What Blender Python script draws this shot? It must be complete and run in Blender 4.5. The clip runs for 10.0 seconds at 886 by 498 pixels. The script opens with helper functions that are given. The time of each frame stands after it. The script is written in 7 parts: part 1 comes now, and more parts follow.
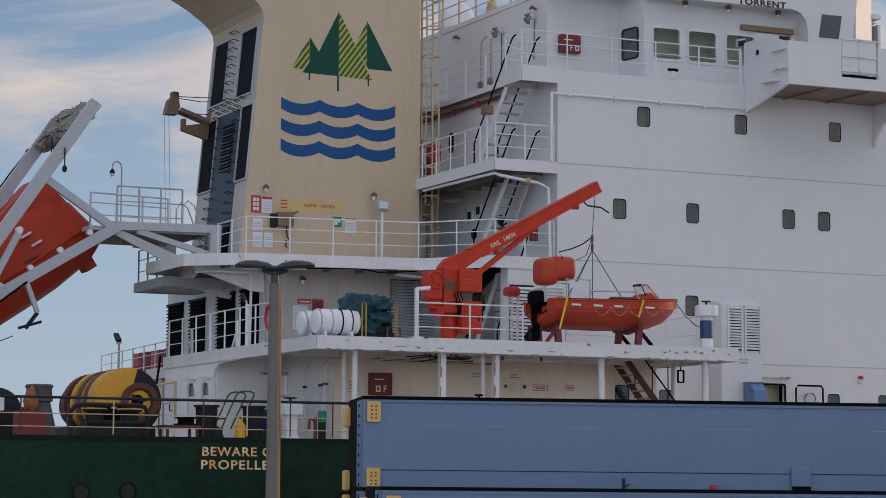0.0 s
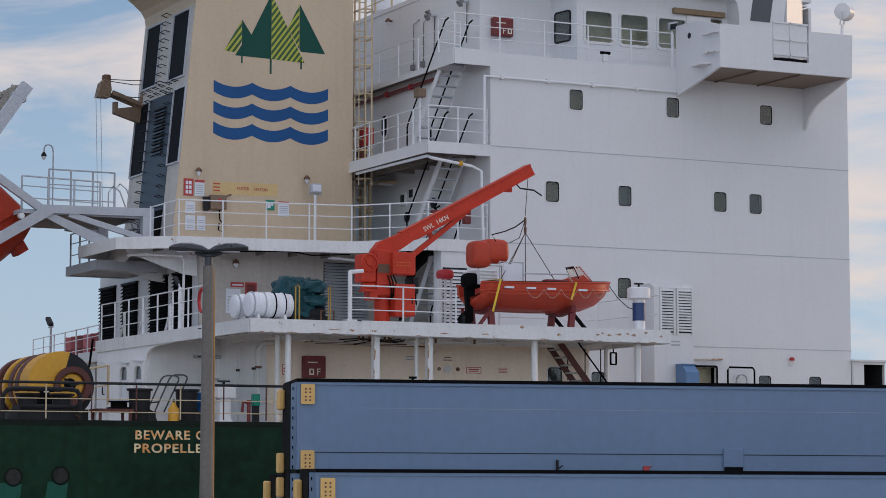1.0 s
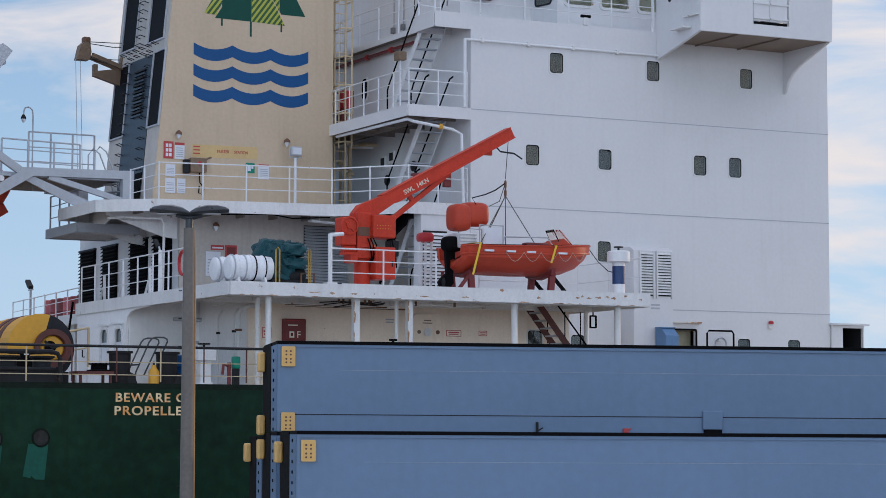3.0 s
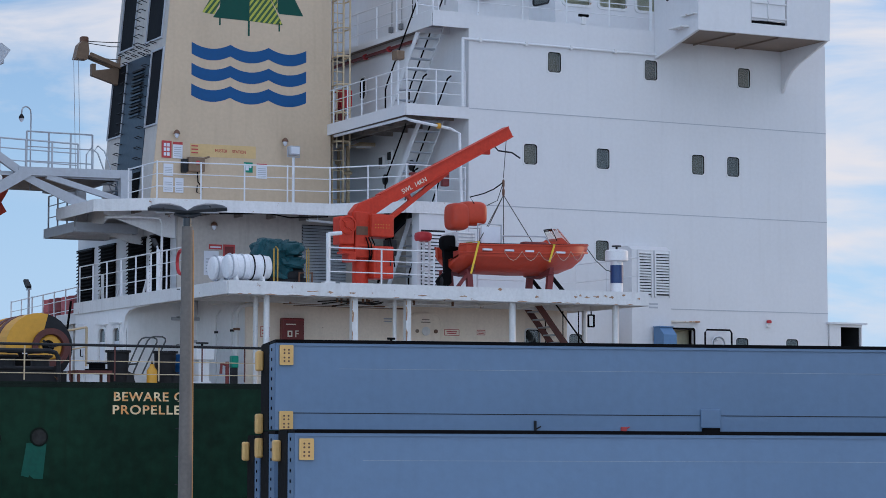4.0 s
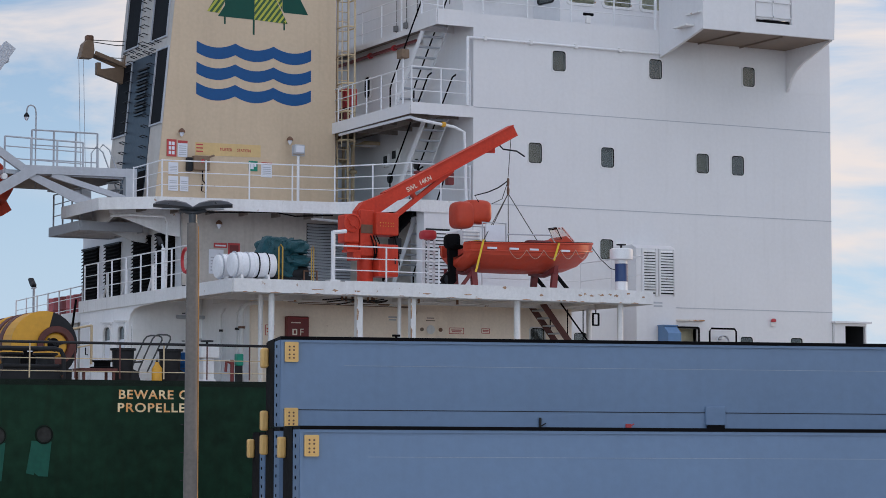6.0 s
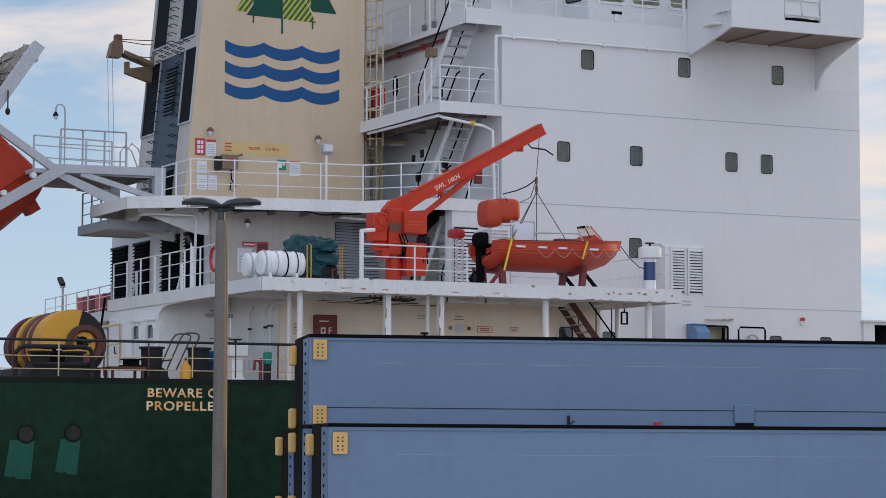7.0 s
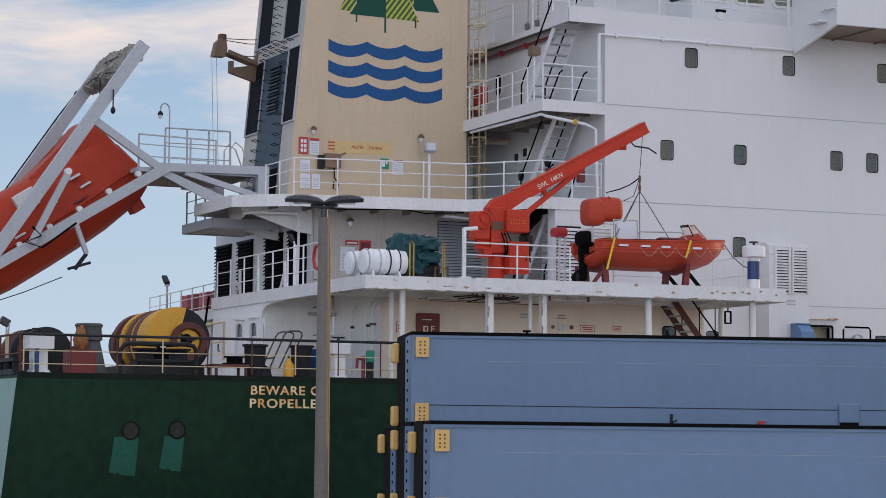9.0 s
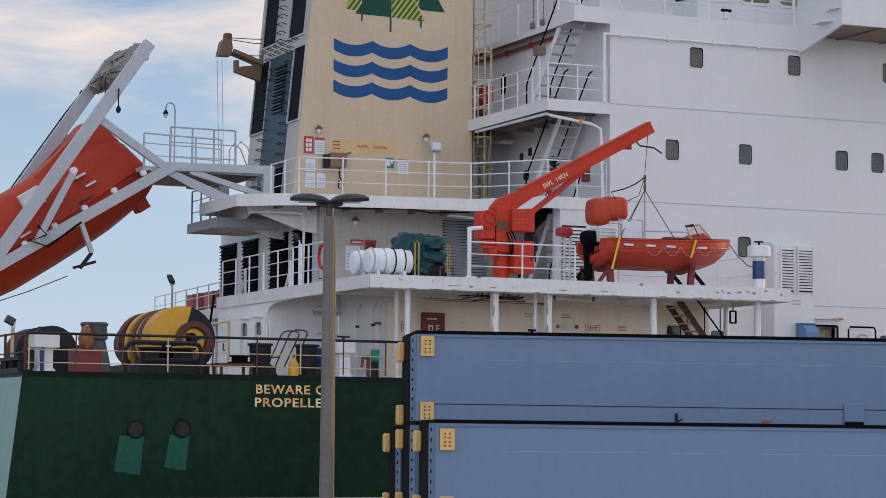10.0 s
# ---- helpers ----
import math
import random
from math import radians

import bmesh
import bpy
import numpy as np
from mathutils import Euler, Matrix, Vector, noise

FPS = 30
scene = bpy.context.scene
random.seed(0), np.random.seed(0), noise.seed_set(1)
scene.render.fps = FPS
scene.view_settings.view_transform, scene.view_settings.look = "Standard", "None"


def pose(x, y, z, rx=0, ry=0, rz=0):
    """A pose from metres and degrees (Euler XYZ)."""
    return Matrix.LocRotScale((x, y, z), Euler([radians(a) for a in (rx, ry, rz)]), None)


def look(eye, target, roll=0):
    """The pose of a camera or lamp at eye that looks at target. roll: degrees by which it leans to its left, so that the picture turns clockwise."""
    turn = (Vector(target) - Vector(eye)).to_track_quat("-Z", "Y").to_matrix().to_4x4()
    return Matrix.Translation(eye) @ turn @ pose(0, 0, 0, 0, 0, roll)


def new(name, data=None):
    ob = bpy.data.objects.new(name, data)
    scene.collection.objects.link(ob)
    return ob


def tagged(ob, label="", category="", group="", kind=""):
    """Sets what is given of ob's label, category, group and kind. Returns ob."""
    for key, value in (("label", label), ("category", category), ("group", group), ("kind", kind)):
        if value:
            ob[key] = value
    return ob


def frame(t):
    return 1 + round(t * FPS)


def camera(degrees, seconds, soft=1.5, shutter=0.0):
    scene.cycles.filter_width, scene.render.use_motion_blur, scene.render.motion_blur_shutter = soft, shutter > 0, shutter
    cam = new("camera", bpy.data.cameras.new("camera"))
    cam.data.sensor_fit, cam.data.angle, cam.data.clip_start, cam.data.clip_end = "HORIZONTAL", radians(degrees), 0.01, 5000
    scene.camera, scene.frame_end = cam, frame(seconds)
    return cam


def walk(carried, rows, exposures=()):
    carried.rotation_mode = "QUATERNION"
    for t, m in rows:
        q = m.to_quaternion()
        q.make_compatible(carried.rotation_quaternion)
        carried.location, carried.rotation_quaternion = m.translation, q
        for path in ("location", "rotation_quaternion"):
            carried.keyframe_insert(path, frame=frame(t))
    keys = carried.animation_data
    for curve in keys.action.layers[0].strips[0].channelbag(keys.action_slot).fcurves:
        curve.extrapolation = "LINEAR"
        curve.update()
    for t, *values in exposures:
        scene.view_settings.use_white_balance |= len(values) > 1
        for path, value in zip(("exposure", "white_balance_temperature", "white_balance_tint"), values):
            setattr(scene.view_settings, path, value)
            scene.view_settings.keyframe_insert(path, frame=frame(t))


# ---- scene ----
# camera: seconds, eye x y z, yaw, pitch, roll
cam = camera(21.15, 10.0, soft=0.7)
ROWS = [
    (0, -31.150, -59.237, 1.695, -24.963, 5.727, 0.315),
    (0.5, -31.177, -59.255, 1.690, -25.994, 5.796, 0.185),
    (1, -31.191, -59.268, 1.670, -26.606, 5.337, 0.061),
    (1.5, -31.205, -59.285, 1.681, -26.848, 4.847, 0.122),
    (2, -31.210, -59.290, 1.663, -26.888, 4.538, 0.091),
    (2.5, -31.227, -59.299, 1.651, -27.044, 4.479, 0.132),
    (4, -31.230, -59.313, 1.616, -27.148, 4.471, 0.066),
    (4.5, -31.245, -59.324, 1.595, -27.126, 4.485, 0.049),
    (5, -31.258, -59.337, 1.581, -27.113, 4.488, 0.092),
    (6.5, -31.258, -59.341, 1.522, -26.903, 4.510, 0.084),
    (7, -31.250, -59.325, 1.501, -26.358, 4.500, 0.136),
    (7.5, -31.234, -59.311, 1.487, -25.628, 4.515, 0.211),
    (8, -31.223, -59.295, 1.475, -24.855, 4.510, 0.272),
    (8.5, -31.227, -59.315, 1.456, -24.233, 4.499, 0.353),
    (9, -31.226, -59.292, 1.456, -23.867, 4.498, 0.419),
    (9.5, -31.231, -59.295, 1.440, -23.746, 4.522, 0.449),
    (10, -31.236, -59.299, 1.439, -23.749, 4.496, 0.481),
]


def aim(x, y, z, yaw, pitch, roll):
    a, p = radians(yaw), radians(pitch)
    ahead = Vector((-math.sin(a) * math.cos(p), math.cos(a) * math.cos(p), math.sin(p)))
    return look((x, y, z), Vector((x, y, z)) + ahead * 50, roll)


WB = [(0.0, -0.66, 5670, 8), (1.0, -0.48, 5600, 7), (2.5, -0.28, 5440, 6), (4.0, -0.30, 4980, 4), (4.5, -0.30, 4990, 4), (5.0, -0.26, 5330, 6), (6.5, -0.26, 5530, 6), (7.5, -0.26, 5660, 7), (10.0, -0.25, 5720, 8)]
walk(cam, [(t, aim(*row)) for t, *row in ROWS], WB)
# world: evening sky with thin streaky cloud, low sun ahead of the ship
HIGH_CLOUD = 1.8
GLOW = 10.6
SUN_AZ, SUN_EL = 84.0, 9.0   # degrees from +y towards +x, and above the horizon
world = bpy.data.worlds.new("sky")
scene.world = world
world.use_nodes = True
wn, wl = world.node_tree.nodes, world.node_tree.links
wn.clear()
w_out = wn.new("ShaderNodeOutputWorld")
w_bg = wn.new("ShaderNodeBackground")
w_sky = wn.new("ShaderNodeTexSky")
w_sky.sky_type = "NISHITA"
w_sky.sun_disc = False
w_sky.sun_elevation = radians(38)
w_sky.sun_rotation = radians(SUN_AZ)
w_sky.air_density, w_sky.dust_density, w_sky.ozone_density = 1.0, 0.5, 1.5
w_co = wn.new("ShaderNodeTexCoord")
w_map = wn.new("ShaderNodeMapping")
w_map.inputs["Scale"].default_value = (4.0, 4.0, 16.0)
w_map.inputs["Rotation"].default_value = (radians(3), radians(-4), 0)
w_no = wn.new("ShaderNodeTexNoise")
w_no.inputs["Scale"].default_value = 1.6
w_no.inputs["Detail"].default_value = 7
w_no.inputs["Roughness"].default_value = 0.55
w_no.inputs["Distortion"].default_value = 0.4
w_ra = wn.new("ShaderNodeValToRGB")
w_ra.color_ramp.elements[0].position, w_ra.color_ramp.elements[1].position = 0.43, 0.62
w_mix = wn.new("ShaderNodeMix")
w_mix.data_type = "RGBA"
w_cl = wn.new("ShaderNodeRGB")
w_cl.outputs[0].default_value = (11.3, 9.1, 7.6, 1)
wl.new(w_co.outputs["Generated"], w_map.inputs["Vector"])
wl.new(w_map.outputs[0], w_no.inputs["Vector"])
wl.new(w_no.outputs["Fac"], w_ra.inputs[0])
# the streaks thin out low over the stern and thicken ahead of the ship
w_cs = wn.new("ShaderNodeSeparateXYZ")
w_cm = wn.new("ShaderNodeMath")
w_cm.operation = "MULTIPLY_ADD"
w_cm.inputs[1].default_value = 0.32
w_cr = wn.new("ShaderNodeMapRange")
w_cr.interpolation_type = "SMOOTHSTEP"
w_cr.inputs["From Min"].default_value, w_cr.inputs["From Max"].default_value = 0.185, 0.24
w_cf = wn.new("ShaderNodeMath")
w_cf.operation = "MULTIPLY"
wl.new(w_co.outputs["Generated"], w_cs.inputs[0])
wl.new(w_cs.outputs["X"], w_cm.inputs[0])
wl.new(w_cs.outputs["Z"], w_cm.inputs[2])
wl.new(w_cm.outputs[0], w_cr.inputs["Value"])
wl.new(w_ra.outputs[0], w_cf.inputs[0])
wl.new(w_cr.outputs[0], w_cf.inputs[1])
wl.new(w_cf.outputs[0], w_mix.inputs["Factor"])
# pale haze towards the horizon
w_hz = wn.new("ShaderNodeMix")
w_hz.data_type = "RGBA"
w_hz.inputs["B"].default_value = (7.3, 8.0, 8.9, 1)
w_hs = wn.new("ShaderNodeSeparateXYZ")
w_hr = wn.new("ShaderNodeMapRange")
w_hr.inputs["From Min"].default_value, w_hr.inputs["From Max"].default_value = 0.0, 0.24
w_hr.inputs["To Min"].default_value, w_hr.inputs["To Max"].default_value = 0.9, 0.1
wl.new(w_co.outputs["Generated"], w_hs.inputs[0])
wl.new(w_hs.outputs["Z"], w_hr.inputs["Value"])
wl.new(w_hr.outputs[0], w_hz.inputs["Factor"])
wl.new(w_sky.outputs[0], w_hz.inputs["A"])
wl.new(w_hz.outputs["Result"], w_mix.inputs["A"])
wl.new(w_cl.outputs[0], w_mix.inputs["B"])
# brighter thin overcast higher up
w_sep = wn.new("ShaderNodeSeparateXYZ")
w_el = wn.new("ShaderNodeMapRange")
w_el.interpolation_type = "SMOOTHSTEP"
w_el.inputs["From Min"].default_value, w_el.inputs["From Max"].default_value = 0.26, 0.6
w_el.inputs["To Min"].default_value, w_el.inputs["To Max"].default_value = 1.0, HIGH_CLOUD
w_up = wn.new("ShaderNodeVectorMath")
w_up.operation = "SCALE"
wl.new(w_co.outputs["Generated"], w_sep.inputs[0])
wl.new(w_sep.outputs["Z"], w_el.inputs["Value"])
wl.new(w_mix.outputs["Result"], w_up.inputs[0])
wl.new(w_el.outputs[0], w_up.inputs["Scale"])
# broad evening glow low over the harbour behind the viewer
w_dot = wn.new("ShaderNodeVectorMath")
w_dot.operation = "DOT_PRODUCT"
w_dot.inputs[1].default_value = Vector((-0.54, -0.84, 0.03)).normalized()
w_gl = wn.new("ShaderNodeMapRange")
w_gl.interpolation_type = "SMOOTHSTEP"
w_gl.inputs["From Min"].default_value, w_gl.inputs["From Max"].default_value = 0.30, 1.0
w_gl.inputs["To Max"].default_value = GLOW
w_gc = wn.new("ShaderNodeVectorMath")
w_gc.operation = "SCALE"
w_gc.inputs[0].default_value = (1.0, 0.935, 0.87)
w_sum = wn.new("ShaderNodeVectorMath")
w_sum.operation = "ADD"
wl.new(w_co.outputs["Generated"], w_dot.inputs[0])
wl.new(w_dot.outputs["Value"], w_gl.inputs["Value"])
w_lo = wn.new("ShaderNodeMapRange")
w_lo.inputs["From Min"].default_value, w_lo.inputs["From Max"].default_value = 0.0, 0.30
w_lo.inputs["To Min"].default_value, w_lo.inputs["To Max"].default_value = 2.4, 0.28
w_lm = wn.new("ShaderNodeMath")
w_lm.operation = "MULTIPLY"
wl.new(w_sep.outputs["Z"], w_lo.inputs["Value"])
wl.new(w_gl.outputs[0], w_lm.inputs[0])
wl.new(w_lo.outputs[0], w_lm.inputs[1])
wl.new(w_lm.outputs[0], w_gc.inputs["Scale"])
wl.new(w_up.outputs[0], w_sum.inputs[0])
wl.new(w_gc.outputs[0], w_sum.inputs[1])
wl.new(w_sum.outputs[0], w_bg.inputs["Color"])
w_bg.inputs["Strength"].default_value = 0.10
wl.new(w_bg.outputs[0], w_out.inputs["Surface"])
sun = new("sun", bpy.data.lights.new("sun", "SUN"))
sun.data.energy, sun.data.angle, sun.data.color = 1.1, radians(0.6), (1.0, 0.60, 0.28)
sa, se = radians(SUN_AZ), radians(SUN_EL)
sun.matrix_world = look((0, 0, 60), Vector((0, 0, 60)) - Vector((math.sin(sa) * math.cos(se), math.cos(sa) * math.cos(se), math.sin(se))))


# materials
def node_mat(name):
    m = bpy.data.materials.new(name)
    m.use_nodes = True
    nt = m.node_tree
    return m, nt.nodes, nt.links, nt.nodes["Principled BSDF"]


def paint(name, col, rough=0.45, metal=0.0, vary=0.12, rust=0.0, streak=0.0, bump=0.15, scale=1.0, rustcol=(0.16, 0.06, 0.025), spec=0.5):
    """Painted or plain surface: broad and fine tone changes, vertical runs, rust patches, fine relief."""
    m, n, l, p = node_mat(name)
    co = n.new("ShaderNodeTexCoord")
    big = n.new("ShaderNodeTexNoise")
    big.inputs["Scale"].default_value, big.inputs["Detail"].default_value = 0.6 * scale, 5
    fine = n.new("ShaderNodeTexNoise")
    fine.inputs["Scale"].default_value, fine.inputs["Detail"].default_value = 9.0 * scale, 6
    l.new(co.outputs["Object"], big.inputs["Vector"])
    l.new(co.outputs["Object"], fine.inputs["Vector"])
    add = n.new("ShaderNodeMath")
    add.operation = "ADD"
    l.new(big.outputs["Fac"], add.inputs[0])
    l.new(fine.outputs["Fac"], add.inputs[1])
    rng = n.new("ShaderNodeMapRange")
    rng.inputs["From Min"].default_value, rng.inputs["From Max"].default_value = 0.6, 1.4
    rng.inputs["To Min"].default_value, rng.inputs["To Max"].default_value = 1 - vary, 1 + vary * 0.6
    l.new(add.outputs[0], rng.inputs["Value"])
    mul = n.new("ShaderNodeMix")
    mul.data_type, mul.blend_type = "RGBA", "MULTIPLY"
    mul.inputs["Factor"].default_value = 1.0
    mul.inputs["A"].default_value = (*col, 1)
    l.new(rng.outputs[0], mul.inputs["B"])
    last = mul.outputs["Result"]
    if streak:
        mp = n.new("ShaderNodeMapping")
        mp.inputs["Scale"].default_value = (5.0, 5.0, 0.35)
        st = n.new("ShaderNodeTexNoise")
        st.inputs["Scale"].default_value, st.inputs["Detail"].default_value = 1.0, 4
        l.new(co.outputs["Object"], mp.inputs["Vector"])
        l.new(mp.outputs[0], st.inputs["Vector"])
        sr = n.new("ShaderNodeMapRange")
        sr.inputs["From Min"].default_value, sr.inputs["From Max"].default_value = 0.52, 0.78
        sr.inputs["To Max"].default_value = streak
        l.new(st.outputs["Fac"], sr.inputs["Value"])
        sm = n.new("ShaderNodeMix")
        sm.data_type = "RGBA"
        sm.inputs["B"].default_value = (col[0] * 0.50 + 0.004, col[1] * 0.46 + 0.003, col[2] * 0.42 + 0.002, 1)
        l.new(sr.outputs[0], sm.inputs["Factor"])
        l.new(last, sm.inputs["A"])
        last = sm.outputs["Result"]
    if rust:
        ru = n.new("ShaderNodeTexNoise")
        ru.inputs["Scale"].default_value, ru.inputs["Detail"].default_value = 2.2 * scale, 9
        ru.inputs["Roughness"].default_value = 0.68
        l.new(co.outputs["Object"], ru.inputs["Vector"])
        rr = n.new("ShaderNodeMapRange")
        rr.inputs["From Min"].default_value, rr.inputs["From Max"].default_value = 0.74 - rust, 0.80 - rust
        l.new(ru.outputs["Fac"], rr.inputs["Value"])
        rm = n.new("ShaderNodeMix")
        rm.data_type = "RGBA"
        rm.inputs["B"].default_value = (*rustcol, 1)
        l.new(rr.outputs[0], rm.inputs["Factor"])
        l.new(last, rm.inputs["A"])
        last = rm.outputs["Result"]
    l.new(last, p.inputs["Base Color"])
    rg = n.new("ShaderNodeMapRange")
    rg.inputs["To Min"].default_value, rg.inputs["To Max"].default_value = max(rough - 0.1, 0.05), min(rough + 0.12, 1)
    l.new(fine.outputs["Fac"], rg.inputs["Value"])
    l.new(rg.outputs[0], p.inputs["Roughness"])
    p.inputs["Metallic"].default_value = metal
    p.inputs["Specular IOR Level"].default_value = spec
    bp = n.new("ShaderNodeBump")
    bp.inputs["Strength"].default_value, bp.inputs["Distance"].default_value = bump, 0.02
    l.new(add.outputs[0], bp.inputs["Height"])
    l.new(bp.outputs[0], p.inputs["Normal"])
    return m


WHITE = paint("white_ship_paint", (0.70, 0.70, 0.715), 0.42, vary=0.05, streak=0.07, rust=0.015, bump=0.10)
WHITE_OLD = paint("worn_white_paint", (0.73, 0.73, 0.73), 0.5, vary=0.12, streak=0.22, rust=0.10, bump=0.2, scale=1.6, rustcol=(0.30, 0.17, 0.09))
WHITE_RAIL = paint("rail_paint", (0.74, 0.75, 0.77), 0.45, vary=0.1, rust=0.07, scale=3)
GREY_STEEL = paint("pale_grey_steel", (0.44, 0.46, 0.50), 0.5, vary=0.12, streak=0.15, rust=0.05)
BEIGE = paint("beige_funnel_paint", (0.57, 0.455, 0.315), 0.5, vary=0.10, streak=0.16, rust=0.0, bump=0.15)
BEIGE_PIPE = paint("beige_pipe_paint", (0.56, 0.45, 0.28), 0.5, vary=0.15, rust=0.08, scale=3)
CREAM = paint("yellowed_panel", (0.62, 0.45, 0.20), 0.5, vary=0.12)
GREEN_HULL = paint("green_hull_paint", (0.0105, 0.036, 0.0185), 0.5, spec=0.13, vary=0.55, streak=0.7, bump=0.12, scale=0.45)
GREEN_PATCH = paint("fresh_green_patch", (0.016, 0.105, 0.070), 0.5, spec=0.3, vary=0.25, streak=0.3)
# hull green made pale: the sky's sheen on the transom is in the colour
GREEN_PALE = paint("sky_lit_transom_paint", (0.27, 0.40, 0.345), 0.5, vary=0.2, streak=0.3)
BLACK = paint("black_rubber", (0.005, 0.005, 0.006), 0.7, spec=0.06, vary=0.3)
DARK = paint("dark_steel", (0.024, 0.025, 0.028), 0.5, spec=0.14, vary=0.3, rust=0.06)
DARKBLUE = paint("soot_blue_steel", (0.035, 0.052, 0.075), 0.4, spec=0.35, vary=0.3, streak=0.3)
ORANGE = paint("orange_crane_paint", (0.52, 0.046, 0.020), 0.5, spec=0.25, vary=0.22, streak=0.35, rust=0.05, scale=1.5)
ORANGE_BOAT = paint("orange_fibreglass", (0.46, 0.056, 0.024), 0.4, spec=0.3, vary=0.15, streak=0.2)
ORANGE_DARK = paint("faded_orange_fibreglass", (0.40, 0.040, 0.014), 0.5, spec=0.25, vary=0.2, streak=0.25)
RED = paint("red_paint", (0.42, 0.022, 0.03), 0.45, vary=0.15)
RED_DARK = paint("dark_red_paint", (0.16, 0.022, 0.022), 0.5, vary=0.25, rust=0.04)
MAROON = paint("maroon_drum_paint", (0.10, 0.028, 0.022), 0.6, vary=0.4, rust=0.10)
YELLOW = paint("yellow_paint", (0.62, 0.33, 0.02), 0.45, vary=0.15, rust=0.05)
YELLOW_PLATE = paint("yellow_hinge_paint", (0.72, 0.46, 0.15), 0.5, vary=0.1)
BLUE_PANEL = paint("slate_blue_panel_paint", (0.145, 0.219, 0.350), 0.42, vary=0.10, streak=0.10, bump=0.2, scale=0.7)
BLUE_BOX = paint("blue_box_paint", (0.12, 0.22, 0.40), 0.45, vary=0.12)
BLUE_WAVE = paint("blue_emblem_paint", (0.014, 0.078, 0.235), 0.5, spec=0.3, vary=0.12)
GREEN_EMB = paint("green_emblem_paint", (0.004, 0.062, 0.042), 0.5, spec=0.3, vary=0.12)
LIME_EMB = paint("lime_emblem_paint", (0.42, 0.44, 0.045), 0.5, vary=0.1)
OLIVE_EMB = paint("olive_emblem_paint", (0.025, 0.085, 0.02), 0.45, vary=0.1)
TARP = paint("green_tarpaulin", (0.010, 0.064, 0.080), 0.55, spec=0.4, vary=0.4, bump=0.8, scale=2)
CONCRETE = paint("grey_concrete", (0.40, 0.37, 0.33), 0.85, vary=0.15, bump=0.5)
POLE = paint("weathered_lamp_pole", (0.150, 0.135, 0.12), 0.6, vary=0.28, streak=0.3, scale=2)
LAMPHEAD = paint("dark_lamp_casing", (0.020, 0.025, 0.032), 0.3, vary=0.2)
WIRE = paint("dark_wire_rope", (0.05, 0.045, 0.04), 0.6, vary=0.3)
ROPE = paint("pale_rope", (0.45, 0.40, 0.32), 0.8, vary=0.2)
STRAP = paint("yellow_strap", (0.75, 0.52, 0.03), 0.6, vary=0.1)
WOOD = paint("varnished_wood", (0.25, 0.17, 0.09), 0.5, vary=0.3)
LETTER_W = paint("white_letter_paint", (0.78, 0.74, 0.62), 0.55, vary=0.15)
LETTER_O = paint("rust_stained_letters", (0.84, 0.68, 0.40), 0.55, vary=0.3, rust=0.24, scale=0.8, rustcol=(0.70, 0.34, 0.10))
LETTER_K = paint("black_letter_paint", (0.03, 0.03, 0.035), 0.5, vary=0.2)
LETTER_R = paint("red_letter_paint", (0.45, 0.05, 0.05), 0.5, vary=0.2)
SIGN_W = paint("white_sign_sheet", (0.70, 0.72, 0.78), 0.4, vary=0.05)
SIGN_G = paint("green_sign_sheet", (0.01, 0.22, 0.14), 0.4, vary=0.05)
BLUE_BAND = paint("navy_band", (0.02, 0.05, 0.16), 0.4, vary=0.1)
BRONZE = paint("rusty_brown_steel", (0.14, 0.07, 0.04), 0.6, vary=0.3, rust=0.1)
BEIGE_CRANE = paint("brown_davit_paint", (0.20, 0.135, 0.085), 0.55, vary=0.25, rust=0.08)
WATER = paint("harbour_water", (0.02, 0.035, 0.04), 0.12, vary=0.2, bump=0.6)


def glass(name, tint, rough=0.06):
    m, n, l, p = node_mat(name)
    p.inputs["Base Color"].default_value = (*tint, 1)
    p.inputs["Roughness"].default_value = rough
    p.inputs["Transmission Weight"].default_value = 1.0
    p.inputs["IOR"].default_value = 1.45
    return m


GLASS = glass("window_glass", (0.86, 0.89, 0.86))
WELD = paint("pale_weld_line", (0.30, 0.35, 0.43), 0.5, vary=0.3, scale=2)
COPPER = paint("weathered_copper", (0.50, 0.27, 0.09), 0.5, vary=0.3)
AFT_GREY = paint("stained_funnel_plate", (0.52, 0.49, 0.45), 0.5, vary=0.15, streak=0.3)
POST_RUST = paint("rust_run_white_paint", (0.70, 0.66, 0.60), 0.55, vary=0.15, streak=0.3, rust=0.24, scale=1.3, rustcol=(0.36, 0.19, 0.09))
RUST_SKIN = paint("flaking_rust", (0.40, 0.25, 0.15), 0.8, vary=0.5, rust=0.2, bump=0.8, scale=4, rustcol=(0.55, 0.42, 0.30))
# brown holds both grime and the shade beneath the upper decks
UNDER = paint("grimy_shaded_underside", (0.22, 0.19, 0.165), 0.7, vary=0.35, rust=0.12, bump=0.4)
DRUM_RED = paint("faded_drum_paint", (0.25, 0.040, 0.045), 0.5, vary=0.3, rust=0.06)
DARK_GLASS = paint("dark_cabin_glass", (0.02, 0.024, 0.03), 0.12, vary=0.1, bump=0.0)
# lighter copy of the ship's white; aft sky light put into the colour
WHITE_LIT = paint("lit_white_paint", (0.82, 0.82, 0.83), 0.45, vary=0.08, streak=0.12, rust=0.04, bump=0.1)
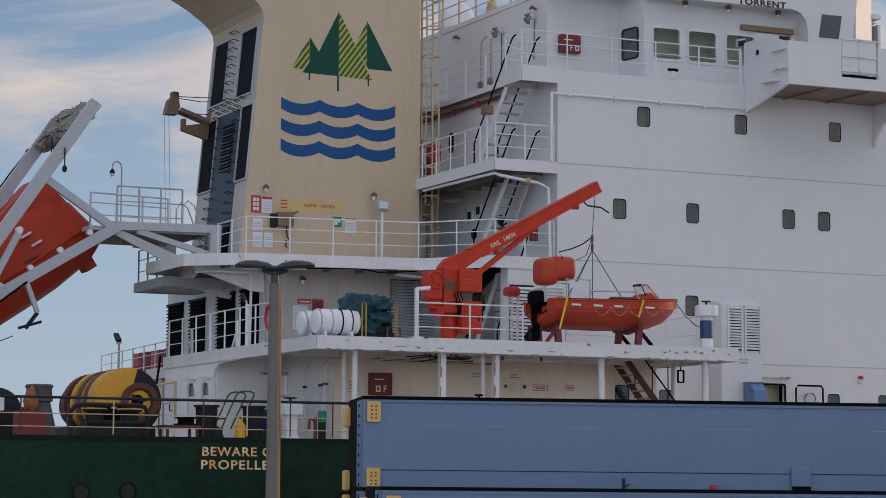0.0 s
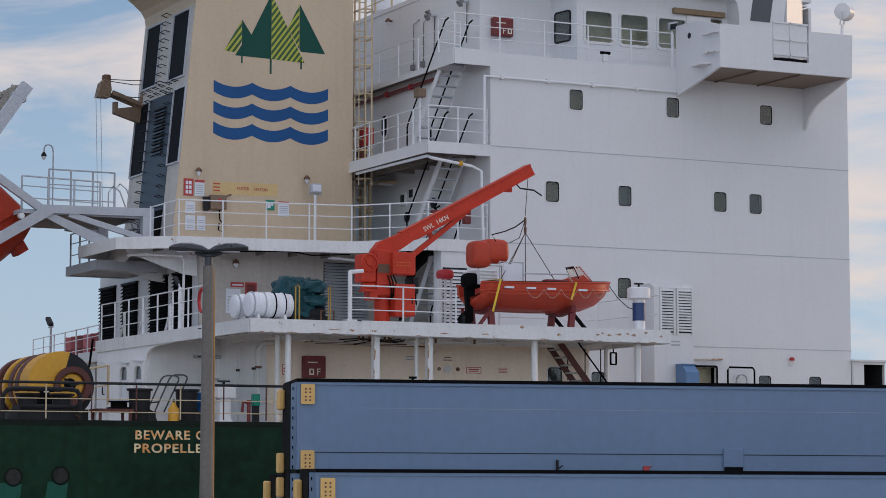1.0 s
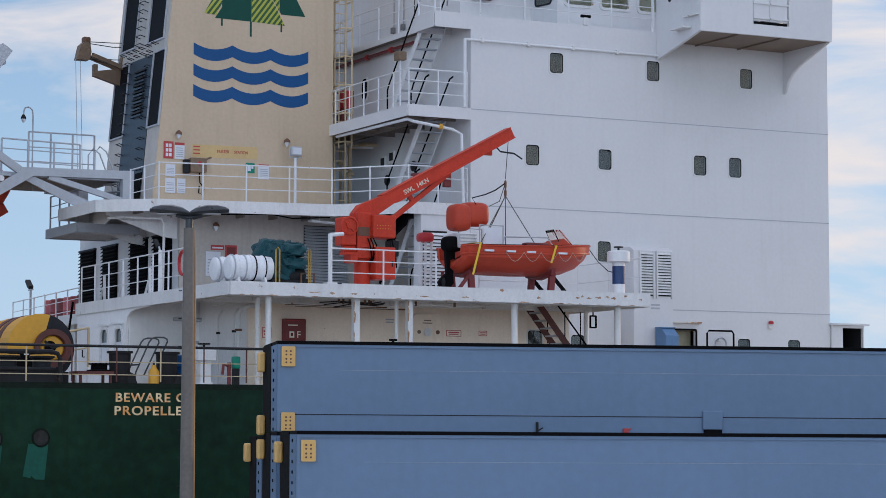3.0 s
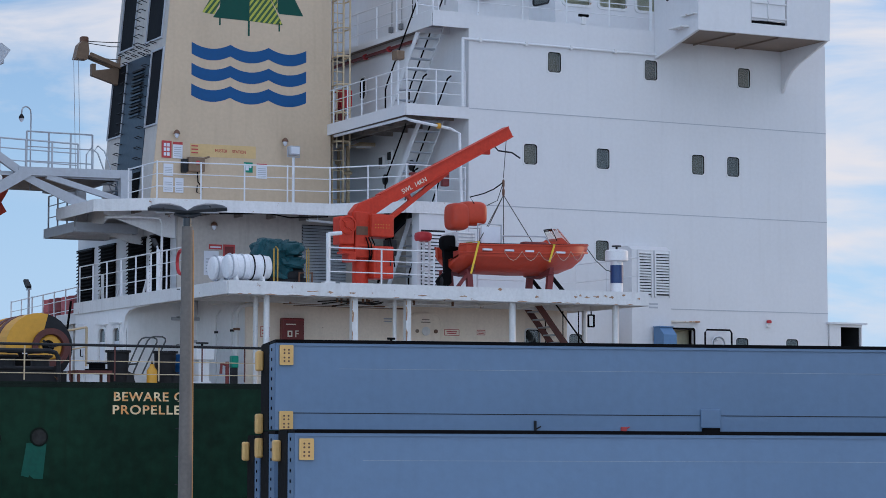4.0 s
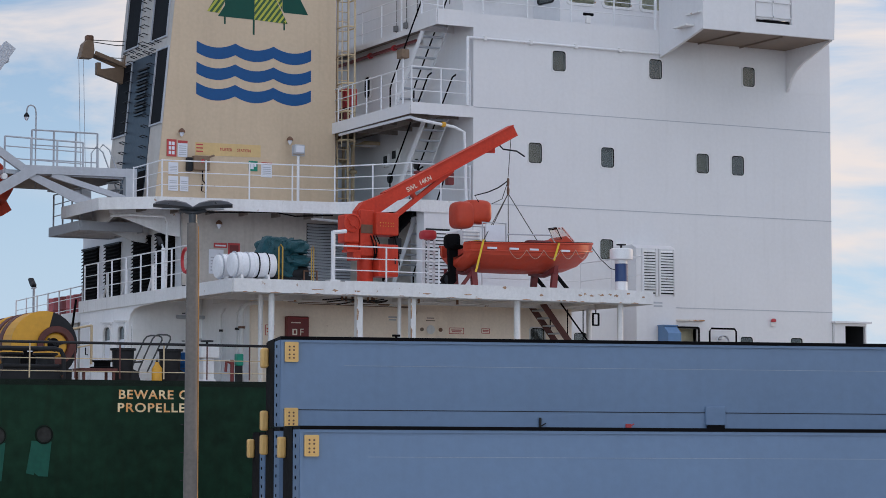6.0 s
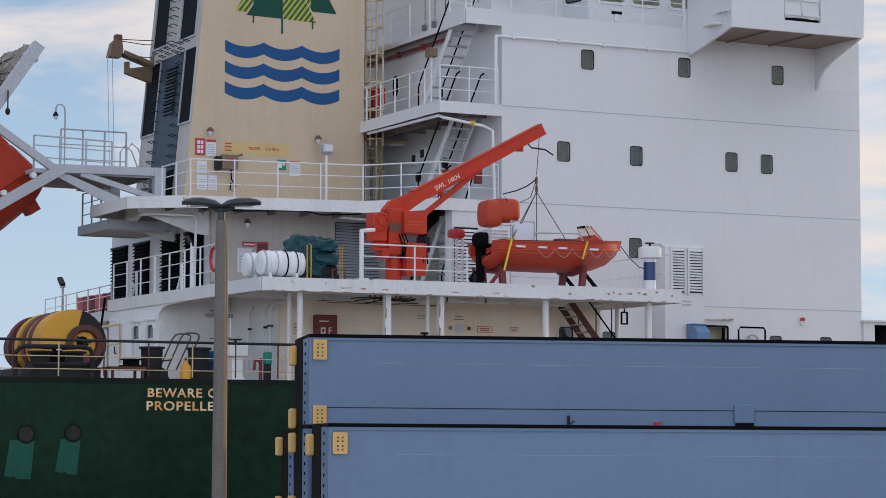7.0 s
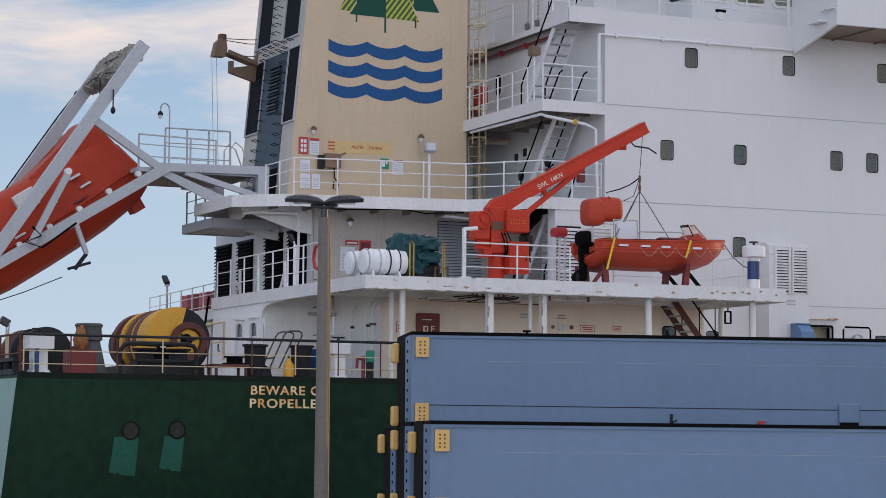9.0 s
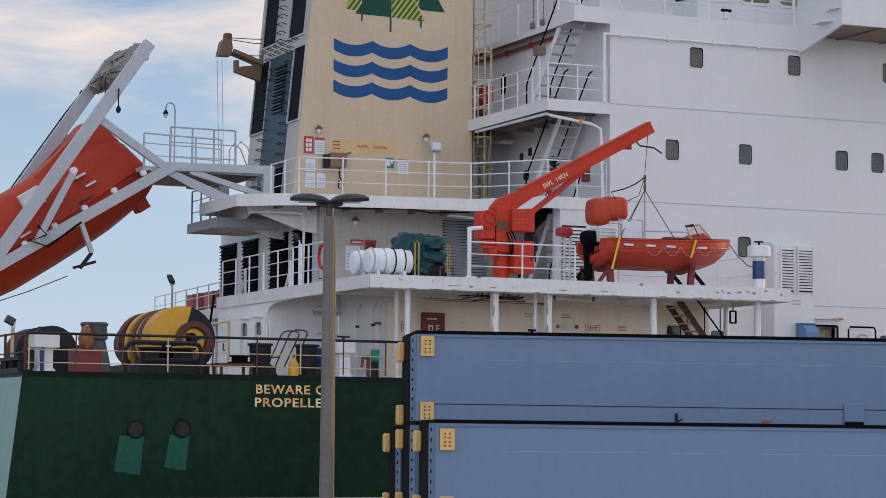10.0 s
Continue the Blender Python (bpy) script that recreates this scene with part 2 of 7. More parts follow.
# cream tint paints in the warm light bounced under the boat deck
WARM_LIT_WALL = paint("warm_lit_white_paint", (0.90, 0.79, 0.66), 0.5, vary=0.10, streak=0.15, rust=0.09, bump=0.2, scale=1.6, rustcol=(0.34, 0.20, 0.11))
DECK = paint("buff_deck_paint", (0.46, 0.38, 0.27), 0.7, vary=0.2, rust=0.08)
# brown for small fittings; under the wing it holds stains and painted shade
DIM_BROWN = paint("stained_shaded_brown", (0.22, 0.17, 0.13), 0.6, vary=0.25, rust=0.10, streak=0.2)
CLEAR = glass("windscreen_plastic", (0.92, 0.9, 0.85))


# building helpers
ORIGIN = {}


def thing(name, at, label="", category="", group="", kind=""):
    ob = new(name)
    ob.empty_display_size = 0.2
    ob.location = at
    ORIGIN[ob] = Vector(at)
    return tagged(ob, label, category, group, kind)


def mesh_from(name, bm, mat, smooth=False, shift=None):
    if shift is not None:
        bmesh.ops.translate(bm, vec=-shift, verts=bm.verts)
    bmesh.ops.recalc_face_normals(bm, faces=bm.faces)
    me = bpy.data.meshes.new(name)
    bm.to_mesh(me)
    bm.free()
    if smooth:
        me.shade_smooth()
        me.set_sharp_from_angle(angle=radians(40))
    for one in (mat if isinstance(mat, (list, tuple)) else [mat]):
        me.materials.append(one)
    return me


def part(name, bm, mat, parent, label="", smooth=False):
    """One mesh object under a thing or a part, built in world metres."""
    base = ORIGIN[parent]
    ob = new(name, mesh_from(name, bm, mat, smooth, base))
    ob.parent = parent
    ORIGIN[ob] = base
    if mat is GLASS:
        ob.visible_shadow = False
    return tagged(ob, label)


def solo(name, bm, mat, label, category, kind="", smooth=False, at=(0, 0, 0), group=""):
    """A top-level mesh, built in world metres."""
    ob = new(name, mesh_from(name, bm, mat, smooth, Vector(at)))
    ob.location = at
    ORIGIN[ob] = Vector(at)
    return tagged(ob, label, category, group, kind)


def box(x0, x1, y0, y1, z0, z1, bm=None, bev=0.0):
    bm = bm or bmesh.new()
    v = [bm.verts.new((x, y, z)) for x in (x0, x1) for y in (y0, y1) for z in (z0, z1)]
    fs = [bm.faces.new([v[i] for i in f]) for f in ((0, 1, 3, 2), (4, 6, 7, 5), (0, 4, 5, 1), (2, 3, 7, 6), (0, 2, 6, 4), (1, 5, 7, 3))]
    if bev:
        es = {e for f in fs for e in f.edges}
        bmesh.ops.bevel(bm, geom=list(es), offset=bev, segments=2, affect="EDGES", profile=0.5)
    return bm


def prism(poly, lo, hi, axis="z", bm=None):
    """A polygon drawn in the other two axes (in x, y, z order), drawn out along one axis."""
    bm = bm or bmesh.new()
    def at(p, h):
        return {"x": (h, p[0], p[1]), "y": (p[0], h, p[1]), "z": (p[0], p[1], h)}[axis]
    a = [bm.verts.new(at(p, lo)) for p in poly]
    b = [bm.verts.new(at(p, hi)) for p in poly]
    bm.faces.new(a)
    bm.faces.new(b[::-1])
    for i in range(len(poly)):
        j = (i + 1) % len(poly)
        bm.faces.new((a[i], b[i], b[j], a[j]))
    return bm


def tube(pts, r, n=7, bm=None, r2=None, cap=True):
    """A round bar along points; r2: radius at its end."""
    bm = bm or bmesh.new()
    pts = [Vector(p) for p in pts]
    rings = []
    side = None
    for i, p in enumerate(pts):
        d = (pts[min(i + 1, len(pts) - 1)] - pts[max(i - 1, 0)]).normalized()
        if side is None or abs(side.dot(d)) > 0.95:
            side = Vector((0, 0, 1)) if abs(d.z) < 0.9 else Vector((1, 0, 0))
        u = (side - d * side.dot(d)).normalized()
        side = u
        w = d.cross(u)
        rr = r if r2 is None else r + (r2 - r) * i / (len(pts) - 1)
        rings.append([bm.verts.new(p + (u * math.cos(2 * math.pi * k / n) + w * math.sin(2 * math.pi * k / n)) * rr) for k in range(n)])
    for a, b in zip(rings, rings[1:]):
        for k in range(n):
            bm.faces.new((a[k], a[(k + 1) % n], b[(k + 1) % n], b[k]))
    if cap:
        bm.faces.new(rings[0][::-1])
        bm.faces.new(rings[-1])
    return bm


def beam(a, b, w, h, bm=None, up=(0, 0, 1)):
    """A square bar from a to b, w across and h deep along up."""
    bm = bm or bmesh.new()
    a, b = Vector(a), Vector(b)
    d = (b - a).normalized()
    u = Vector(up)
    u = (u - d * u.dot(d)).normalized()
    s = d.cross(u)
    vs = [[bm.verts.new(p + s * w / 2 * i + u * h / 2 * j) for i, j in ((-1, -1), (1, -1), (1, 1), (-1, 1))] for p in (a, b)]
    bm.faces.new(vs[0][::-1])
    bm.faces.new(vs[1])
    for k in range(4):
        bm.faces.new((vs[0][k], vs[0][(k + 1) % 4], vs[1][(k + 1) % 4], vs[1][k]))
    return bm


def lathe(prof, base, axis=(0, 0, 1), n=20, bm=None):
    """A turned shape: (distance along the axis, radius) pairs from base."""
    bm = bm or bmesh.new()
    d = Vector(axis).normalized()
    u = (Vector((0, 0, 1)) if abs(d.z) < 0.9 else Vector((1, 0, 0))).cross(d).normalized()
    w = d.cross(u)
    rings = []
    for s, r in prof:
        rings.append([bm.verts.new(Vector(base) + d * s + (u * math.cos(2 * math.pi * k / n) + w * math.sin(2 * math.pi * k / n)) * max(r, 0.001)) for k in range(n)])
    for a, b in zip(rings, rings[1:]):
        for k in range(n):
            bm.faces.new((a[k], a[(k + 1) % n], b[(k + 1) % n], b[k]))
    bm.faces.new(rings[0][::-1])
    bm.faces.new(rings[-1])
    return bm


def holed(u0, u1, v0, v1, holes):
    """Rectangles that fill u0..u1 by v0..v1 around rectangular holes."""
    us = sorted({u0, u1, *[h[i] for h in holes for i in (0, 1) if u0 < h[i] < u1]})
    vs = sorted({v0, v1, *[h[i] for h in holes for i in (2, 3) if v0 < h[i] < v1]})
    for a, b in zip(us, us[1:]):
        run = None
        for c, d in zip(vs, vs[1:]):
            if any(h[0] <= (a + b) / 2 <= h[1] and h[2] <= (c + d) / 2 <= h[3] for h in holes):
                if run:
                    yield (a, b, *run)
                run = None
            else:
                run = (run[0], d) if run else (c, d)
        if run:
            yield (a, b, *run)


def wall_y(y0, y1, u0, u1, z0, z1, holes=()):
    bm = bmesh.new()
    for a, b, c, d in holed(u0, u1, z0, z1, holes):
        box(a, b, y0, y1, c, d, bm)
    bmesh.ops.remove_doubles(bm, verts=bm.verts, dist=0.0005)
    return bm


def wall_x(x0, x1, u0, u1, z0, z1, holes=()):
    bm = bmesh.new()
    for a, b, c, d in holed(u0, u1, z0, z1, holes):
        box(x0, x1, a, b, c, d, bm)
    bmesh.ops.remove_doubles(bm, verts=bm.verts, dist=0.0005)
    return bm


def rounded(w, h, r, n=4):
    """A rounded rectangle about 0, 0."""
    out = []
    for cx, cy, a0 in ((w / 2 - r, h / 2 - r, 0), (-w / 2 + r, h / 2 - r, 90), (-w / 2 + r, -h / 2 + r, 180), (w / 2 - r, -h / 2 + r, 270)):
        for k in range(n + 1):
            a = radians(a0 + 90 * k / n)
            out.append((cx + r * math.cos(a), cy + r * math.sin(a)))
    return out


def ring_frame(outer, inner, lo, hi, axis, off, bm=None):
    """A flat frame between two outlines of equal length, with thickness lo..hi along axis."""
    bm = bm or bmesh.new()
    def at(p, h):
        q = (p[0] + off[0], p[1] + off[1])
        return {"x": (h, q[0], q[1]), "y": (q[0], h, q[1]), "z": (q[0], q[1], h)}[axis]
    rows = [[bm.verts.new(at(p, h)) for p in line] for line, h in ((outer, lo), (outer, hi), (inner, hi), (inner, lo))]
    n = len(outer)
    for a, b in zip(rows, rows[1:] + rows[:1]):
        for k in range(n):
            bm.faces.new((a[k], a[(k + 1) % n], b[(k + 1) % n], b[k]))
    return bm


def resample(path, step):
    """Points along a polyline: every corner, and even steps between."""
    out = []
    for a, b in zip(path, path[1:]):
        a, b = Vector(a), Vector(b)
        n = max(1, round((b - a).length / step))
        out += [a + (b - a) * k / n for k in range(n)]
    return out + [Vector(path[-1])]


def railing(path, label, height=1.05, step=1.5, bars=(0.37, 0.72, 1.05), r=0.019, mat=None, closed_posts=True, group="deck railings"):
    mat = mat or WHITE_RAIL
    t = thing("railing", path[0], label, "railing", group)
    for p in resample(path, step):
        part("post", tube([p, p + Vector((0, 0, height))], r * 1.25, 6), mat, t, smooth=True)
    for h in bars:
        part("rail", tube([Vector(p) + Vector((0, 0, h)) for p in path], r if h == max(bars) else r * 0.7, 6), mat, t, smooth=True)
    return t


def words(name, text, size, m, mat, parent=None, label="", depth=0.004, xscale=1.0, bold=0.0, gap=1.0):
    """Raised lettering with the built-in font; m places its baseline start, x along the line and y up the letters."""
    cu = bpy.data.curves.new(name, "FONT")
    cu.body, cu.size, cu.extrude, cu.offset, cu.space_character = text, size, depth, bold, gap
    tmp = new(name, cu)
    dg = bpy.context.evaluated_depsgraph_get()
    me = bpy.data.meshes.new_from_object(tmp.evaluated_get(dg))
    bpy.data.objects.remove(tmp)
    bpy.data.curves.remove(cu)
    base = ORIGIN[parent] if parent else Vector((0, 0, 0))
    me.transform(Matrix.Translation(-base) @ m @ Matrix.Diagonal((xscale, 1, 1, 1)))
    me.materials.clear()
    me.materials.append(mat)
    ob = new(name, me)
    if parent:
        ob.parent = parent
        ORIGIN[ob] = base
    return tagged(ob, label)


def puff(x0, x1, y0, y1, z0, z1, bm=None, e=0.5, rough=0.0, cuts=3):
    """A rounded block, like a stuffed bag or a moulded cowl; rough dents it."""
    b = bmesh.new()
    bmesh.ops.create_icosphere(b, subdivisions=cuts, radius=1.0)
    c, h = Vector(((x0 + x1) / 2, (y0 + y1) / 2, (z0 + z1) / 2)), Vector(((x1 - x0) / 2, (y1 - y0) / 2, (z1 - z0) / 2))
    for v in b.verts:
        p = v.co.copy()
        q = Vector([math.copysign(abs(p[i]) ** e, p[i]) * h[i] for i in range(3)])
        if rough:
            q *= 1 + rough * (noise.noise(p * 2.3 + c) + 0.6 * abs(noise.noise(p * 5.0 + c)))
        v.co = c + q
    if bm is None:
        return b
    vs = {v: bm.verts.new(v.co) for v in b.verts}
    for f in b.faces:
        bm.faces.new([vs[v] for v in f.verts])
    b.free()
    return bm


SIDE = pose(0, 0, 0, 90, 0, 0)      # lettering on a face that looks to -y


# ---- the setting: quay, water, hull, decks, houses ----
DB, DC, DD, DE = 5.325, 8.13, 10.88, 13.60      # deck levels
HULL_Y, AFT_Y = -6.0, 20.5

solo("ground", box(-1500, 1500, -1500, -8.2, -3.0, 0.0), CONCRETE, "grey concrete quay beside the ship", "quay", "structure")
solo("water", box(-2000, 2000, -8.2, 3000, -3.2, -2.2), WATER, "dark harbour water round the hull", "water", "structure")

hull = bmesh.new()
prism([(-18.20, 2.78), (-18.50, 0.0), (-18.95, -2.9), (70, -2.9), (70, 2.78)], HULL_Y, AFT_Y, "y", hull)
hull_ob = solo("hull", hull, GREEN_HULL, "dark green steel hull of a moored cargo ship", "ship hull", "structure")
part("transom_plating", prism([(-18.22, 2.70), (-18.215, 2.70), (-18.515, 0.0), (-18.965, -2.9), (-18.99, -2.9), (-18.53, 0.0)], HULL_Y + 0.004, AFT_Y - 0.1, "y"), GREEN_PALE, hull_ob, "pale green transom plating with sky sheen painted in")
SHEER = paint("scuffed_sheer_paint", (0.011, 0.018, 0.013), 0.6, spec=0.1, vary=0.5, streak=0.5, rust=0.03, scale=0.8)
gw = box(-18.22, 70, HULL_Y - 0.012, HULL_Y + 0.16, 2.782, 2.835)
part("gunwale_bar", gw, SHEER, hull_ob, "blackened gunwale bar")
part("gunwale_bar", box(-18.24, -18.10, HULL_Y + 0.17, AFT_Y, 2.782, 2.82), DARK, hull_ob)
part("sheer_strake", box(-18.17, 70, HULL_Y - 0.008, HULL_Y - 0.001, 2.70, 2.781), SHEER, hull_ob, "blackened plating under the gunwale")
for zz in (1.62, 0.1):
    part("weld_seam", box(-18.0, 70, HULL_Y - 0.006, HULL_Y, zz, zz + 0.02), GREEN_HULL, hull_ob)
FAIR_IN = paint("rusty_dark_recess", (0.045, 0.045, 0.042), 0.7, vary=0.5, rust=0.05, spec=0.08)
# fairlead openings low in the hull with fresh paint under them
for hx, hz, px0, px1, pz in ((-15.52, 1.52, -16.02, -15.30, 0.52), (-14.40, 1.55, -14.82, -14.20, 0.62)):
    part("fairlead_rim", lathe([(0, 0.225), (0.03, 0.21), (0.03, 0.18), (0.01, 0.18)], (hx, HULL_Y, hz), (0, -1, 0), 24), SHEER, hull_ob, "round dark fairlead rim", True)
    part("fairlead_hole", lathe([(0, 0.178), (0.012, 0.178)], (hx, HULL_Y, hz), (0, -1, 0), 24), FAIR_IN, hull_ob)
    pw = bmesh.new()
    prism([(px0 + 0.12, hz - 0.14), (px0 + 0.1, hz - 0.3), (px0, pz + 0.04), (px0 + 0.18, pz), (px0 + 0.2, pz + 0.05), (px0 + 0.3, pz - 0.03), (px1 - 0.1, pz - 0.04), (px1 - 0.02, hz - 0.16)], HULL_Y - 0.005, HULL_Y, "y", pw)
    part("paint_patch", pw, GREEN_PATCH, hull_ob, "lighter green touched-up patch")
words("warning_letters", "BEWARE OF", 0.295, Matrix.Translation((-12.61, HULL_Y - 0.004, 2.40)) @ SIDE, LETTER_O, hull_ob, "rust-stained white warning lettering", xscale=1.11, bold=0.006, gap=1.14)
words("warning_letters", "PROPELLER", 0.295, Matrix.Translation((-12.635, HULL_Y - 0.004, 2.09)) @ SIDE, LETTER_O, hull_ob, "rust-stained white warning lettering", xscale=1.18, bold=0.006, gap=1.14)

solo("deck_main", box(-18.1, 70, HULL_Y + 0.17, AFT_Y, 2.784, 2.80), DECK, "buff painted steel main deck", "deck", "structure")


def ship_window(x, zc, w=0.47, h=0.62, y=0.0, blind=GREY_STEEL, r=0.09):
    win = thing("window", (x, y, zc - h / 2), "rounded ship window with a grey frame", "window", "accommodation windows", "structure")
    part("frame", ring_frame(rounded(w + 0.045, h + 0.045, r + 0.02), rounded(w - 0.03, h - 0.03, r), y - 0.016, y + 0.03, "y", (x, zc)), WHITE_OLD, win, "", True)
    part("gasket", ring_frame(rounded(w - 0.025, h - 0.025, r), rounded(w - 0.07, h - 0.07, r - 0.01), y - 0.008, y + 0.011, "y", (x, zc)), BLACK, win, "black rubber gasket", True)
    part("pane", shift(prism(rounded(w - 0.01, h - 0.01, r), y + 0.012, y + 0.020, "y"), x, 0, zc), GLASS, win)
    part("blind", box(x - w / 2 - 0.04, x + w / 2 + 0.04, y + 0.125, y + 0.14, zc - h / 2 - 0.04, zc + h / 2 + 0.04), blind, win, "drawn grey blind behind the glass")
    return win


def shift(bm, x, y, z):
    bmesh.ops.translate(bm, vec=(x, y, z), verts=bm.verts)
    return bm


BLIND_D = paint("dim_cabin_blind", (0.10, 0.11, 0.12), 0.7, vary=0.2)
BLIND_L = paint("tan_cabin_blind", (0.13, 0.12, 0.095), 0.7, vary=0.15)
BLIND_O = paint("olive_cabin_lining", (0.50, 0.47, 0.33), 0.7, vary=0.25)
WINS = [(2.81, 12.40, BLIND_L), (6.11, 12.40, BLIND_D), (9.43, 12.40, BLIND_L),
        (2.01, 9.67, BLIND_L), (4.44, 9.67, BLIND_D), (7.75, 9.67, BLIND_L), (9.01, 9.67, BLIND_D),
        (4.40, 6.97, BLIND_L), (9.28, 4.22, BLIND_D), (11.1, 4.22, BLIND_D), (3.5, 4.22, BLIND_D), (5.0, 4.22, BLIND_D)]
holes = [(x - 0.235, x + 0.235, z - 0.31, z + 0.31) for x, z, _ in WINS] + [(6.62, 7.56, 2.9, 4.72)]
wall = solo("wall_accommodation", wall_y(0.0, 0.12, 0.0, 12.45, 2.80, DE - 0.02, holes), WHITE, "white painted steel accommodation side", "wall", "structure")
for x, z, b in WINS:
    ship_window(x, z, blind=b)
for zz, xa in ((DD, 0.0), (DC, 0.0), (DB, 6.3)):
    part("weld_seam", box(xa, 12.45, -0.009, 0.0, zz - 0.012, zz + 0.012), GREY_STEEL, wall, "dark plate seam")
part("weld_seam", box(7.0, 12.45, -0.006, 0.0, 12.02, 12.035), WHITE, wall)
part("doorway_recess", box(6.5, 7.7, 0.5, 0.52, 2.81, 4.9), BLIND_O, wall)
part("doorway_frame", ring_frame(rounded(1.02, 1.92, 0.08), rounded(0.92, 1.80, 0.05), -0.03, -0.001, "y", (7.09, 3.82)), BLACK, wall, "dark doorway frame")
# drain pipe along the side under the bridge deck
part("drain_pipe", tube([(-0.25, -0.07, 12.86), (6.35, -0.07, 12.86), (6.42, -0.05, 12.83)], 0.035), WHITE_RAIL, wall, "", True)
for k in range(5):
    part("pipe_clip", box(0.3 + k * 1.5, 0.38 + k * 1.5, -0.11, -0.002, 12.80, 12.92), WHITE_OLD, wall)
solo("wall_front", box(12.35, 12.45, 0.125, 14.5, 2.80, DE - 0.02), WHITE, "white painted steel front of the house", "wall", "structure")
solo("wall_far_side", box(0.0, 12.45, 14.505, 14.62, 2.80, DE - 0.02), WHITE, "white painted steel far side of the house", "wall", "structure")
aftw = solo("wall_aft", wall_x(0.0, 0.12, 0.124, 14.5, 2.80, DE - 0.02), WHITE, "white painted steel aft wall with deck doors", "wall", "structure")
solo("roof_accommodation", box(0.13, 12.34, 0.13, 14.49, DE - 0.14, DE - 0.025), GREY_STEEL, "grey steel deck over the cabins", "deck", "structure")

# wheelhouse level
WH = 16.12
wh_holes = [(3.70, 4.64, 14.36, 15.30), (4.92, 5.90, 14.36, 15.30), (6.24, 7.24, 14.36, 15.30), (7.42, 8.55, 13.64, 15.42)]
whw = solo("wall_wheelhouse", wall_y(1.0, 1.1, 3.42, 9.1, DE, WH, wh_holes), WHITE, "white wheelhouse side with large windows", "wall", "structure")
for a, b, c, d in wh_holes[:3]:
    cx, cz, w, h = (a + b) / 2, (c + d) / 2, b - a, d - c
    wn1 = thing("window", (cx, 1.0, c), "large wheelhouse window with rounded corners", "window", "wheelhouse windows", "structure")
    part("frame", ring_frame(rounded(w + 0.12, h + 0.12, 0.13), rounded(w - 0.04, h - 0.04, 0.09), 0.975, 1.03, "y", (cx, cz)), WHITE_OLD, wn1, "", True)
    part("pane", box(a + 0.01, b - 0.01, 1.04, 1.05, c + 0.01, d - 0.01), GLASS, wn1)
solo("wall_step", prism([(3.20, 2.2), (3.42, 1.002), (3.42, 1.104), (3.32, 2.2)], DE, WH + 0.5, "z"), WHITE, "narrow white wall facing aft beside the wheelhouse", "wall", "structure")
nw = thing("window", (3.3, 1.6, 14.4), "tall wheelhouse window facing aft", "window", "wheelhouse windows", "structure")
m_step = Matrix.Translation((3.30, 1.62, 14.86)) @ Matrix.Rotation(radians(10.4), 4, "Z")
bm = ring_frame(rounded(0.76, 0.95, 0.11), rounded(0.68, 0.86, 0.08), -0.03, 0.01, "x", (0, 0))
bmesh.ops.transform(bm, matrix=m_step, verts=bm.verts)
part("frame", bm, DARK, nw, "dark rubber frame", True)
bm = prism(rounded(0.72, 0.88, 0.08), -0.012, -0.004, "x")
bmesh.ops.transform(bm, matrix=m_step, verts=bm.verts)
part("pane", bm, GLASS, nw)
bm = prism(rounded(0.70, 0.86, 0.08), -0.003, -0.0005, "x")
bmesh.ops.transform(bm, matrix=m_step, verts=bm.verts)
part("blind", bm, BLIND_D, nw)
solo("wall_bridge_side", box(0.8, 3.20, 2.2, 2.3, DE, WH + 0.5), WHITE, "white bridge deck side wall", "wall", "structure")
solo("wall_bridge_aft", box(0.8, 0.9, 2.304, 12.3, DE, WH + 0.15), WHITE, "white bridge deck aft wall", "wall", "structure")
solo("wall_bridge_front", box(11.9, 12.0, 1.2, 13.3, DE, WH), WHITE, "white wheelhouse front", "wall", "structure")
solo("wall_bridge_far", box(0.8, 11.9, 13.31, 13.4, DE, WH), WHITE, "white wheelhouse far side", "wall", "structure")
solo("wheelhouse_backing", box(3.5, 9.0, 1.75, 1.8, DE, WH), BLIND_O, "dim beige lining inside the wheelhouse", "wall", "structure")
solo("roof_wheelhouse", box(0.78, 11.95, 1.10, 13.45, WH + 0.155, WH + 0.3), WHITE, "white wheelhouse roof", "roof", "structure")
solo("ceiling_wheelhouse", box(3.44, 11.8, 1.12, 13.2, WH + 0.01, WH + 0.06), WHITE, "white wheelhouse ceiling", "ceiling", "structure")
band_poly = [(3.30, 16.08), (3.55, 16.48), (3.55, 17.1), (10.62, 17.1), (10.30, 14.95), (10.2, 14.0), (10.1, DE), (8.74, DE), (8.74, 15.52), (8.67, 15.84), (8.47, 16.05), (8.17, 16.12)]
band = solo("wall_name_band", prism(band_poly, 0.35, 0.45, "y"), WHITE, "white wheelhouse band with the ship's name", "wall", "structure")
part("soffit", box(3.4, 8.6, 0.452, 1.0, 16.125, 16.16), WHITE, band)
part("jamb", box(8.74, 8.82, 0.452, 1.0, DE, 15.9), WHITE, band)
part("chamfer_wall", prism([(10.50, 0.36), (11.6, 1.10), (11.55, 1.20), (10.43, 0.452)], 14.4, 16.9, "z"), WHITE, band, "sunlit wheelhouse corner")
words("name_letters", "TORRENT", 0.25, Matrix.Translation((6.28, 0.347, 16.12)) @ SIDE, LETTER_K, band, "black painted ship's name", xscale=1.34, bold=0.010, gap=1.16)
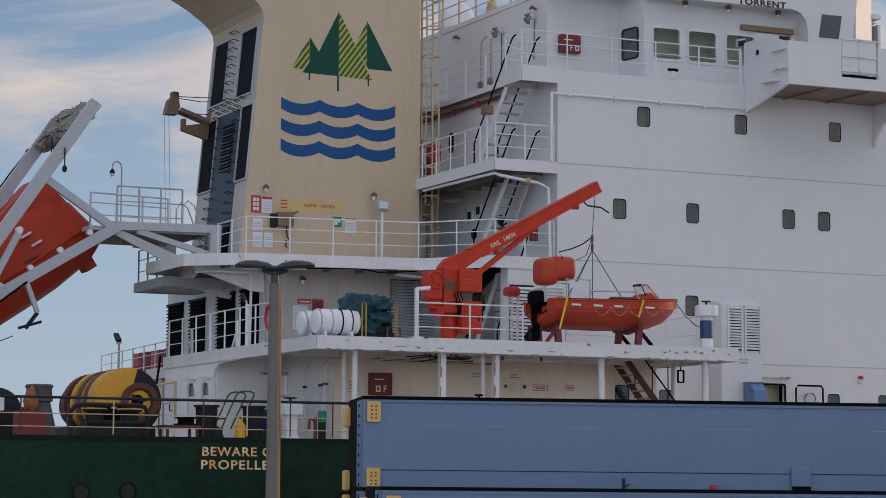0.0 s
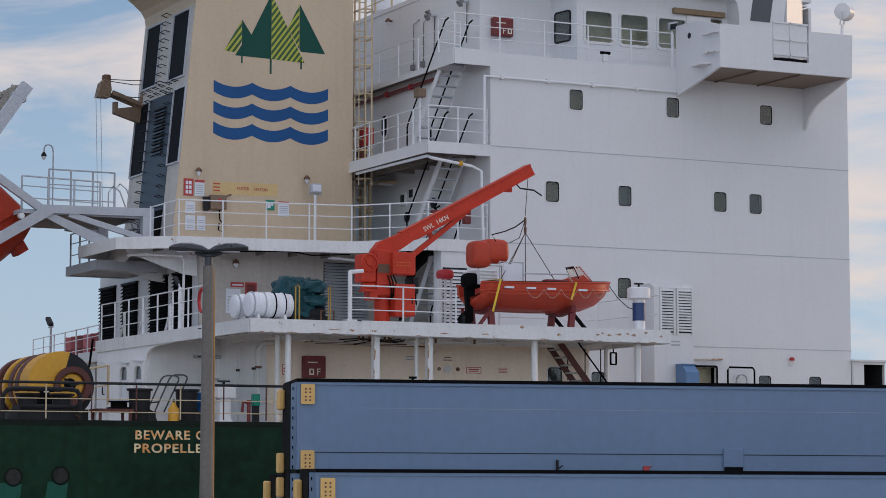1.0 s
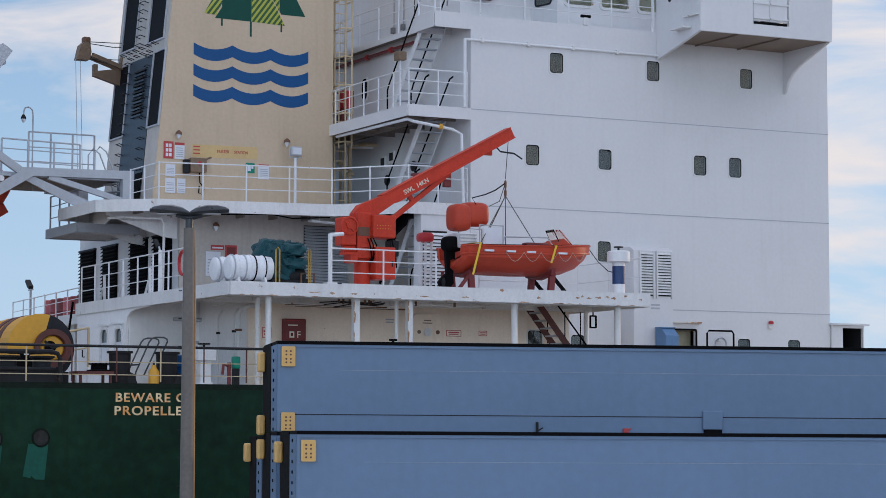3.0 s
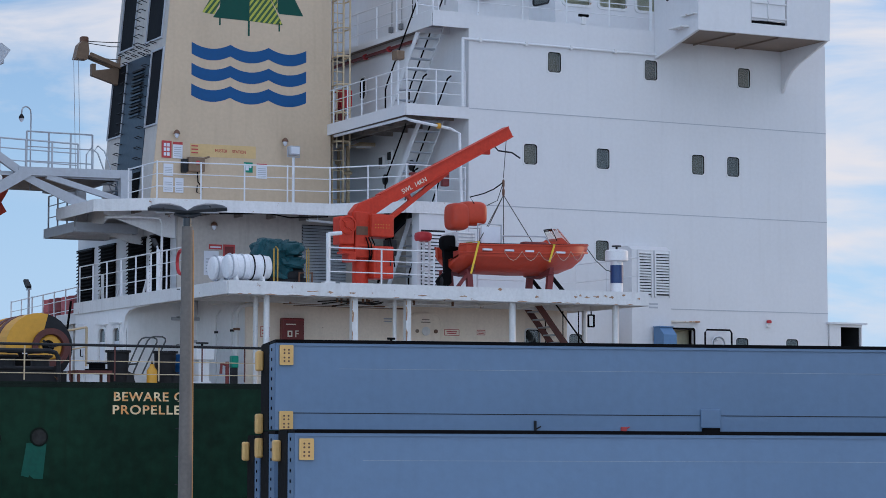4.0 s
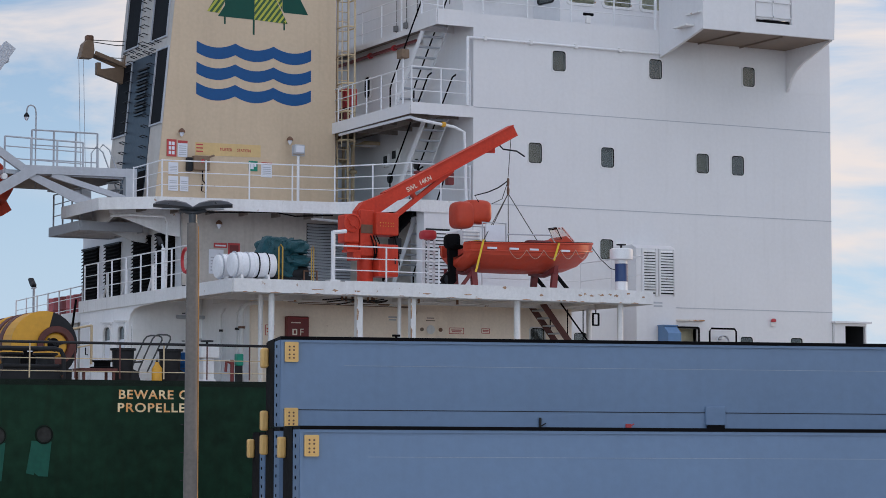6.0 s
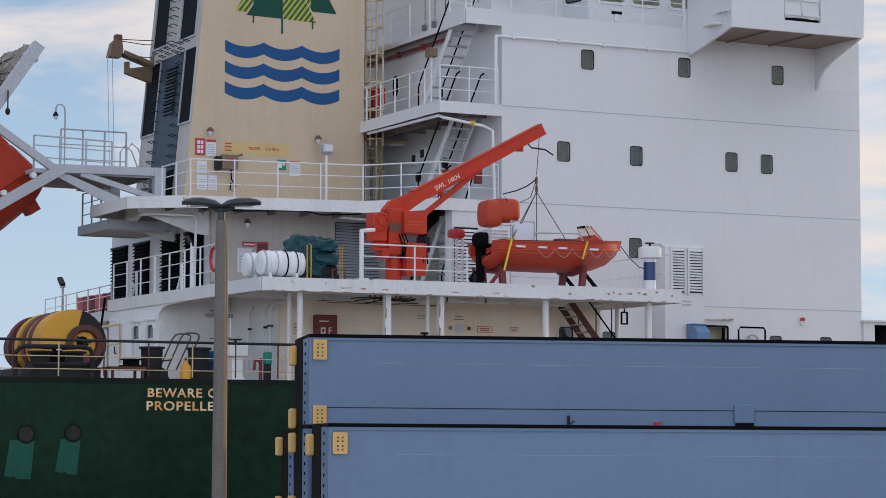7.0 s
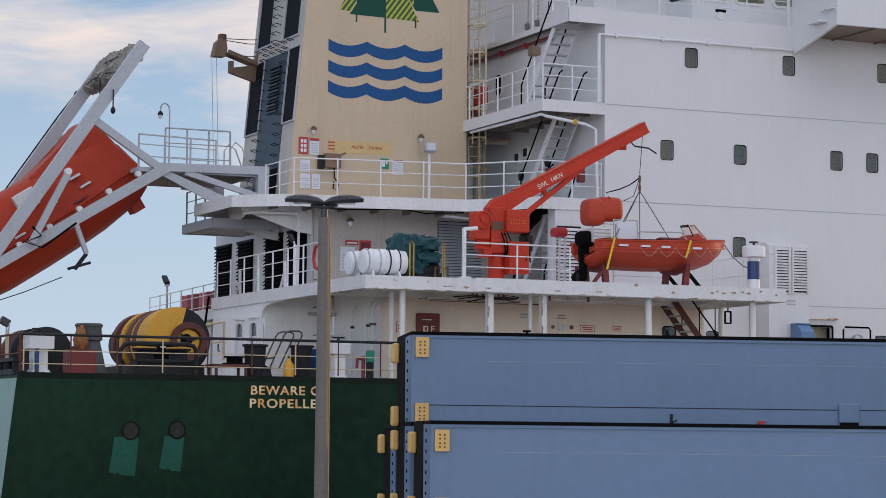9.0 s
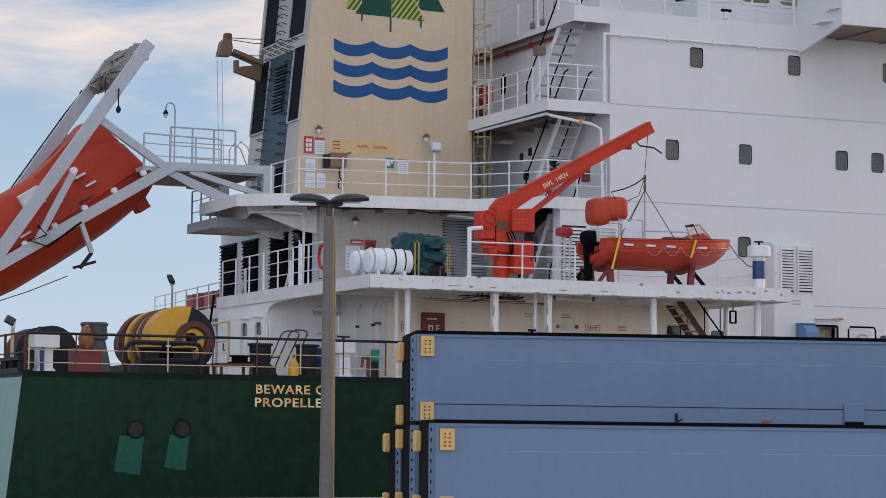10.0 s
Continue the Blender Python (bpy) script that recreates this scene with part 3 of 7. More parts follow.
part("side_window", shift(prism([(-0.42, -0.36), (0.30, -0.36), (0.42, 0.36), (-0.30, 0.36)], 0.338, 0.349, "y"), 9.55, 0, 15.70), BLIND_D, band, "dark slanted bridge window")
part("side_window", shift(prism(rounded(0.95, 0.34, 0.06), 0.338, 0.349, "y"), 9.2, 0, 14.98), BLIND_D, band, "dark bridge window")
lint = thing("door_lintel", (7.2, 0.9, 15.3), "weathered wooden sliding-door track cover", "door track")
part("cover", box(6.74, 8.58, 0.86, 0.99, 15.46, 15.63, None, 0.015), WOOD, lint)
drw = thing("door_bridge", (7.5, 1.0, DE), "half-open white bridge door with wooden frame", "door", "", "structure")
part("frame", ring_frame(rounded(0.86, 1.80, 0.04), rounded(0.58, 1.46, 0.08), 0.93, 0.985, "y", (7.66, DE + 0.92)), WHITE_OLD, drw)
part("pane", box(7.34, 7.98, 0.95, 0.96, DE + 0.2, DE + 1.66), GLASS, drw)
part("kickplate", box(7.40, 7.92, 0.94, 0.975, DE + 0.06, DE + 0.6), WOOD, drw)

for x, z in ((4.68, 16.12), (6.18, 16.12), (7.94, 16.12)):
    sf = thing("soffit_lamp", (x, 0.75, z - 0.15), "small round lamp under the wheelhouse eave", "lamp", "eave lamps")
    part("cage", lathe([(0, 0.05), (0.04, 0.085), (0.12, 0.09), (0.15, 0.06)], (x, 0.75, z - 0.155), (0, 0, 1), 14), BRONZE, sf, "", True)
    part("glass_dome", lathe([(0, 0.02), (0.04, 0.06), (0.07, 0.07)], (x, 0.75, z - 0.20), (0, 0, 1), 12), SIGN_W, sf, "", True)
wlt = thing("wing_floodlight", (6.19, 0.14, DE), "pale floodlight on a yellowed post by the rail", "floodlight")
part("post", tube([(6.19, 0.14, DE), (6.19, 0.14, 14.72)], 0.035, 8), WHITE_RAIL, wlt, "", True)
lampb = box(-0.15, 0.15, -0.06, 0.06, -0.11, 0.11, None, 0.02)
bmesh.ops.transform(lampb, matrix=Matrix.Translation((6.20, 0.10, 14.88)) @ Matrix.Rotation(radians(24), 4, "X") @ Matrix.Rotation(radians(-14), 4, "Y"), verts=lampb.verts)
part("lamp_case", lampb, GREY_STEEL, wlt)
lampg = box(-0.12, 0.12, -0.072, -0.062, -0.085, 0.085)
bmesh.ops.transform(lampg, matrix=Matrix.Translation((6.20, 0.10, 14.88)) @ Matrix.Rotation(radians(24), 4, "X") @ Matrix.Rotation(radians(-14), 4, "Y"), verts=lampg.verts)
part("lens", lampg, DARK_GLASS, wlt, "dark lamp glass")
mco = thing("rail_fitting", (3.84, 0.05, 13.83), "small black bollard lamp on the deck edge", "lamp")
part("base", box(3.76, 3.92, 0.03, 0.12, 13.60, 13.84, None, 0.03), WHITE_OLD, mco)
part("cap", tube([(3.68, 0.06, 13.87), (4.0, 0.06, 13.87)], 0.045, 8), BLACK, mco, "", True)

# bridge wing
wing = solo("wall_bridge_wing", prism([(6.24, 14.54), (6.24, 13.28), (10.88, 13.30), (10.92, 14.58), (9.35, 14.57), (9.35, 13.62), (8.05, 13.62), (8.05, 14.56)], -2.38, -2.28, "y"), WHITE, "white bridge wing bulwark", "bulwark", "structure")
part("wing_side", prism([(-2.278, 14.54), (-2.278, 13.28), (-0.004, 12.74), (-0.004, 14.85), (-1.2, 14.84)], 6.24, 6.34, "x"), WHITE, wing)
part("wing_side", prism([(-2.278, 14.56), (-2.278, 13.28), (-0.85, 12.80), (-0.50, 12.62), (-0.25, 12.38), (-0.12, 12.12), (-0.004, 12.02), (-0.004, 14.56)], 10.80, 10.88, "x"), WHITE, wing)
# wing floor and beams darkened in colour for the shade below, besides stains
part("wing_floor", box(6.345, 10.79, -2.275, -0.004, 13.30, 13.36), DIM_BROWN, wing, "stained wing underside with shade painted in")
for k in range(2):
    part("floor_beam", box(7.6 + k * 1.5, 7.62 + k * 1.5, -2.27, -0.01, 13.25, 13.298), DIM_BROWN, wing)
part("gate_panel", box(8.10, 9.30, -2.36, -2.32, 13.72, 14.78, None, 0.01), WHITE, wing, "hinged white gate panel")
for zz in (13.78, 14.22, 14.72):
    part("gate_rib", box(8.08, 9.32, -2.40, -2.362, zz, zz + 0.05), WHITE, wing)
part("gate_rib", box(8.66, 8.70, -2.40, -2.362, 13.72, 14.78), WHITE, wing)
part("threshold", box(8.12, 9.28, -2.37, -2.33, 13.63, 13.70), BLACK, wing, "black gate threshold")
part("step_bracket", box(5.95, 6.235, -1.9, -1.2, 13.42, 13.47), WHITE_OLD, wing)
for zz in (13.75, 14.3):
    part("step_bracket", box(6.12, 6.24, -2.3, -1.6, zz, zz + 0.04), WHITE_OLD, wing)
part("lettering_circle", lathe([(0, 0.09), (0.006, 0.09)], (6.236, -0.75, 14.45), (-1, 0, 0), 16), DARK, wing)

# platforms aft of the house at two levels
def platform(name, poly, z, label, fascia=0.33, mat=None, grimy_dim=True):
    ob = solo(name, prism(poly, z - 0.07, z, "z"), WHITE, label, "deck", "structure")
    if grimy_dim:
        # dark sheet: deck shade painted in along with the grime
        part("underside", prism(poly, z - 0.078, z - 0.0705, "z"), UNDER, ob, "grimy brown underside with shade painted in")
    n = len(poly)
    for i in range(n):
        a, b = Vector((*poly[i], 0)), Vector((*poly[(i + 1) % n], 0))
        if (b - a).length > 0.05:
            inw = Vector((-(b - a).y, (b - a).x, 0)).normalized() * 0.02
            part("fascia", beam(a + Vector((0, 0, z - fascia / 2 + 0.02)) - inw, b + Vector((0, 0, z - fascia / 2 + 0.02)) - inw, 0.03, fascia), mat or WHITE, ob)
    return ob


pd_ = platform("deck_upper_platform", [(-1.98, 0.02), (-0.002, 0.02), (-0.002, 12.0), (-1.98, 12.0)], DD, "white steel platform with stairs")
for k in range(5):
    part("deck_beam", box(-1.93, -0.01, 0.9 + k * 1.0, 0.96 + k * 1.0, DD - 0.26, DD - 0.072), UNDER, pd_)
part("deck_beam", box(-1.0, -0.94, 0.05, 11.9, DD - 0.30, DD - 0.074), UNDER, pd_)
pe_ = platform("deck_bridge_platform", [(-1.15, 0.02), (-0.002, 0.02), (-0.002, 1.2), (-1.15, 1.2)], DE, "white steel landing at the bridge deck", 0.45)
pe2 = platform("deck_bridge_walkway", [(-0.36, 1.25), (-0.002, 1.25), (-0.002, 12.0), (-0.36, 12.0)], DE, "white steel walkway along the bridge deck", 0.16)

CX, CYS = -7.25, 4.0      # aft and side faces of the engine casing
# C deck with the muster area
c_poly = [(-9.82, 3.74), (-8.46, 2.66), (-3.4, 1.85), (-1.98, 0.02), (-0.002, 0.02), (-0.002, 12.0), (-7.4, 12.0), (-7.4, 6.95), (-9.86, 6.95)]
pc = platform("deck_muster", c_poly, DC, "white edged deck round the funnel", 0.34, WHITE_OLD)
for k in range(6):
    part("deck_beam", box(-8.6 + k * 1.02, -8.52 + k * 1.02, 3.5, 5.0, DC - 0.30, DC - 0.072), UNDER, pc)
part("bracket_plate", prism([(4.0, DC - 0.08), (6.9, DC - 0.08), (6.9, DC - 0.35), (5.5, DC - 0.5)], -9.0, -8.95, "x"), WHITE_OLD, pc)
for yy in (4.15, 6.8):
    part("knee", prism([(-9.4, DC - 0.08), (CX - 0.02, DC - 0.08), (CX - 0.02, DC - 0.95), (-7.7, DC - 0.9), (-9.4, DC - 0.34)], yy, yy + 0.04, "y"), WHITE_OLD, pc)
part("slack_cable", tube([(-8.2, 2.66, 7.82), (-7.0, 2.47, 7.76), (-5.2, 2.18, 7.82), (-4.6, 2.09, 7.72), (-3.5, 1.92, 7.78)], 0.02, 6), BLACK, pc)
part("pipe", tube([(-9.3, 4.3, DC - 0.42), (-8.9, 3.75, DC - 0.42), (-7.9, 3.72, DC - 0.42), (-7.82, 3.72, DC - 0.60), (-7.82, 3.8, DB + 0.1)], 0.04), WHITE_OLD, pc, "", True)
lp = platform("deck_lower_step", [(-9.5, 6.4), (-7.62, 6.4), (-7.62, 9.25), (-9.5, 9.25)], 7.72, "grey-edged lower platform over the stern", 0.28, GREY_STEEL)
for k in range(3):
    part("deck_beam", box(-9.4, -7.65, 6.9 + 0.9 * k, 6.96 + 0.9 * k, 7.46, 7.646), WHITE_OLD, lp)

# boat deck
b_poly = [(-9.69, -5.9), (2.25, -5.9), (2.25, -0.03), (-0.03, -0.03), (-0.03, 4.1), (-7.0, 4.1), (-7.0, 12.9), (-7.9, 12.9), (-7.9, 5.75), (-9.69, 5.75)]
pb = platform("deck_boat", b_poly, DB, "white edged boat deck with rust-marked fascia", 0.33, WHITE_OLD, False)
for k in range(9):
    part("deck_beam", box(-9.2 + k * 1.3, -9.13 + k * 1.3, -5.85, -0.06, DB - 0.27, DB - 0.072), WHITE_OLD, pb)
for yy in (-5.6, -3.0):
    part("deck_girder", box(-9.6, 2.2, yy, yy + 0.08, DB - 0.32, DB - 0.074), WHITE_OLD, pb)
rnd_f = random.Random(8)
for x, z, w in ((-0.06, 5.20, 0.16), (0.12, 5.23, 0.10), (0.27, 5.19, 0.2), (0.55, 5.22, 0.22), (0.86, 5.24, 0.14), (1.04, 5.21, 0.16), (1.42, 5.28, 0.12), (-1.2, 5.16, 0.12), (-6.5, 5.12, 0.2), (-7.62, 5.13, 0.34), (-7.1, 5.12, 0.2), (-3.4, 5.12, 0.22), (-4.6, 5.11, 0.3), (-2.3, 5.33, 0.16), (1.9, 5.2, 0.1)):
    n_ = 15
    pf = [(x + w / 2 + w / 2 * math.cos(6.283 * k / n_) * rnd_f.uniform(0.6, 1.1), z + (0.022 if w < 0.3 else 0.014) * math.sin(6.283 * k / n_) * rnd_f.uniform(0.1, 1.9)) for k in range(n_)]
    yf = -5.9455 if x > -6.72 else -5.9325
    part("rust_flake", prism(pf, yf - 0.003, yf + 0.002, "y"), RUST_SKIN, pb)
part("fascia_lap", box(-6.72, 2.24, -5.945, -5.922, DB - 0.30, DB + 0.045), WHITE_OLD, pb)
POSTS = [(-8.55, -5.6, 0.075), (-4.86, -5.2, 0.05), (-1.67, -5.6, 0.085), (1.44, -5.6, 0.085), (-8.42, -4.6, 0.06), (2.02, -3.0, 0.07)]
for x, y, r in POSTS:
    part("post", tube([(x, y, 2.80), (x, y, DB - 0.29)], r, 12), WHITE_OLD, pb, "white deck post with rust runs", True)

for x, w in ((-6.19, 0.17), (-4.70, 0.15)):
    part("post", box(x - w / 2, x + w / 2, -5.68, -5.52, 2.80, DB - 0.29, None, 0.012), WHITE_OLD, pb, "white square deck post with a rusted edge")
    rnd_p = random.Random(int(x * -100))
    z = DB - 0.32
    while z > 3.1:
        h, d = rnd_p.uniform(0.12, 0.42), rnd_p.uniform(0.02, 0.06)
        part("rust_run", prism([(x - w / 2 - 0.002, z), (x - w / 2 + d, z - h * 0.3), (x - w / 2 + d * 0.6, z - h), (x - w / 2 - 0.002, z - h)], -5.684, -5.678, "y"), RUST_SKIN, pb)
        z -= h * rnd_p.uniform(0.9, 1.7)
# rust weeping along the lower edge of the fascia
rnd_e = random.Random(21)
for k in range(22):
    x, w = rnd_e.uniform(-9.5, 2.0), rnd_e.uniform(0.08, 0.40)
    yf = -5.9465 if x > -6.72 else -5.934
    zf = DB - 0.30 if x > -6.72 else DB - 0.31
    h = rnd_e.uniform(0.01, 0.03)
    part("rust_run", prism([(x, zf), (x + w, zf), (x + w * 0.8, zf + h * rnd_e.random()), (x + w * 0.45, zf + h), (x + w * 0.2, zf + h * rnd_e.random())], yf - 0.002, yf + 0.002, "y"), RUST_SKIN, pb)
# house under the boat deck
solo("wall_main_side", wall_y(-2.0, -1.9, -7.6, 2.05, 2.80, DB - 0.075, [(0.72, 1.18, 3.91, 4.53)]), WARM_LIT_WALL, "stained white side wall under the boat deck", "wall", "structure")
solo("wall_recess_end", box(1.95, 2.05, -1.896, -0.004, 2.80, DB - 0.075), WHITE, "white end of the deck house", "wall", "structure")
ship_window(0.95, 4.22, blind=BLIND_D, y=-2.0)
solo("wall_recess_aft", box(-7.6, -7.5, -1.896, 1.5, 2.80, DB - 0.075), WHITE_LIT, "white recess wall facing aft", "wall", "structure")
rs = solo("wall_recess_side", box(-9.598, -7.61, 1.5, 1.6, 2.80, DB - 0.075), WHITE_LIT, "white recess side wall", "wall", "structure")
bk_holes = [(1.84, 2.38, 3.55, 4.50), (3.02, 3.58, 3.55, 4.52)]
bulk = solo("wall_stern_bulkhead", wall_x(-9.68, -9.60, 1.62, 5.7, 2.80, DB - 0.31, bk_holes), WHITE_LIT, "white stern bulkhead with doors and small windows", "wall", "structure")
cr = [(1.616, DB - 0.31), (1.616, DB - 0.95), (1.58, DB - 0.72), (1.46, DB - 0.52), (1.2, DB - 0.40), (0.7, DB - 0.345), (-0.4, DB - 0.318), (-0.4, DB - 0.31)]
part("arch_corner", prism(cr, -9.68, -9.60, "x"), WHITE_LIT, bulk)
for a, b, c, d in bk_holes:
    part("window_frame", ring_frame(rounded(b - a + 0.14, d - c + 0.14, 0.2), rounded(b - a - 0.02, d - c - 0.02, 0.16), -9.72, -9.58, "x", ((a + b) / 2, (c + d) / 2)), WHITE_OLD, bulk, "", True)
    part("window_pane", box(-9.665, -9.655, a, b, c, d), DARK_GLASS, bulk)
    part("half_blind", box(-9.675, -9.667, a + 0.03, b - 0.03, c + 0.02, c + (d - c) * 0.62), SIGN_W, bulk, "pale half-drawn blind")
part("room_lining", box(-9.3, -9.28, 1.7, 5.55, 2.9, 4.98), DARK, bulk)

# boat deck house with louvres
solo("wall_stern_side", box(-9.6, -6.7, 5.6, 5.7, 2.80, DB - 0.075), WHITE, "white side wall of the stern house", "wall", "structure")
LOUVRES = [(4.58, 6.06), (6.58, 8.08), (9.24, 10.60), (11.28, 12.74)]
hb = solo("wall_engine_casing_aft", box(CX, CX + 0.1, CYS + 0.104, 12.85, DB, DC - 0.075), WHITE, "white casing wall with black louvres", "wall", "structure")
# white darkened for grime and for the shade of the muster deck
GRIMY_SHADED = paint("grimy_shaded_white", (0.50, 0.465, 0.42), 0.55, vary=0.16, streak=0.35, rust=0.05, bump=0.2)
solo("wall_engine_casing_side", box(CX, -0.004, CYS, CYS + 0.1, DB, DC - 0.075), GRIMY_SHADED, "white casing side wall under the muster deck", "wall", "structure")
for a, b in LOUVRES:
    lv = thing("louvre", (CX, (a + b) / 2, 5.62), "tall black ventilation louvre", "louvre", "casing louvres", "structure")
    part("back", box(CX - 0.025, CX - 0.002, a, b, 5.62, 7.36), BLACK, lv)
    part("frame", prism([(a - 0.05, 5.57), (b + 0.05, 5.57), (b + 0.05, 5.62), (a - 0.05, 5.62)], CX - 0.08, CX - 0.002, "x"), DARK, lv)
    part("frame", prism([(a - 0.05, 7.36), (b + 0.05, 7.36), (b + 0.05, 7.41), (a - 0.05, 7.41)], CX - 0.08, CX - 0.002, "x"), DARK, lv)
    slat = mesh_from("slat", prism([(CX - 0.10, 0.0), (CX - 0.03, 0.06), (CX - 0.03, 0.075), (CX - 0.10, 0.015)], a, b, "y"), BLACK, False, Vector((CX, (a + b) / 2, 0)))
    for k in range(16):
        ob = new("slat", slat)
        ob.parent = lv
        ob.location = (0, 0, 0.06 + k * 0.108)
        ORIGIN[ob] = ORIGIN[lv]
# grey louvre under the muster deck
lv = thing("louvre", (-2.7, CYS, 5.6), "grey slatted ventilation louvre", "louvre", "", "structure")
part("back", box(-3.4, -2.0, CYS - 0.025, CYS - 0.002, 5.6, 7.72), DARK, lv)
slat = mesh_from("slat", prism([(CYS - 0.09, 0.0), (CYS - 0.04, 0.06), (CYS - 0.04, 0.075), (CYS - 0.09, 0.015)], -3.4, -2.0, "x"), GREY_STEEL, False, Vector((-2.7, CYS, 0)))
for k in range(24):
    ob = new("slat", slat)
    ob.parent = lv
    ob.location = (0, 0, 0.02 + k * 0.087)

# white slatted louvre on the aft end of the house, and cable loops under the deck
lw = thing("louvre", (-0.02, 1.0, 5.6), "small white louvre with dark gaps", "louvre", "", "structure")
part("back", box(-0.016, -0.003, 1.7, 2.75, 5.6, 7.4), DARK, lw)
for k in range(19):
    part("louvre_slat", prism([(-0.05, 5.64 + k * 0.09), (-0.017, 5.68 + k * 0.09), (-0.017, 5.695 + k * 0.09), (-0.05, 5.66 + k * 0.09)], 1.7, 2.75, "y"), WHITE_OLD, lw)
# loops and boxes added to darken the space behind the crane
cbl = thing("cable_bundle", (-1.9, 0.6, DC - 0.4), "black cable loops added to darken the space under the deck", "cable bundle")
for k in range(7):
    part("cable_loop", tube([(-2.25 + 0.02 * k, 0.6 + 0.07 * k, DC - 0.08), (-2.3 + 0.03 * k, 0.6 + 0.06 * k, DC - 0.55 - 0.05 * k), (-2.05, 0.6 + 0.07 * k, DC - 0.85 - 0.04 * k), (-1.75 - 0.03 * k, 0.6 + 0.05 * k, DC - 0.55), (-1.6, 0.6 + 0.07 * k, DC - 0.08)], 0.05, 6), BLACK, cbl, "", True)
for y in (0.75, 1.0):
    part("junction_box", box(-1.52, -1.25, y, y + 0.16, DC - 0.38, DC - 0.08, None, 0.02), DARK, cbl)

# rusty pipes slung under the boat deck
up = thing("under_pipe", (-5.5, -4.6, DB - 0.4), "rusty brown pipes slung under the deck", "pipe", "service pipes")
for k, (x0, x1, y) in enumerate(((-7.0, -5.2, -5.2), (-6.7, -4.9, -4.8), (-6.2, -4.7, -4.3), (-5.0, -2.2, -4.9))):
    part("run", tube([(x0, y, DB - 0.40 - 0.03 * k), (x0 + 0.5, y, DB - 0.36), (x1 - 0.3, y + 0.1, DB - 0.38), (x1, y + 0.2, DB - 0.33)], 0.016, 6), DARK if k < 3 else WHITE_OLD, up, "", True)
    for f in (0.3, 0.7):
        part("hanger", box(x0 + (x1 - x0) * f - 0.02, x0 + (x1 - x0) * f + 0.02, y - 0.02, y + 0.04, DB - 0.40, DB - 0.074), BRONZE, up)


# ---- funnel ----
def xa(z):
    """The funnel's slanted aft face."""
    return -7.63 + (z - 8.13) * 0.0935


VENT_DARK = paint("sooty_vent_mesh", (0.011, 0.012, 0.015), 0.6, spec=0.06, vary=0.5, streak=0.4)
fun = thing("funnel", (-4.6, 7.4, DC), "beige ship funnel with tree and wave emblem", "funnel")
FY0, FY1 = 5.3, 9.7
prof = [(xa(DC), DC), (xa(15.35), 15.35), (xa(15.5) - 0.05, 15.58), (xa(15.6) - 0.18, 15.78), (xa(15.8) - 0.48, 16.02), (xa(16) - 0.95, 16.32), (xa(16) - 1.7, 16.72), (xa(16) - 1.75, 18.2), (-1.9, 18.2), (-1.9, DC)]
part("casing", prism(prof, FY0, FY1, "y"), BEIGE, fun)
FM = Matrix.Translation((xa(DC), 0, DC)) @ Matrix.Rotation(math.atan(0.0935), 4, "Y")


def aft(y0, y1, z0, z1, d0, d1):
    """A block on the slanted aft face: d is how far it stands out."""
    bm = box(-d1, -d0, y0, y1, z0 - DC, z1 - DC)
    bmesh.ops.transform(bm, matrix=FM, verts=bm.verts)
    return bm


part("aft_plate", aft(5.32, 9.68, 8.15, 15.3, 0.002, 0.012), AFT_GREY, fun, "stained pale aft plating")
part("soot_panel", aft(6.32, 8.45, 8.16, 12.85, 0.014, 0.03), DARKBLUE, fun, "sooty blue-black centre panel")
for a, b, c, d in ((8.1, 9.3, 13.3, 15.2), (5.65, 6.95, 13.25, 15.22), (8.46, 9.62, 10.62, 12.80), (5.36, 6.30, 10.64, 12.85)):
    part("vent_opening", aft(a, b, c, d, 0.013, 0.022), VENT_DARK, fun, "dark funnel vent opening")
    for e in (aft(a - 0.05, b + 0.05, d, d + 0.05, 0.013, 0.06), aft(a - 0.05, b + 0.05, c - 0.05, c, 0.013, 0.06), aft(a - 0.05, a, c, d, 0.013, 0.06), aft(b, b + 0.05, c, d, 0.013, 0.06)):
        part("vent_frame", e, GREY_STEEL, fun)
for k in range(14):
    part("vent_slat", aft(6.85, 7.75, 11.05 + k * 0.105, 11.10 + k * 0.105, 0.03, 0.10), DARK if k % 2 else DARKBLUE, fun)
part("vent_slat", aft(6.35, 6.9, 8.3, 9.3, 0.031, 0.05), BLACK, fun, "dark lower doorway")


def rung(y, z, w=0.30):
    pts = [FM @ Vector((-0.012, y - w / 2, z - DC)), FM @ Vector((-0.17, y - w / 2, z - DC + 0.03)), FM @ Vector((-0.17, y + w / 2, z - DC + 0.03)), FM @ Vector((-0.012, y + w / 2, z - DC))]
    part("rung", tube(pts, 0.014, 5), DARK, fun)


for k in range(15):
    rung(8.42, 8.45 + k * 0.31)
    rung(6.62, 8.45 + k * 0.31)
for k in range(9):
    rung(7.55, 13.25 + k * 0.26, 0.42)
for k in range(6):
    rung(6.2 + k * 0.55, 13.12, 0.2)
for k in range(4):
    rung(6.6 + k * 0.55, 12.93, 0.2)

# emblem: firs and waves on the side plating
EY = FY0 - 0.006


def flat(name, poly, mat, off=0.0):
    part(name, prism(poly, EY - off, FY0 - 0.001, "y"), mat, fun)


flat("tree_shape", [(-5.50, 14.95), (-5.20, 14.52), (-4.565, 15.80), (-4.565, 13.84), (-5.72, 13.86), (-5.50, 14.2)], GREEN_EMB)
flat("tree_shape", [(-3.655, 15.58), (-2.82, 14.12), (-3.60, 14.13), (-3.655, 14.2)], GREEN_EMB)


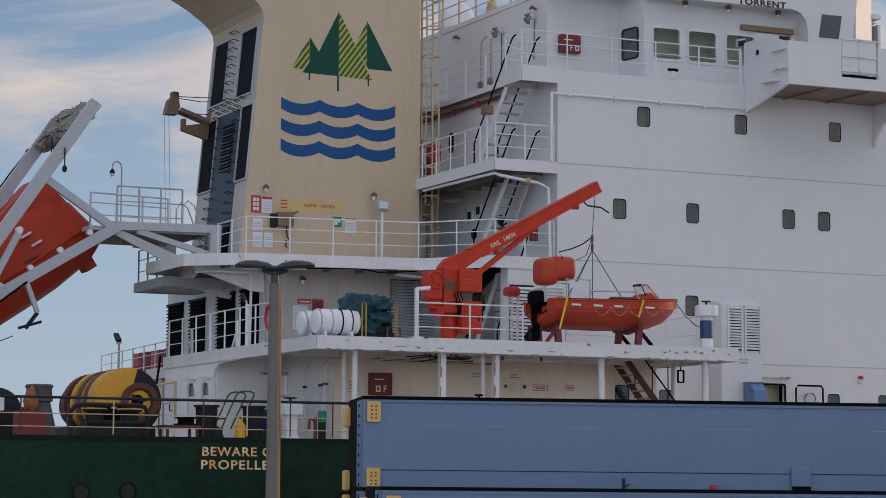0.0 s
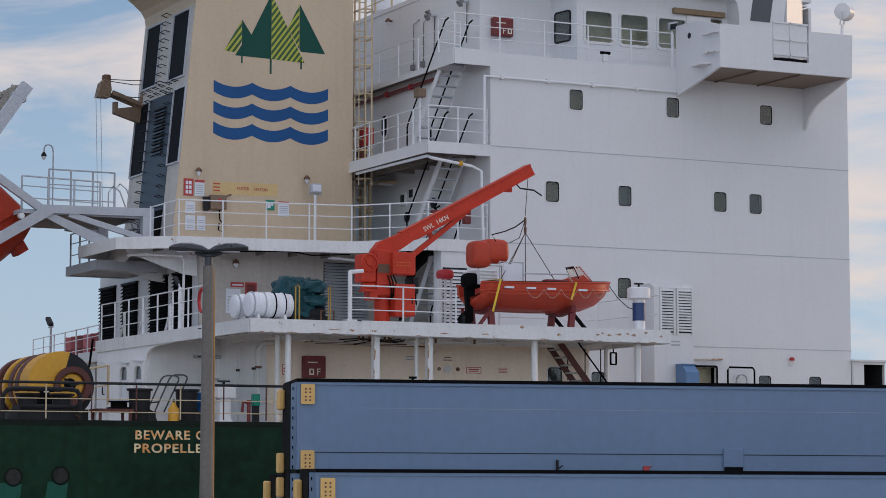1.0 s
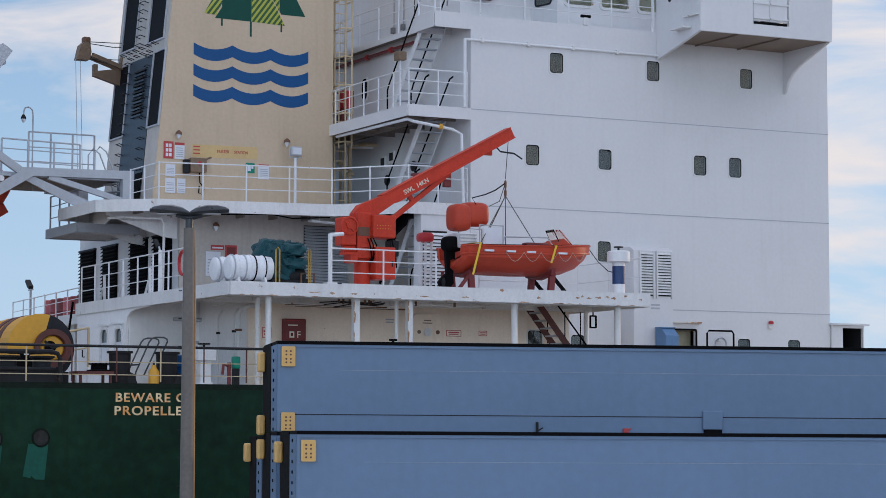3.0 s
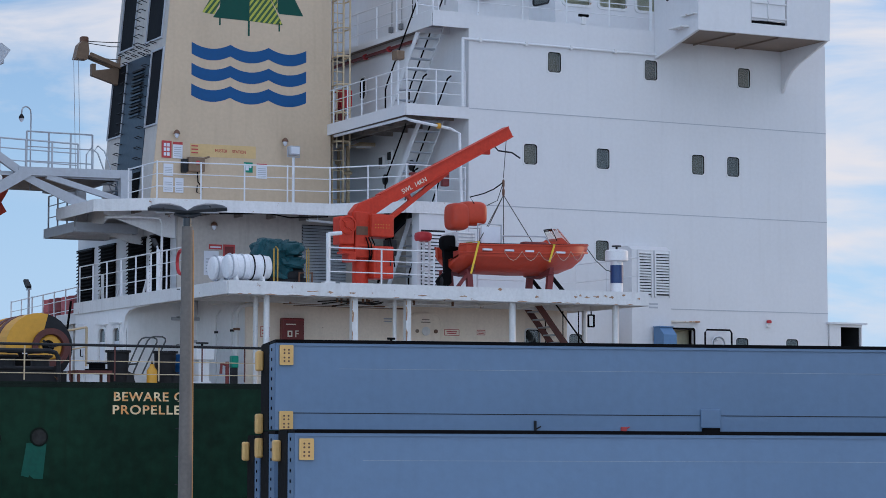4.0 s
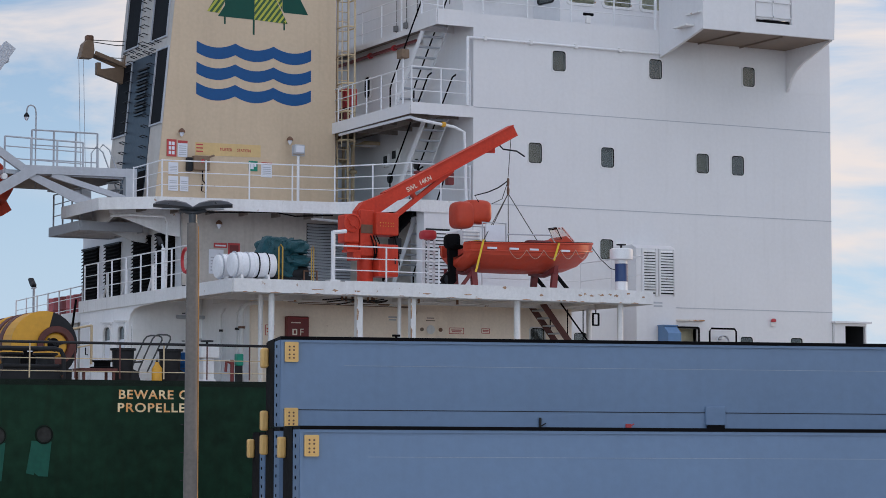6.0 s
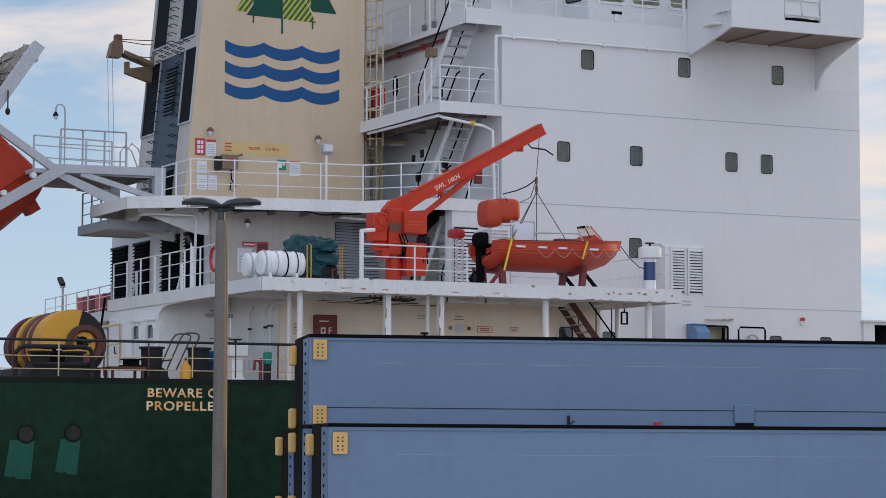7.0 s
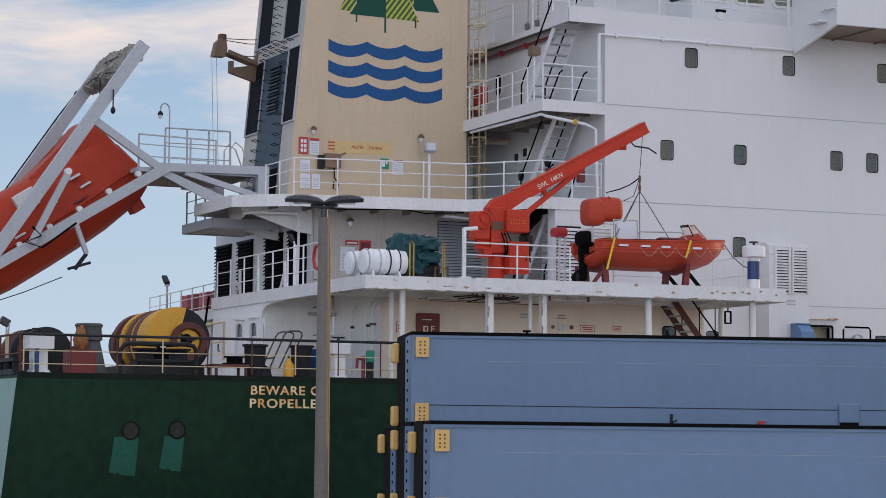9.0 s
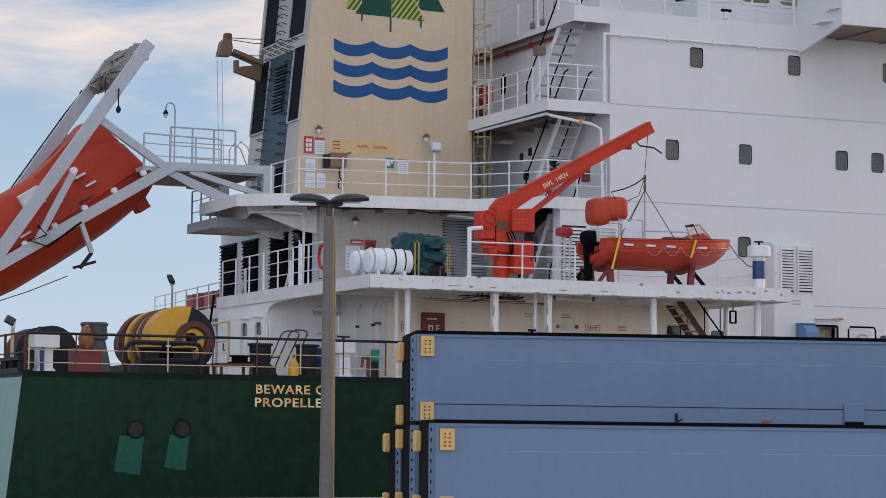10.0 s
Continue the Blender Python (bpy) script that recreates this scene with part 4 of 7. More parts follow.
def clipped(tri, c0, c1):
    """The part of a triangle between the slanted lines x - 0.75 z = c0 and c1."""
    poly = [Vector(p) for p in tri]
    for sgn, c in ((1, c0), (-1, c1)):
        out = []
        for i in range(len(poly)):
            a, b = poly[i], poly[(i + 1) % len(poly)]
            fa, fb = sgn * (a.x - 0.75 * a.y - c), sgn * (b.x - 0.75 * b.y - c)
            if fa >= 0:
                out.append(a)
            if fa * fb < 0:
                out.append(a + (b - a) * fa / (fa - fb))
        poly = out
        if len(poly) < 3:
            return None
    return poly


for tri in (((-6.06, 13.98), (-5.51, 14.92), (-5.51, 14.30), (-5.68, 13.95)), ((-4.56, 15.78), (-4.56, 13.84), (-3.49, 13.80)), ((-3.665, 15.55), (-3.665, 14.20), (-4.03, 14.82))):
    flat("striped_half", list(tri), LIME_EMB)
    c = -18.0
    while c < -12:
        q = clipped(tri, c, c + 0.085)
        if q and len(q) > 2:
            flat("stripe", [tuple(v) for v in q], OLIVE_EMB, 0.004)
        c += 0.17
for x, z0, z1, w in ((-5.50, 13.64, 13.86, 0.05), (-4.58, 13.39, 13.84, 0.06), (-3.60, 13.60, 13.85, 0.05)):
    flat("tree_trunk", [(x - w / 2, z0), (x + w / 2, z0), (x + w / 2, z1), (x - w / 2, z1)], GREEN_EMB)
for z0 in (13.08, 12.46, 11.85):
    x0, per, top = -6.38, 1.222, []
    for k in range(3):
        for j in range(9 if k == 2 else 8):
            u = j / 8
            top.append((x0 + per * (k + u), z0 - 0.64 * u * (1 - u)))
    low = [(x, z - 0.345) for x, z in top][::-1]
    flat("wave", top + low, BLUE_WAVE)

# notices, box and lamps at the muster place
flat("muster_board", [(-6.39, 9.70), (-4.33, 9.74), (-4.33, 10.10), (-6.39, 10.08)], CREAM)
words("muster_letters", "MUSTER", 0.13, Matrix.Translation((-5.62, EY - 0.004, 9.87)) @ SIDE, LETTER_R, fun, "red stencilled lettering", xscale=0.8)
words("station_letters", "STATION", 0.13, Matrix.Translation((-5.08, EY - 0.004, 9.87)) @ SIDE, LETTER_R, fun, "red stencilled lettering", xscale=0.8)
for k in range(3):
    part("lettering_bar", box(-6.36, -6.15, EY - 0.006, EY, 9.80 + k * 0.10, 9.835 + k * 0.10), LETTER_R, fun)


def notice(x0, x1, z0, z1, ground, marks, label, y=FY0):
    t = thing("notice", ((x0 + x1) / 2, y - 0.02, z0), label, "sign", "muster notices")
    part("sheet", box(x0, x1, y - 0.022, y - 0.008, z0, z1), ground, t)
    for a, b, c, d, m in marks:
        part("mark", box(x0 + a * (x1 - x0), x0 + b * (x1 - x0), y - 0.027, y - 0.0225, z0 + c * (z1 - z0), z0 + d * (z1 - z0)), m, t)
    return t


bars = [(0.12, 0.88, 0.12 + k * 0.13, 0.17 + k * 0.13, GREY_STEEL) for k in range(5)]
notice(-7.28, -6.98, 9.62, 10.12, LETTER_R, [(0.2 + 0.34 * i, 0.46 + 0.34 * i, 0.12 + 0.27 * k, 0.32 + 0.27 * k, SIGN_W) for i in range(2) for k in range(3)], "red and white safety notice")
notice(-6.94, -6.64, 9.62, 10.10, SIGN_W, bars + [(0.0, 1.0, 0.84, 1.0, LETTER_R)], "white notice with red heading")
notice(-7.22, -6.92, 9.10, 9.45, SIGN_W, bars, "white printed notice sheet")
notice(-7.22, -6.92, 8.62, 9.05, SIGN_W, bars, "white printed notice sheet")
notice(-6.86, -6.60, 8.62, 9.05, SIGN_W, bars, "white printed notice sheet")
notice(-4.71, -4.43, 9.32, 9.62, SIGN_G, [(0.2, 0.55, 0.2, 0.8, SIGN_W), (0.62, 0.85, 0.45, 0.75, SIGN_W)], "green assembly point sign")
notice(-4.31, -3.97, 9.16, 9.60, SIGN_W, bars + [(0.0, 1.0, 0.85, 1.0, LETTER_R)], "white notice with red heading")
eb = thing("switch_box", (-6.3, 5.2, 9.2), "weathered beige switch box with cable", "switch box")
part("case", box(-6.52, -6.02, 5.06, 5.28, 9.24, 9.66, None, 0.02), BEIGE_CRANE, eb)
part("knob", lathe([(0, 0.06), (0.03, 0.06), (0.05, 0.03)], (-6.25, 5.06, 9.5), (0, -1, 0), 12), RED, eb, "red knob", True)
part("lever", tube([(-6.02, 5.15, 9.64), (-5.86, 5.12, 9.70)], 0.03), BEIGE_CRANE, eb)
part("side_case", box(-6.70, -6.54, 5.08, 5.28, 9.2, 9.6, None, 0.02), DARK, eb)
part("cable", tube([(-6.2, 5.2, 9.24), (-6.18, 5.2, 8.95), (-6.05, 5.2, 8.8), (-6.1, 5.2, 8.6), (-6.22, 5.2, 8.65), (-6.2, 5.2, 8.85)], 0.02), BLACK, eb, "", True)


def bulkhead_lamp(x, y, z, d, label="small bulkhead lamp in a brown guard"):
    t = thing("bulkhead_lamp", (x, y, z), label, "lamp", "bulkhead lamps")
    dv = Vector(d)
    part("bracket", tube([(x, y, z), Vector((x, y, z)) + dv * 0.12], 0.03, 6), BRONZE, t)
    part("shade", lathe([(0, 0.10), (0.06, 0.09), (0.12, 0.03)], Vector((x, y, z)) + dv * 0.14 + Vector((0, 0, -0.04)), (0, 0, 1), 12), BRONZE, t, "", True)
    part("globe", lathe([(0, 0.02), (0.06, 0.06), (0.12, 0.07)], Vector((x, y, z)) + dv * 0.14 + Vector((0, 0, -0.16)), (0, 0, 1), 12), SIGN_W, t, "", True)
    return t


bulkhead_lamp(-6.87, 5.29, 10.36, (0, -1, 0))
bulkhead_lamp(-3.45, 5.29, 10.32, (0, -1, 0))
fl = thing("floodlight", (-3.33, 4.8, DC), "grey deck floodlight on a white post", "floodlight")
part("post", tube([(-3.33, 4.8, DC), (-3.33, 4.8, 9.78)], 0.045, 8), WHITE_RAIL, fl, "", True)
part("yoke", tube([(-3.52, 4.8, 10.0), (-3.52, 4.8, 9.80), (-3.14, 4.8, 9.80), (-3.14, 4.8, 10.0)], 0.02), GREY_STEEL, fl)
part("lamp_case", box(-3.50, -3.16, 4.66, 4.92, 9.84, 10.12, None, 0.04), GREY_STEEL, fl)
part("lens", box(-3.46, -3.20, 4.645, 4.658, 9.88, 10.08), SIGN_W, fl)

# caged ladder up the forward side of the funnel
cl = thing("caged_ladder", (-1.5, 5.7, DC), "beige caged ladder up the funnel", "ladder")
for x in (-1.70, -1.34):
    part("stile", beam((x, 5.62, DC), (x, 5.62, 18.0), 0.05, 0.05, None, (0, 1, 0)), BEIGE_PIPE, cl)
for k in range(32):
    part("rung", tube([(-1.70, 5.62, DC + 0.25 + k * 0.3), (-1.34, 5.62, DC + 0.25 + k * 0.3)], 0.016, 5), BEIGE_PIPE, cl)
for k in range(9):
    z = 10.4 + k * 0.86
    part("hoop", tube([(-1.72, 5.62, z), (-1.74, 5.2, z), (-1.62, 5.0, z), (-1.42, 5.0, z), (-1.30, 5.2, z), (-1.32, 5.62, z)], 0.028, 5), BEIGE_PIPE, cl)
for x, y in ((-1.74, 5.2), (-1.62, 5.0), (-1.42, 5.0), (-1.30, 5.2)):
    part("cage_bar", tube([(x, y, 10.2), (x, y, 17.5)], 0.018, 5), BEIGE_PIPE, cl)
for k, (y, r) in enumerate(((6.2, 0.06), (6.5, 0.09), (6.9, 0.05))):
    pp = thing("pipe", (-0.9, y, DC), "beige service pipe with valves", "pipe", "service pipes")
    part("run", tube([(-0.9, y, DC), (-0.9, y, 10.4), (-0.5, y, 10.5), (0.0, y, 10.5)], r), BEIGE_PIPE if k != 1 else WHITE_OLD, pp, "", True)
    part("valve", lathe([(0, 0.05), (0.04, 0.13), (0.1, 0.13), (0.16, 0.05)], (-0.9, y, 9.5 + k * 0.2), (0, 0, 1), 10), BEIGE_PIPE, pp, "", True)

# small provision crane on the funnel's aft side
dv = thing("provision_crane", (-7.6, 8.0, 12.2), "brown stub crane with hanging wire falls", "crane")
part("bracket", prism([(-7.6, 12.1), (-7.6, 13.1), (-8.05, 13.15), (-8.12, 12.78), (-8.82, 12.66), (-8.82, 12.86), (-8.94, 12.86), (-8.94, 12.50)], 7.72, 7.92, "y"), BEIGE_CRANE, dv)
part("jib", beam((-7.55, 7.6, 12.62), (-9.05, 7.6, 13.12), 0.10, 0.12), BEIGE_CRANE, dv)
part("jib", beam((-7.55, 8.0, 12.62), (-9.05, 8.0, 13.12), 0.10, 0.12), BEIGE_CRANE, dv)
part("head", prism([(-9.50, 12.96), (-9.40, 13.40), (-9.28, 13.52), (-9.1, 13.48), (-9.06, 13.2), (-9.12, 12.96)], 7.62, 7.98, "y"), BEIGE_CRANE, dv)
part("sheave", box(-9.30, -9.06, 7.68, 7.92, 13.42, 13.68, None, 0.05), BRONZE, dv, "", True)
for x in (-9.40, -9.25):
    part("wire", tube([(x - 0.12, 7.75, 12.98), (x, 7.75, 9.2)], 0.009, 5), GREY_STEEL, dv)
for z, dz in ((13.55, 0.05), (13.5, -0.03), (13.1, -0.02), (13.05, -0.14)):
    part("wire", tube([(-9.1, 7.85, z), (-8.3, 7.85, z + dz - 0.03), (-7.2, 7.85, z + dz + 0.05)], 0.014, 5), WIRE, dv)
dv.location = Vector(dv.location) + Vector((0.85, 1.5, 0))


# ---- on the quay: stacked blue pontoon panels and a lamp post ----
U = Vector((math.cos(radians(17.5)), -math.sin(radians(17.5)), -0.0042)).normalized()
NRM = Vector((-math.sin(radians(17.5)), -math.cos(radians(17.5)), 0))


def pontoon(corner, z0, z1, label, deep=2.45, length=26.0, drop=0.0):
    """A steel box panel; corner is the foot of its near end on the front face."""
    c = Vector(corner)
    m = Matrix((( U.x, -NRM.x, 0, c.x), (U.y, -NRM.y, 0, c.y), (U.z, 0, 1, 0), (0, 0, 0, 1)))
    t = thing("steel_pontoon", (c.x, c.y, z0), label, "pontoon panel", "stacked pontoons")

    def put(name, bm, mat, lab="", par=None, smooth=False):
        bmesh.ops.transform(bm, matrix=m, verts=bm.verts)
        return part(name, bm, mat, par or t, lab, smooth)

    put("body", box(0, length, 0, deep, z0, z1 - 0.06), BLUE_PANEL)
    put("top_seal", box(-0.004, length, -0.012, deep, z1 - 0.058, z1), BLACK, "black rubber seal strip")
    put("end_seal", box(-0.02, -0.002, 1.0, deep + 0.02, z0, z1 - 0.02), BLACK, "black rubber end strip")
    put("end_flange", box(-0.012, -0.002, 0.02, 0.98, z0 + 0.01, z1 - 0.062), BLUE_PANEL)
    k = 0
    while z1 - 0.16 - k * 0.17 > z0:
        put("bolt", lathe([(0, 0.03), (0.012, 0.03), (0.016, 0.02)], (-0.013, 0.5, z1 - 0.16 - k * 0.17), (-1, 0, 0), 8), BLACK)
        k += 1
    put("front_edge", box(0.0, 0.055, -0.010, -0.001, z0 + 0.01, z1 - 0.07), BLUE_PANEL)
    put("stripe", box(1.1, length, -0.004, -0.001, z1 - 0.502, z1 - 0.494), WELD, "thin pale weld line")
    put("seam", box(0.02, length, -0.006, -0.001, z1 - 1.272, z1 - 1.258), DARK, "dark joint line")
    put("top_lip", box(0.02, length, -0.03, -0.001, z1 - 0.105, z1 - 0.085), BLUE_PANEL)
    for zc in (z1 - 0.27 - drop, z1 - 1.405):
        if zc - 0.14 < z0:
            continue
        pl_ = put("hinge_plate", ring_frame(rounded(0.235, 0.345, 0.02), rounded(0.17, 0.28, 0.02), -0.06, -0.001, "y", (0.185, zc)), YELLOW_PLATE, "yellow bolted hinge plate")
        put("plate_face", box(0.098, 0.272, -0.058, -0.002, zc - 0.142, zc + 0.142, None, 0.008), YELLOW_PLATE, "", pl_)
        for i in (-1, 1):
            for j in (-0.105, -0.045, 0.03, 0.09):
                put("bolt_hole", lathe([(0, 0.017), (0.008, 0.017)], (0.185 + i * 0.038, -0.058, zc + j), (0, -1, 0), 10), BRONZE, "", pl_)
        put("end_plate", box(-0.15, -0.022, 1.95, 2.3, zc - 0.22, zc + 0.14, None, 0.035), YELLOW_PLATE, "yellow plate on the end")
    return t, put


pa, put_a = pontoon((-15.13, -21.60, 0), 1.69, 3.25, "slate blue steel pontoon stacked on another")
put_a("bracket", box(7.55, 7.92, -0.05, -0.001, 1.76, 2.10, None, 0.02), BLUE_PANEL, "raised blue bracket")
put_a("bracket_foot", box(7.58, 7.89, -0.09, -0.001, 1.70, 1.77), BLACK)
for x, mt, w in ((4.54, DARK, 0.04), (6.10, LETTER_R, 0.10)):
    put_a("fitting", box(x, x + w, -0.06, -0.001, 1.70, 1.75 + (0.13 if mt is DARK else 0.03), None, 0.008), mt)
    put_a("fitting", tube([(x + w / 2, -0.03, 1.72), (x + w / 2 + 0.10, -0.05, 1.78)], 0.012, 5), mt)
put_a("lifting_knob", tube([(2.1, 0.6, 3.22), (2.1, 0.6, 3.31)], 0.02, 8), BLACK)
put_a("lifting_knob", tube([(2.03, 0.6, 3.31), (2.17, 0.6, 3.31)], 0.02, 8), BLACK)
pontoon((-15.13, -21.60, 0), 0.0, 1.68, "slate blue steel pontoon under another")
pontoon((-15.93, -24.28, 0), 0.0, 1.70, "slate blue steel pontoon in front of the stack", drop=0.05)
pontoon((-14.25, -18.85, 0), 0.0, 1.60, "slate blue steel pontoon behind the stack")

lp_ = thing("lamp_post", (-18.34, -25.69, 0), "weathered grey lamp post with twin dark heads", "street lamp")
part("pole", tube([(-18.34, -25.69, 0), (-18.34, -25.69, 4.75)], 0.108, 16, None, 0.084), POLE, lp_, "", True)
part("collar", tube([(-18.34, -25.69, 4.66), (-18.34, -25.69, 4.88)], 0.062, 14), LAMPHEAD, lp_, "", True)
part("base_plate", box(-18.6, -18.1, -25.95, -25.45, 0.0, 0.03), POLE, lp_)
ra = Vector((math.cos(radians(25)), -math.sin(radians(25)), 0))
for sgn in (-1, 1):
    a = Vector((-18.34, -25.69, 4.895))
    hd = bmesh.new()
    n1 = [(0.0, 0.06, 0.02), (0.10, 0.12, 0.075), (0.26, 0.16, 0.10), (0.42, 0.15, 0.085), (0.54, 0.10, 0.05), (0.60, 0.03, 0.012)]
    rows_ = []
    fw = Vector((ra.y, -ra.x, 0))
    for s, w, h in n1:
        p = a + ra * sgn * s + Vector((0, 0, 0.085 + 0.10 * s - 0.02 * s * s))
        rows_.append([hd.verts.new(p + fw * w * math.cos(q * math.pi / 4) + Vector((0, 0, (h if math.sin(q * math.pi / 4) > 0 else 0.045) * math.sin(q * math.pi / 4)))) for q in range(8)])
    for r0, r1 in zip(rows_, rows_[1:]):
        for k in range(8):
            hd.faces.new((r0[k], r0[(k + 1) % 8], r1[(k + 1) % 8], r1[k]))
    hd.faces.new(rows_[0])
    hd.faces.new(rows_[-1][::-1])
    head = part("lamp_head", hd, LAMPHEAD, lp_, "dark flattened lamp head", True)
    part("arm", tube([a, a + ra * sgn * 0.2 + Vector((0, 0, 0.06))], 0.035, 8), LAMPHEAD, lp_, "", True)
    part("lens", box(-0.14, 0.14, -0.07, 0.07, -0.012, 0.0), GREY_STEEL, head)
    lens = head.children[0]
    lens.location = a - ORIGIN[lp_] + ra * sgn * 0.33 + Vector((0, 0, 0.075))
    lens.data.transform(Matrix.Translation(ORIGIN[lp_]))
    lens.rotation_euler = (0, 0, radians(-25))
part("earth_wire", tube([(-18.262, -25.72, 4.7), (-18.252, -25.73, 4.2), (-18.238, -25.73, 0.1)], 0.012, 6), COPPER, lp_, "thin copper earth wire")
for k in range(9):
    z = 3.8 - k * 0.42
    part("climbing_peg", tube([(-18.34 - 0.1 * ra.x, -25.69 - 0.1 * ra.y, z), (-18.34 - 0.15 * ra.x, -25.69 - 0.15 * ra.y, z)], 0.008, 5), DARK, lp_)


# ---- boat deck: crane, rescue boat, rafts, covered gear ----
CY = -4.5
cr_ = thing("deck_crane", (-5.45, CY, DB), "orange-red deck crane with a raised jib", "crane")
part("pedestal", lathe([(0, 0.42), (0.04, 0.42), (0.05, 0.21), (0.80, 0.21), (0.84, 0.30), (1.06, 0.30)], (-5.5, CY, DB), (0, 0, 1), 24), ORANGE, cr_, "", True)
part("slew_ring", lathe([(0, 0.36), (0.07, 0.36), (0.07, 0.30), (0.14, 0.30)], (-5.5, CY, DB + 1.06), (0, 0, 1), 24), ORANGE, cr_, "", True)
part("column", box(-5.78, -5.38, CY - 0.30, CY + 0.16, 6.10, 7.28, None, 0.03), ORANGE, cr_)
wb = part("winch_housing", box(-6.24, -5.82, CY - 0.34, CY + 0.10, 6.42, 7.14, None, 0.04), ORANGE, cr_)
part("winch_wheel", lathe([(0, 0.24), (0.05, 0.24), (0.06, 0.20), (0.02, 0.20), (0.02, 0.08), (0.06, 0.08)], (-6.03, CY - 0.34, 6.92), (0, -1, 0), 24), ORANGE, wb, "round winch guard", True)
for a in range(4):
    c, s = math.cos(radians(45 + 90 * a)), math.sin(radians(45 + 90 * a))
    part("spoke", beam((-6.03 + 0.07 * c, CY - 0.375, 6.90 + 0.07 * s), (-6.03 + 0.22 * c, CY - 0.375, 6.90 + 0.22 * s), 0.03, 0.03, None, (0, 1, 0)), ORANGE, wb)
part("motor", lathe([(0, 0.12), (0.30, 0.12), (0.34, 0.08)], (-6.15, CY - 0.2, 6.32), (1, 0, 0), 14), ORANGE, cr_, "", True)
part("step", box(-6.2, -5.85, CY - 0.42, CY - 0.1, 6.18, 6.24), ORANGE, cr_)
cb = part("control_box", box(-5.40, -4.76, CY - 0.45, CY + 0.25, 6.64, 7.22, None, 0.03), ORANGE, cr_)
for i in range(6):
    for j in range(2):
        part("rivet", lathe([(0, 0.014), (0.008, 0.010)], (-5.28 + i * 0.075, CY - 0.45, 6.95 - j * 0.08), (0, -1, 0), 6), YELLOW, cb)
part("name_plate", box(-5.76, -5.44, CY - 0.318, CY - 0.303, 6.68, 6.90), BRONZE, cr_, "weathered maker's plate")
lb = part("lower_box", box(-5.34, -4.78, CY - 0.48, CY + 0.2, 5.58, 6.40, None, 0.03), ORANGE, cr_)
part("box_door", box(-5.28, -4.84, CY - 0.495, CY - 0.482, 5.64, 6.33, None, 0.005), ORANGE, lb)
part("latch", box(-4.90, -4.87, CY - 0.52, CY - 0.497, 5.9, 6.05), DARK, lb)
part("side_box", box(-6.02, -5.80, CY - 0.40, CY, 5.98, 6.24, None, 0.02), ORANGE, cr_)
J0, J1 = Vector((-5.58, CY, 7.25)), Vector((-1.18, CY, 9.60))
jd = (J1 - J0).normalized()
jn = Vector((-jd.z, 0, jd.x))
jb = bmesh.new()
pr = [J0 + Vector((-0.22, 0, -0.40)), J0 + Vector((-0.22, 0, 0.02)), J0 + Vector((-0.04, 0, 0.24)), J0 + jd * 0.7 + jn * 0.17, J1 + jn * 0.14, J1 - jn * 0.12, J0 + jd * 1.0 - jn * 0.15, J0 + Vector((0.42, 0, -0.02)), J0 + Vector((0.22, 0, -0.40))]
prism([(p.x, p.z) for p in pr], CY - 0.14, CY + 0.14, "y", jb)
jib = part("jib", jb, ORANGE, cr_)
part("jib_flange", beam(J0 + jd * 0.75 + jn * 0.182, J1 + jn * 0.152, 0.34, 0.025, None, jn), ORANGE, jib)
part("jib_flange", beam(J0 + jd * 1.05 - jn * 0.162, J1 - jn * 0.132, 0.34, 0.025, None, jn), ORANGE, jib)
part("stay_strut", beam((-4.86, CY, 7.02), (-3.0, CY, 8.46), 0.12, 0.13, None, (0, 1, 0)), ORANGE, cr_)
part("stay_strut", beam((-4.05, CY, 7.62), (-4.25, CY, 7.92), 0.10, 0.12, None, (0, 1, 0)), ORANGE, cr_)
words("load_letters", "SWL  14KN", 0.175, Matrix.Translation((-4.36, CY - 0.146, 7.80)) @ Matrix.Rotation(-math.atan2(jd.z, jd.x), 4, "Y") @ SIDE, LETTER_W, jib, "white safe load lettering", xscale=0.92, bold=0.001)
hk = part("sheave_bracket", tube([J1 + jd * -0.55 - jn * 0.16, J1 + jd * -0.5 - jn * 0.30, J1 + jd * -0.15 - jn * 0.52, J1 + jd * 0.0 - jn * 0.75], 0.022, 6), DARK, cr_)
part("cleat", box(-1.95, -1.75, CY - 0.05, CY + 0.05, 8.98, 9.12), ORANGE, cr_)
HOOK = Vector((-1.22, CY + 0.2, 8.05))
part("hoist_wire", tube([J1 + jd * -0.12 - jn * 0.1, HOOK + Vector((0, 0, 0.35))], 0.010, 5), WIRE, cr_)
part("hook_block", lathe([(0, 0.02), (0.05, 0.035), (0.16, 0.04), (0.22, 0.02), (0.30, 0.035), (0.42, 0.035), (0.46, 0.015)], HOOK - Vector((0, 0, 0.14)), (0, 0, 1), 10), BRONZE, cr_, "rusty hook block", True)
part("tag_line", tube([HOOK + Vector((0, 0, 0.25)), HOOK + Vector((-0.12, 0, 0.16)), HOOK + Vector((-0.3, 0, 0.04)), HOOK + Vector((-0.6, 0, -0.09)), HOOK + Vector((-1.0, 0, -0.20)), (-2.1, CY + 0.2, 7.68)], 0.017, 5), BLACK, cr_)
part("tag_line", tube([HOOK + Vector((0, 0, 0.25)), HOOK + Vector((-0.18, 0, -0.25)), HOOK + Vector((-0.5, 0, -0.4))], 0.010, 5), BLACK, cr_)
part("control_hose", tube([(-4.8, CY - 0.3, 6.6), (-4.7, CY - 0.3, 6.2), (-4.62, CY - 0.2, 5.9)], 0.02, 6), BLACK, cr_)

